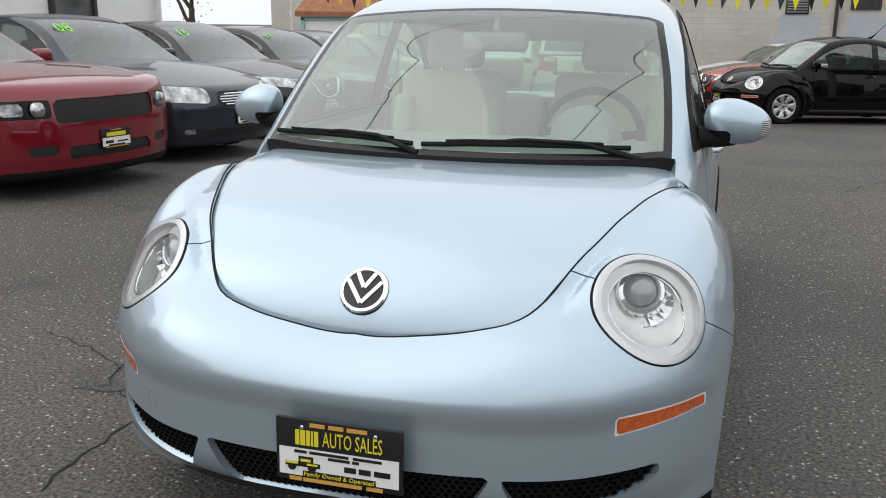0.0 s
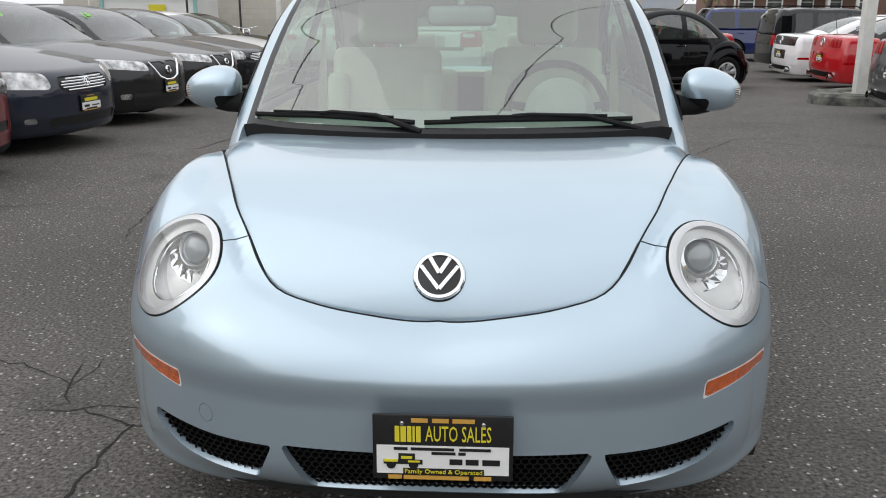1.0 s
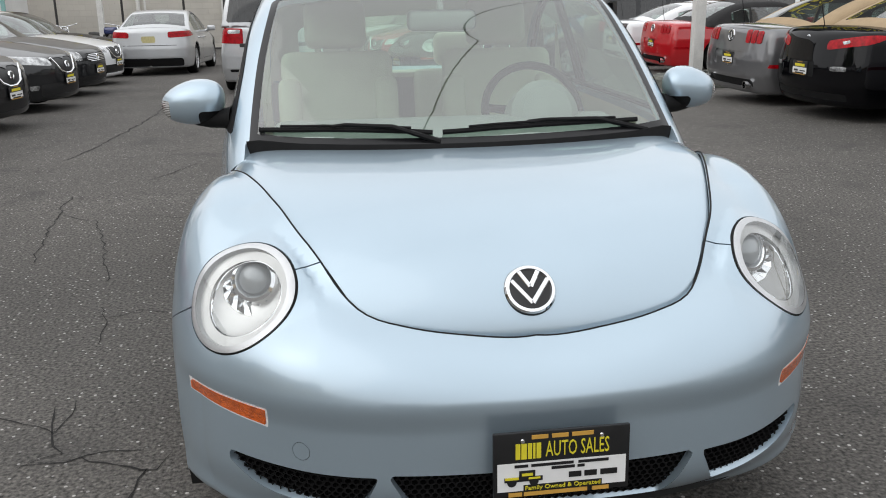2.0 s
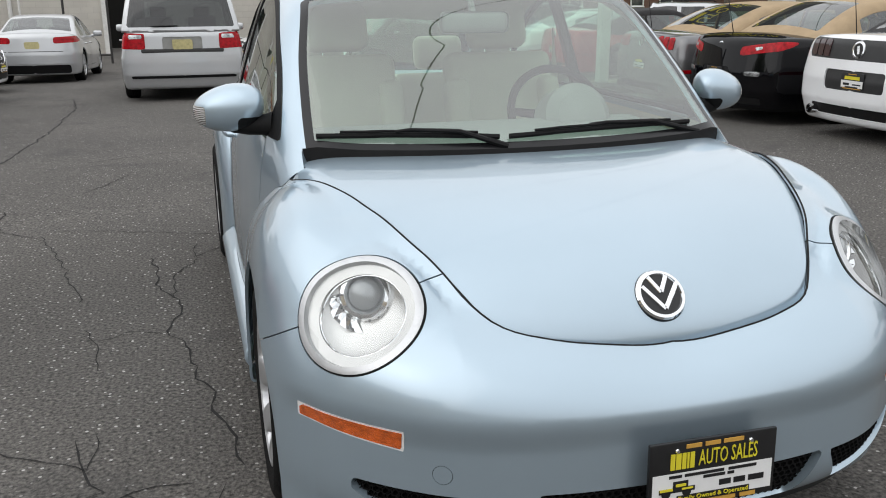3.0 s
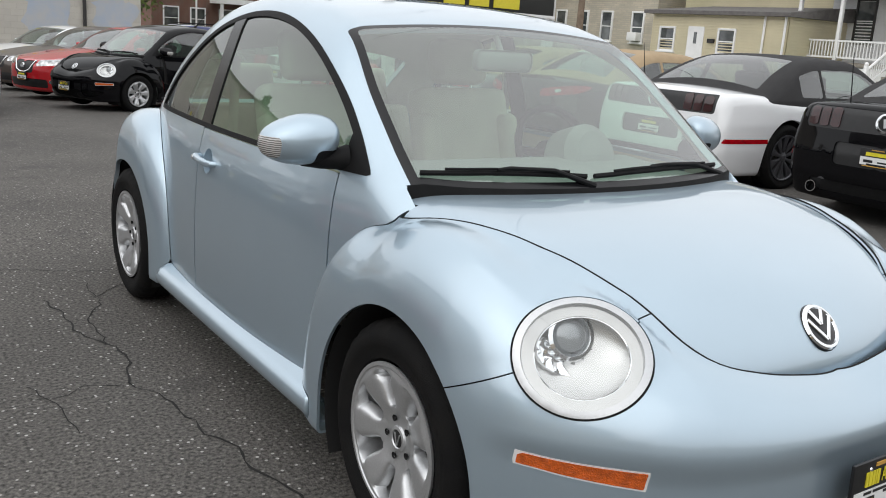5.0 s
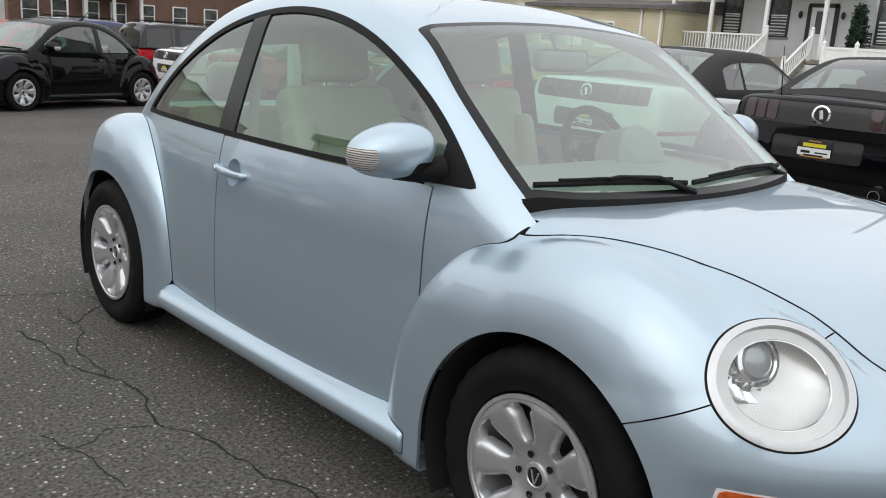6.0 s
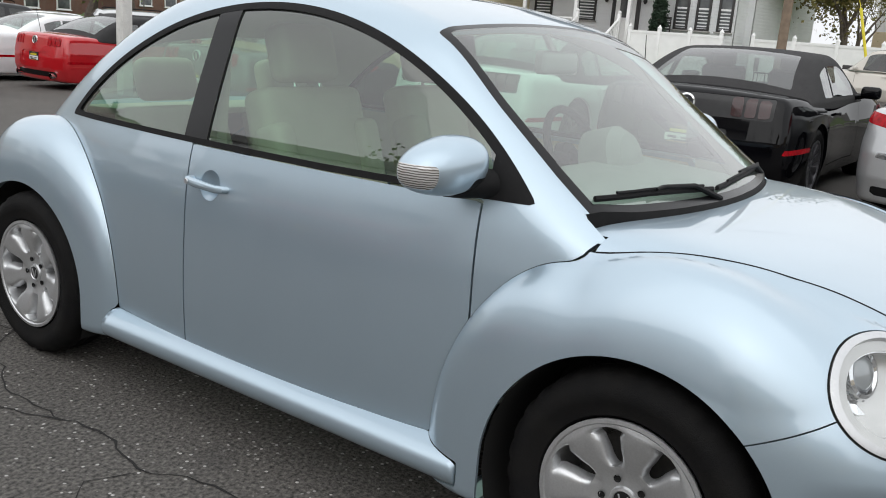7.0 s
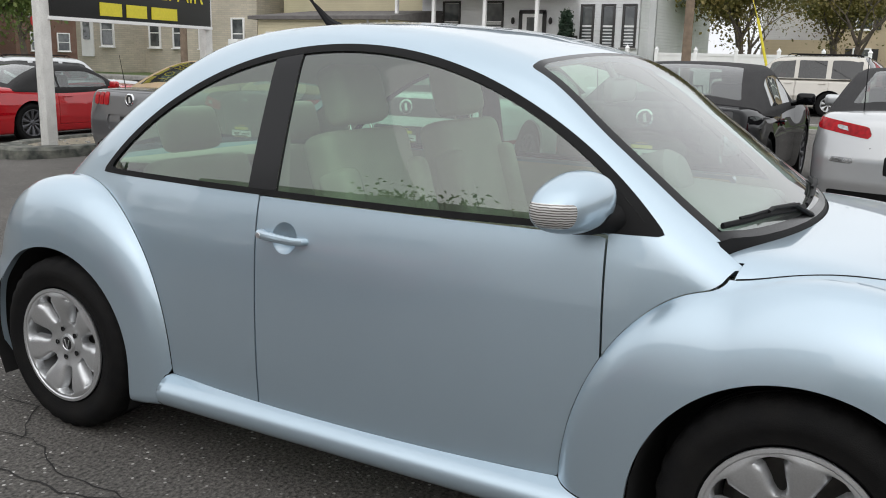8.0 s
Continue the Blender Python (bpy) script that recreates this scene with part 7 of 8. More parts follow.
p0, p1 = Vector((5.68, 12.2, gi)), Vector((9.80, 13.05, gi))
for p in (p0, p1):
    bm = bmesh.new()
    box(bm, (0.17, 0.17, 4.8), (p.x, p.y, gi + 2.4), 0.012, None)
    part("post", bm, POSTW, SIGN, "chipped white square post")
mid, ang = (p0 + p1) / 2, math.atan2(p1.y - p0.y, p1.x - p0.x)
face = Matrix.Translation((mid.x, mid.y, 2.72)) @ Matrix.Rotation(ang, 4, "Z")
bm = bmesh.new()
box(bm, (4.1, 0.10, 1.86), (0, -0.10, 0), 0.01)
bmesh.ops.transform(bm, matrix=face, verts=bm.verts)
board = part("board", bm, BLACKP, SIGN)
for sz in (-1, 1):
    bm = bmesh.new()
    box(bm, (4.16, 0.13, 0.05), (0, -0.10, sz * 0.94))
    bmesh.ops.transform(bm, matrix=face, verts=bm.verts)
    part("frame", bm, WHITET, board, smooth=False)
letters("lettering", "AUTO REPAIR", 0.62, face @ Matrix.Translation((0.15, -0.16, -0.34)), YELLOW, board, 3.3)
for x, w in ((-0.77, 0.52), (-0.13, 0.52), (0.62, 0.72)):
    bm = bmesh.new()
    box(bm, (w, 0.012, 0.20), (x, -0.158, -0.76))
    bmesh.ops.transform(bm, matrix=face, verts=bm.verts)
    part("digits_bar", bm, YELLOW, board, smooth=False)

# -- street: verge, kerb, pavement and lawn
bm = bmesh.new()
box(bm, (1.6, 90, 0.14), (17.8, 18, -0.03), 0.02)
tagged(part("verge", bm, GRASS), "strip of grass between the lot and the street", "grass", kind="structure")
for x in (16.93, 18.67, 27.6):
    bm = bmesh.new()
    box(bm, (0.14, 90, 0.18), (x, 18, -0.01), 0.02)
    tagged(part("kerb", bm, CONCRETE), "concrete kerb of the street", "kerb", kind="structure")
bm = bmesh.new()
box(bm, (30, 110, 0.16), (42.7, 18, -0.02))
tagged(part("lawn", bm, GRASS), "grass in front of the houses", "lawn", kind="structure")
bm = bmesh.new()
box(bm, (1.5, 110, 0.16), (28.5, 18, 0.0), 0.01)
tagged(part("pavement", bm, CONCRETE), "concrete pavement before the houses", "pavement", kind="structure")

def clapboards(parent, m, long, high, pitch, mat):
    """Lapped boards over a wall that faces -y; m: the wall's lower left corner."""
    bm = bmesh.new()
    last = None
    for k in range(int(high / pitch)):
        z = k * pitch
        for y, zz in ((-0.030, z), (-0.008, z + pitch - 0.002)):
            now = [bm.verts.new(m @ Vector((x, y, zz))) for x in (0, long)]
            if last:
                bm.faces.new((last[0], last[1], now[1], now[0]))
            last = now
    return part("board_cladding", bm, mat, parent, "white lapped boards" if mat is WHITEB else "cream lapped boards", smooth=False)


# -- white house with a porch
WH = empty("white_house", pose(0, 0, 0), "white board house with a railed porch and dark window trim", "house")
block("wall", (9, 11.2, 7.6), (38.6, 17.4, 3.8), WHITEB, WH)
block("foundation", (9.1, 11.3, 0.5), (38.6, 17.4, 0.25), CONCRETE, WH)
gable("roof", 34.1, 43.1, 11.8, 23.0, 7.6, 10.2, SHINGLE, WH, "x")
block("bay", (1.4, 2.6, 7.4), (33.6, 13.4, 3.7), WHITEB, WH)
for y in (21.4, 19.2):
    window_at(WH, west(34.08, y, 2.95), 0.75, 1.65, DARKTRIM)
for y in (21.4, 18.4, 15.6):
    window_at(WH, west(34.08, y, 5.9), 0.75, 1.5, DARKTRIM)
for y in (14.3, 13.4, 12.5):
    window_at(WH, west(32.88, y, 2.75), 0.42, 1.55, DARKTRIM)
    window_at(WH, west(32.88, y, 5.9), 0.42, 1.5, DARKTRIM)
window_at(WH, west(34.08, 15.5, 1.9), 0.55, 0.8, DARKTRIM, 0)
dr = block("door", (0.08, 0.95, 2.1), (34.03, 17.3, 2.25), WHITET, WH)
block("door_frame", (0.10, 1.25, 0.16), (34.03, 17.3, 3.38), DARKTRIM, dr)
for y in (16.73, 17.87):
    block("door_frame", (0.10, 0.16, 2.2), (34.03, y, 2.3), DARKTRIM, dr)
block("door_light", (0.02, 0.5, 0.9), (33.97, 17.3, 2.7), WINDOWPANE, dr)
for y in (16.4, 18.2):
    bm = bmesh.new()
    lathe(bm, [(0.0, 0.16), (0.07, 0.10), (0.09, -0.05), (0.04, -0.15), (0.0, -0.15)], 10, Matrix.Translation((33.9, y, 3.0)))
    part("wall_lamp", bm, DARKTRIM, WH)
porch = block("porch_floor", (2.6, 7.4, 0.16), (32.7, 19.2, 1.14), TIMBER, WH)
block("porch_skirt", (0.08, 7.4, 0.95), (31.45, 19.2, 0.55), WHITET, porch)
block("porch_roof", (3.0, 7.8, 0.22), (32.6, 19.2, 4.15), WHITET, porch)
for y in (22.8, 20.9, 18.4, 16.0):
    bm = bmesh.new()
    box(bm, (0.14, 0.14, 2.9), (31.55, y, 2.65), 0.01)
    part("porch_post", bm, WHITET, porch)
rng = random.Random(3)
for k in range(44):
    bm = bmesh.new()
    y = 15.9 + k * 0.16
    tube(bm, (31.2, y, 4.04), (31.2, y, 4.04 - rng.uniform(0.08, 0.34)), 0.012, 0.004, 5)
    part("icicle_light", bm, WHITET, porch)
for y0, y1 in ((18.5, 22.7),):
    for z in (1.40, 2.05):
        block("rail", (0.07, y1 - y0, 0.07), (31.55, (y0 + y1) / 2, z), WHITET, porch)
    for k in range(int((y1 - y0) / 0.14)):
        block("baluster", (0.04, 0.04, 0.62), (31.55, y0 + 0.07 + 0.14 * k, 1.72), WHITET, porch)
STEPS = empty("porch_steps", pose(0, 0, 0), "timber steps with white railings up to the porch", "steps")
for k in range(6):
    block("tread", (0.32, 1.7, 0.19), (31.2 - 0.29 * k, 17.3, 1.06 - 0.18 * k), TIMBER, STEPS)
for y in (16.35, 18.25):
    bm = bmesh.new()
    sweep(bm, [(31.4, y, 2.1), (29.6, y, 1.0)], 0.05, 6)
    part("handrail", bm, WHITET, STEPS)
    bm = bmesh.new()
    sweep(bm, [(31.4, y, 1.45), (29.6, y, 0.35)], 0.035, 6)
    part("lower_rail", bm, WHITET, STEPS)
    for k in range(13):
        x = 31.35 - 0.14 * k
        z = 1.45 - (31.4 - x) * 0.611
        block("baluster", (0.035, 0.035, 0.64), (x, y, z + 0.33), WHITET, STEPS)
    for x, z in ((29.55, 0.6), (31.45, 1.75)):
        bm = bmesh.new()
        box(bm, (0.13, 0.13, 1.15), (x, y, z), 0.01)
        bmesh.ops.create_uvsphere(bm, u_segments=10, v_segments=6, radius=0.08, matrix=Matrix.Translation((x, y, z + 0.62)))
        part("newel", bm, WHITET, STEPS)

clapboards(WH, west(34.08, 23.0, 0.5), 11.2, 7.1, 0.13, WHITEB)
clapboards(WH, west(32.88, 14.7, 0.1), 2.6, 7.2, 0.13, WHITEB)
clapboards(WH, Matrix.Translation((34.1, 11.79, 0.5)), 9.0, 7.1, 0.13, WHITEB)
clapboards(WH, Matrix.Translation((32.9, 12.09, 0.1)), 1.4, 7.2, 0.13, WHITEB)

# -- cream house
YH = empty("cream_house", pose(0, 0, 0), "cream board house with a low front wing and grey roof", "house")
block("wing", (5.0, 7.4, 2.9), (32.6, 25.9, 1.45), CREAM, YH)
block("wall", (8, 9.0, 7.0), (38.5, 27.2, 3.5), CREAM, YH)
gable("roof", 34.5, 42.5, 22.7, 31.7, 7.0, 9.5, SHINGLE, YH, "x")
bm = bmesh.new()
a = [bm.verts.new(v) for v in ((29.7, 21.9, 2.86), (29.7, 29.9, 2.86), (35.2, 29.9, 2.86), (35.2, 21.9, 2.86))]
b = [bm.verts.new(v) for v in ((29.7, 21.9, 3.02), (29.7, 29.9, 3.02), (35.2, 29.9, 3.55), (35.2, 21.9, 3.55))]
bm.faces.new(a[::-1])
bm.faces.new(b)
for k in range(4):
    bm.faces.new((a[k], a[(k + 1) % 4], b[(k + 1) % 4], b[k]))
part("wing_roof", bm, SHINGLE, YH, smooth=False)
dr = block("door", (0.08, 0.9, 2.0), (30.05, 26.9, 1.35), WHITET, YH)
block("door_light", (0.02, 0.16, 0.5), (30.0, 26.9, 1.85), WINDOWPANE, dr)
block("mailbox", (0.12, 0.35, 0.18), (30.02, 26.0, 1.75), DARKTRIM, YH)
for y, w in ((28.6, 0.8), (25.2, 0.8)):
    window_at(YH, west(30.08, y, 1.75), w, 0.95, WHITET)
for y in (29.5, 26.5, 23.8):
    window_at(YH, west(34.48, y, 5.2), 0.9, 1.4, WHITET)
for y in (22.3, 23.3):
    bm = bmesh.new()
    tube(bm, (30.0, y, 0.1), (30.0, y, 2.9), 0.05)
    part("downpipe", bm, WHITET, YH)

clapboards(YH, west(30.08, 29.6, 0.1), 7.4, 2.75, 0.12, CREAM)
clapboards(YH, Matrix.Translation((30.1, 22.19, 0.1)), 4.4, 2.75, 0.12, CREAM)

# -- tan stone house
SH = empty("stone_house", pose(0, 0, 0), "tan stone house with white sash windows", "house")
block("wall", (10, 12.6, 7.2), (39.2, 39.6, 3.6), STONE, SH)
block("bay", (2.0, 3.6, 7.0), (33.4, 43.6, 3.5), STONE, SH)
gable("roof", 34.2, 44.2, 33.3, 45.9, 7.2, 9.6, SHINGLE, SH, "x")
for y in (34.6, 37.0, 39.0, 40.9):
    window_at(SH, west(34.18, y, 2.3), 0.75, 1.5, WHITET)
    window_at(SH, west(34.18, y, 5.4), 0.75, 1.5, WHITET)
window_at(SH, west(32.38, 42.7, 2.4), 0.9, 1.7, WHITET)
dr = block("door", (0.08, 1.0, 2.1), (32.36, 44.4, 1.95), WHITET, SH)
block("door_light", (0.02, 0.55, 1.0), (32.30, 44.4, 2.35), WINDOWPANE, dr)
block("air_conditioner", (0.5, 0.7, 0.45), (34.0, 37.0, 5.0), WHITET, SH, "white window air conditioner", 0.02)
block("air_conditioner", (0.5, 0.7, 0.45), (34.0, 34.6, 1.8), WHITET, SH, "white window air conditioner", 0.02)

# -- white fence, patio chairs, evergreen
WF = empty("vinyl_fence", pose(0, 0, 0), "tall white vinyl fence with capped posts", "fence")
for (x0, y0), (x1, y1), n, h in (((31.0, 15.6), (31.0, 11.9), 3, 1.75), ((33.5, 11.5), (33.5, 3.6), 5, 1.75)):
    for k in range(n + 1):
        x, y = x0 + (x1 - x0) * k / n, y0 + (y1 - y0) * k / n
        bm = bmesh.new()
        box(bm, (0.13, 0.13, h + 0.12), (x, y, (h + 0.12) / 2), 0.01)
        bmesh.ops.create_cone(bm, segments=8, radius1=0.10, radius2=0.0, depth=0.14, matrix=Matrix.Translation((x, y, h + 0.18)))
        part("post", bm, WHITET, WF)
        if k < n:
            px, py = x + (x1 - x0) / n, y + (y1 - y0) / n
            pn = block("panel", (0.05, abs(py - y) - 0.13, h - 0.15), (x, (y + py) / 2, 0.10 + (h - 0.15) / 2), WHITET, WF)
            for z in (0.15, h - 0.06):
                block("rail", (0.09, abs(py - y) - 0.13, 0.10), (x, (y + py) / 2, z), WHITET, pn)
for k in range(5):
    c = empty("patio_chair", pose(31.6 + 0.4 * (k % 2), 10.4 - 0.95 * k, 0.06, 0, 0, 40 * k), "dark metal patio chair on the lawn", "chair", "patio chairs by the fence")
    for sx in (-1, 1):
        for sy in (-1, 1):
            bm = bmesh.new()
            tube(bm, (0.24 * sx, 0.22 * sy, 0), (0.22 * sx, 0.2 * sy, 0.44), 0.018)
            part("leg", bm, DARKTRIM, c)
    block("seat", (0.5, 0.48, 0.05), (0, 0, 0.45), DARKTRIM, c, bevel=0.02)
    block("backrest", (0.48, 0.05, 0.5), (0, 0.24, 0.74), DARKTRIM, c, bevel=0.02)


def limbs(bm, p, d, length, r, level, rng, tips, spread=0.75, kids=3):
    """A limb that bends and forks, down to twigs."""
    steps = 3
    pts, rad = [p], [r]
    for k in range(steps):
        d = (d + Vector((rng.uniform(-1, 1), rng.uniform(-1, 1), rng.uniform(-0.4, 0.7))) * 0.18).normalized()
        pts.append(pts[-1] + d * length / steps)
        rad.append(r * (1 - 0.45 * (k + 1) / steps))
    sweep(bm, pts, rad, 7 if level < 2 else 4)
    if level >= 4:
        tips.append(pts[-1])
        return
    for k in range(kids if level else kids + 1):
        a = rng.uniform(0, 6.28)
        q = pts[-1] if k < 2 else pts[rng.choice((2, 3))]
        side = Vector((math.cos(a), math.sin(a), rng.uniform(-0.1, 0.5)))
        limbs(bm, q, (d + side * spread).normalized(), length * rng.uniform(0.58, 0.78), rad[-1] * 0.72, level + 1, rng, tips, spread, kids)
    tips.append(pts[-1])


def leaf_cloud(tips, count, size, rng, reach=0.55):
    """Small leaf clumps hung round the twig ends."""
    c = np.array([tips[rng.randrange(len(tips))][:] for _ in range(count)])
    c += np.random.RandomState(rng.randrange(9999)).normal(0, reach, c.shape)
    rs = np.random.RandomState(rng.randrange(9999))
    a, b = rs.normal(0, 1, (count, 3)), rs.normal(0, 1, (count, 3))
    a /= np.linalg.norm(a, axis=1, keepdims=True)
    b = np.cross(a, b)
    b /= np.linalg.norm(b, axis=1, keepdims=True)
    s = size * rs.uniform(0.6, 1.4, (count, 1))
    v = np.stack([c - a * s, c + b * s * 0.6, c + a * s, c - b * s * 0.6], 1).reshape(-1, 3)
    k = np.arange(count)[:, None] * 4
    return v, np.concatenate([k + [0, 1, 2], k + [0, 2, 3]]), None


def tree(x, y, z, high, label, seed, leaf=None, count=5000, size=0.11, reach=0.55, spread=0.75):
    t = empty("tree", pose(x, y, z), label, "tree")
    rng = random.Random(seed)
    bm, tips = bmesh.new(), []
    limbs(bm, Vector((0, 0, -0.1)), Vector((0, 0, 1)), high * 0.30, high * 0.030, 0, rng, tips, spread)
    part("trunk", bm, BARK, t)
    if leaf:
        tagged(part("crown", leaf_cloud(tips, count, size, rng, reach), leaf, t, smooth=False), kind="stuff")
    return t


GREENTREE = tree(30.0, 50.5, -0.1, 9.5, "green spring tree beside the stone house", 4, LEAF, 24000, 0.12, 0.60)
copy_thing(GREENTREE, pose(25.0, 43.5, -0.3, 0, 0, 80))
copy_thing(GREENTREE, pose(38.0, 58.0, 0, 0, 0, 200))
copy_thing(GREENTREE, pose(14.0, 60.0, -0.5, 0, 0, 140))
OLIVE = tree(38.5, 9.2, 0, 8.5, "olive-leaved tree behind the white fence", 11, LEAF2, 22000, 0.085, 0.50)
copy_thing(OLIVE, pose(46.0, 14.0, 0, 0, 0, 120))
copy_thing(OLIVE, pose(48.0, 6.5, 0, 0, 0, 220))
copy_thing(OLIVE, pose(-15.0, 38.0, -0.5, 0, 0, 60))
copy_thing(OLIVE, pose(-9.0, 42.0, -0.5, 0, 0, 160))
THIN = tree(44.0, 5.0, 0, 8.0, "thin tree with sparse spring leaves", 21, LEAF2, 3000, 0.06, 0.5)
copy_thing(THIN, pose(56.0, 12.5, 0, 0, 0, 90))
copy_thing(THIN, pose(-20.0, 33.0, -0.5, 0, 0, 33))
BARE = tree(-17.0, 1.0, 0, 9.0, "bare spreading tree across the lot", 31, None, spread=0.95)
copy_thing(BARE, pose(-18.0, 6.5, 0, 0, 0, 130))
copy_thing(BARE, pose(-16.5, -5.0, 0, 0, 0, 250))
copy_thing(BARE, pose(-19.0, -11.0, 0, 0, 0, 40))
copy_thing(GREENTREE, pose(-19.0, 12.0, 0, 0, 0, 10))
copy_thing(OLIVE, pose(-18.5, -17.0, 0, 0, 0, 10))
copy_thing(OLIVE, pose(-18.0, 3.8, 0, 0, 0, 300))
# evergreen by the house and a dark pine by the shed
for x, y, z, h, r, seed, lab in ((32.2, 14.95, 0.05, 3.3, 0.42, 5, "narrow clipped evergreen beside the house"), (-14.2, 33.5, -0.55, 7.5, 1.9, 6, "dark pine behind the shed")):
    t = empty("evergreen", pose(x, y, z), lab, "tree")
    bm = bmesh.new()
    tube(bm, (0, 0, -0.1), (0, 0, h * 0.95), r * 0.16, 0.02)
    part("trunk", bm, BARK, t)
    rs = random.Random(seed)
    tips = []
    for k in range(420):
        f = rs.random()
        rr = r * (1 - f) ** 0.7 * (0.55 + 0.45 * rs.random()) if h > 5 else r * min(1, 4 * f + 0.4) * (1 - f) ** 0.35 * (0.7 + 0.3 * rs.random())
        a = rs.uniform(0, 6.28)
        tips.append(Vector((rr * math.cos(a), rr * math.sin(a), 0.15 + f * (h - 0.2))))
    tagged(part("crown", leaf_cloud(tips, 5000, 0.06 if h < 5 else 0.12, rs, 0.06 if h < 5 else 0.14), PINE, t, smooth=False), kind="stuff")

# -- utility pole with wires, tan house, brick building
UP = empty("utility_pole", pose(0, 0, 0), "brown wooden utility pole beside the street", "pole")
bm = bmesh.new()
tube(bm, (28.3, 8.9, 0), (28.3, 8.9, 10), 0.17, 0.12, 12)
part("pole", bm, WOOD, UP)
bm = bmesh.new()
tube(bm, (27.2, 31.5, 0), (27.2, 31.5, 10), 0.17, 0.12, 12)
tagged(part("utility_pole", bm, WOOD), "dark wooden utility pole beside the stone house", "pole")
bm = bmesh.new()
tube(bm, (27.3, 5.8, 0.4), (27.5, 6.5, 2.8), 0.045, 0.045, 8)
tube(bm, (27.5, 6.5, 2.8), (28.3, 8.8, 9.0), 0.012, 0.012, 6)
part("guy_sleeve", bm, YELLOW, UP, "yellow guy wire sleeve")
WIRE = material("black_cable", (0.015, 0.015, 0.015), 0.6)
for k, (a, b, sag) in enumerate((((28.3, 8.9, 9.4), (27.2, 31.5, 9.4), 0.5), ((28.3, 8.9, 8.8), (27.2, 31.5, 8.8), 0.5), ((28.3, 8.9, 9.4), (29.0, -30, 9.4), 0.6), ((27.2, 31.5, 9.0), (-10.0, -9.0, 8.0), 0.9), ((27.2, 31.5, 8.6), (-13.0, -6.0, 7.6), 0.9))):
    bm = bmesh.new()
    a, b = Vector(a), Vector(b)
    sweep(bm, [a + (b - a) * t - Vector((0, 0, sag * 4 * t * (1 - t))) for t in np.linspace(0, 1, 20)], 0.014, 5)
    tagged(part("cable", bm, WIRE), "black overhead cable between wooden poles", "cable", "overhead cables")
TH = empty("tan_house", pose(0, 0, 0), "tan house with a brown roof and dark shutters", "house")
block("wall", (9, 9.0, 6.0), (66.0, 3.8, 3.0), TANB, TH)
gable("roof", 61.5, 70.5, -0.7, 8.3, 6.0, 9.5, material("brown_tiles", (0.10, 0.065, 0.05), 0.9, vary=0.3, scale=3), TH, "y")
block("wing", (5, 4.5, 3.0), (63.5, 10.3, 1.5), TANB, TH)
for y in (0.8, 3.6, 6.4):
    for z in (1.8, 4.4):
        w = window_at(TH, west(61.45, y, z), 0.9, 1.3, WHITET)
        for s in (-1, 1):
            block("shutter", (0.06, 0.4, 1.4), (61.4, y + s * 0.78, z), DARKTRIM, w)
dm = block("dormer", (1.6, 1.8, 1.6), (62.6, 3.9, 7.2), TANB, TH)
window_at(TH, west(61.78, 3.9, 7.2), 0.8, 1.0, WHITET)
bm = bmesh.new()
GH = empty("grey_house", pose(0, 0, 0), "grey house far behind the tan one", "house")
block("wall", (7, 5, 6.5), (72, 11.5, 3.2), WHITEB, GH)
gable("roof", 68.5, 75.5, 9.0, 14.0, 6.5, 8.6, SHINGLE, GH, "y")
BB = empty("brick_building", pose(0, 0, 0), "brown brick apartment building with white windows", "building")
gb = ground_z(66)
block("wall", (22, 10, 9.0), (28.0, 71.0, gb + 4.5), BRICK, BB)
block("cornice", (22.6, 10.6, 0.4), (28.0, 71.0, gb + 9.2), CONCRETE, BB)
for x in (18.4, 20.4, 22.6, 24.6, 26.8, 29.4, 32.0, 34.8, 37.4):
    for z in (1.7, 4.6, 7.4):
        window_at(BB, Matrix.Translation((x, 65.98, gb + z)), 1.0, 1.5, WHITET)
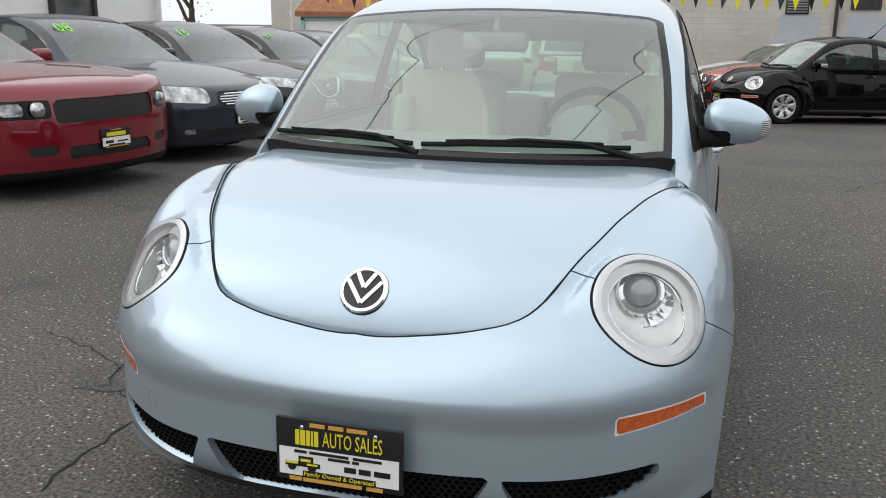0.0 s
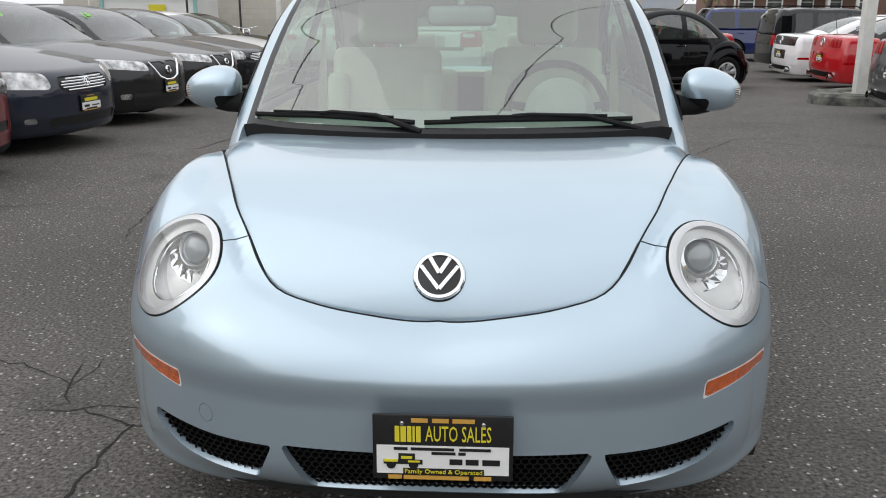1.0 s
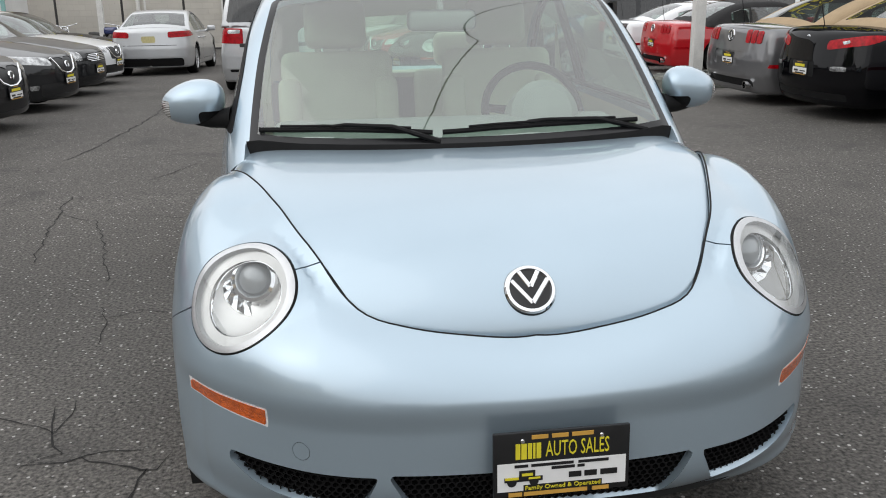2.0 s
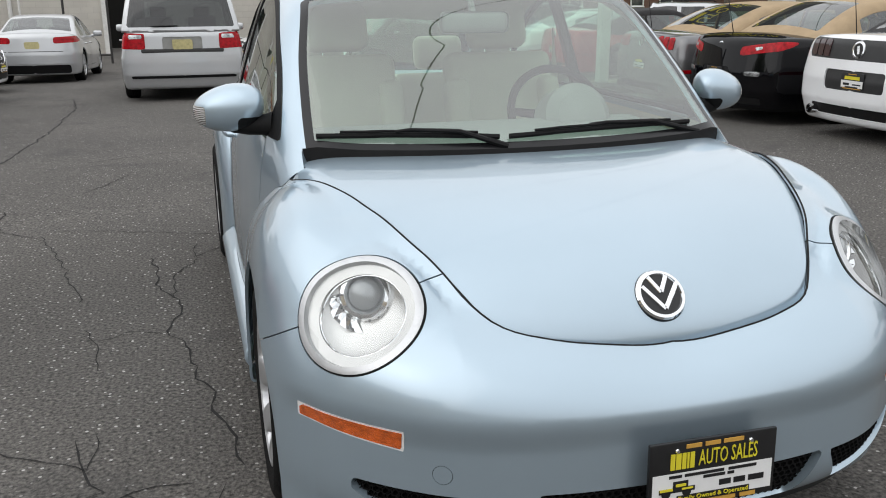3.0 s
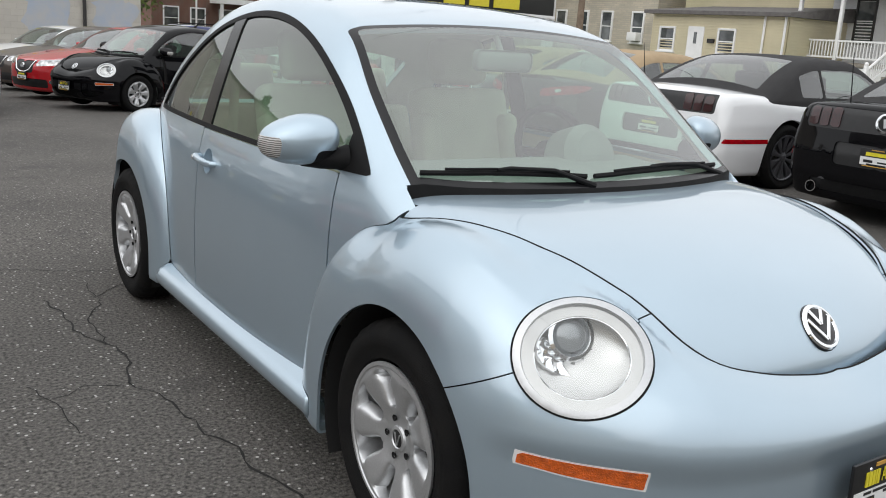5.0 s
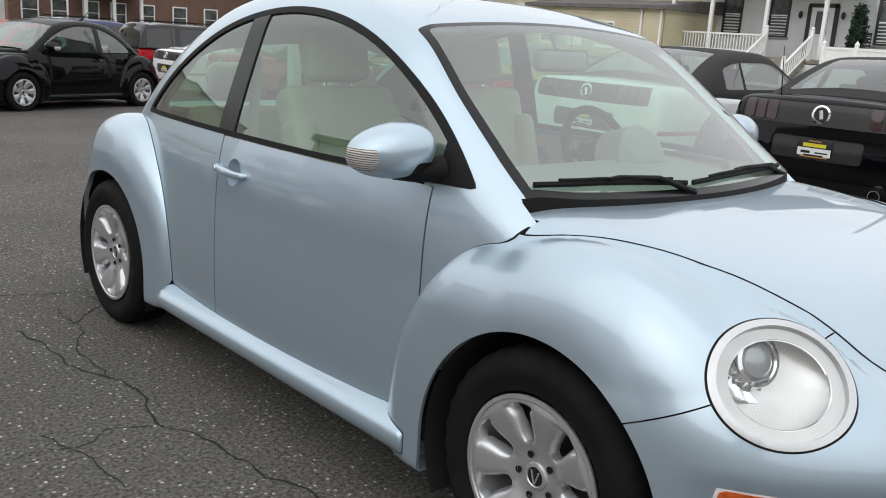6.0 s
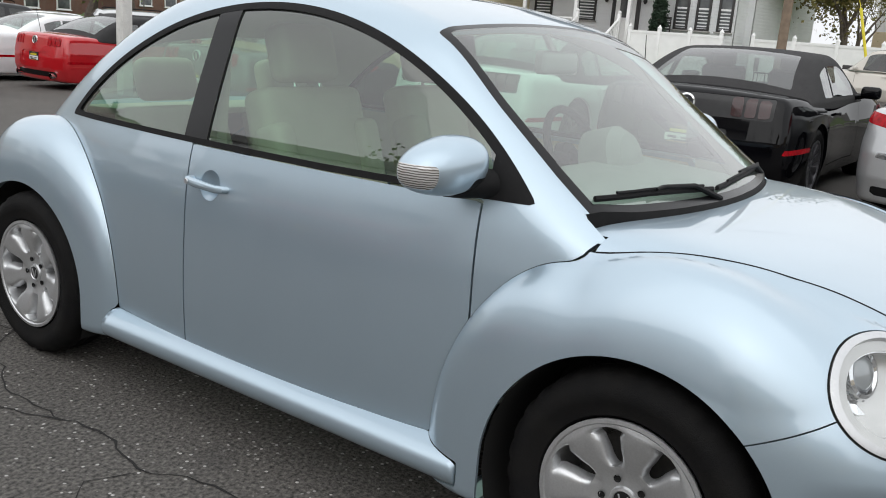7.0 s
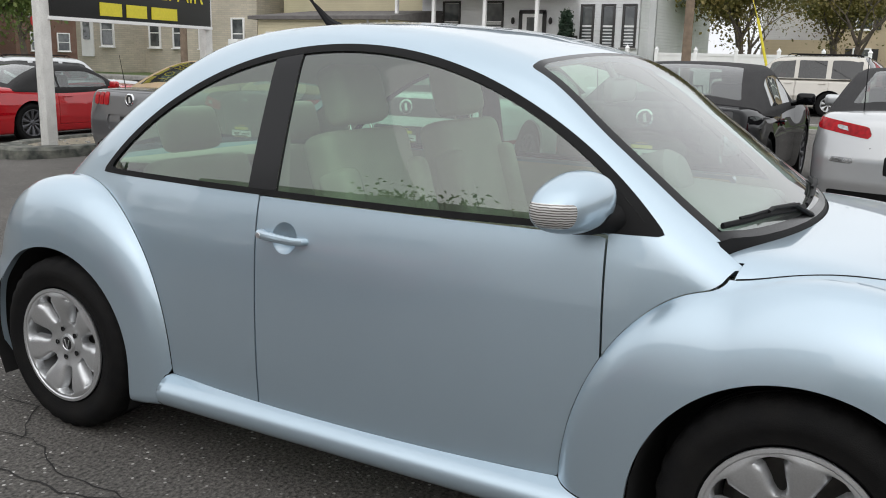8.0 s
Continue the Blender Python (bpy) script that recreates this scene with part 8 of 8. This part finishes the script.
pr = block("porch_roof", (4.6, 2.0, 0.35), (23.6, 65.0, gb + 3.1), WHITET, BB)
for x in (21.6, 23.6, 25.6):
    block("porch_post", (0.2, 0.2, 3.0), (x, 64.2, gb + 1.5), WHITET, pr)
B2 = empty("brick_building", pose(0, 0, 0), "long brown brick building behind the lot", "building")
block("wall", (30, 10, 7.0), (60.0, 74.0, 3.0), BRICK, B2)
for x in np.arange(47, 74, 2.6):
    for z in (1.8, 4.6):
        window_at(B2, Matrix.Translation((float(x), 68.98, z)), 1.1, 1.4, WHITET)
# a stop sign on its post far down the street
SS = empty("road_sign", pose(0, 0, 0), "red octagonal road sign on a steel post", "sign")
bm = bmesh.new()
tube(bm, (26.0, 40.0, -0.2), (26.0, 40.0, 2.9), 0.03)
part("post", bm, STEEL, SS)
bm = bmesh.new()
bmesh.ops.create_cone(bm, cap_ends=True, segments=8, radius1=0.38, radius2=0.38, depth=0.02, matrix=Matrix.Translation((25.96, 39.95, 2.6)) @ Matrix.Rotation(radians(-55), 4, "Z") @ Matrix.Rotation(radians(90), 4, "X") @ Matrix.Rotation(radians(22.5), 4, "Z"))
part("plate", bm, material("sign_red", (0.5, 0.02, 0.02), 0.4), SS)

# -- across the lot, behind the camera: a low building and two added walls
OB = empty("low_building", pose(0, 0, 0), "low tan building across the lot", "building")
block("wall", (7, 12, 3.2), (-16.5, -7.0, 1.6), TANB, OB)
gable("roof", -20, -13, -13, -1, 3.2, 4.6, SHINGLE, OB, "y")
for y in (-11, -8, -5, -2.5):
    window_at(OB, Matrix.Translation((-12.98, y, 1.7)) @ Matrix.Rotation(radians(90), 4, "Z"), 1.1, 1.2, WHITET)
# both walls are invented: they hide the low sky from the car's reflections
bm = bmesh.new()
box(bm, (0.3, 44, 4.4), (-21.5, -14.0, 2.2))
tagged(part("wall_west", bm, TANB), "long plain tan wall, added out of view to block low sky in reflections", "wall", kind="structure")
bm = bmesh.new()
box(bm, (62, 0.3, 2.6), (9.0, -24.0, 1.3))
tagged(part("wall_south", bm, TANB), "long plain tan wall behind the camera, added to block low sky in reflections", "wall", kind="structure")
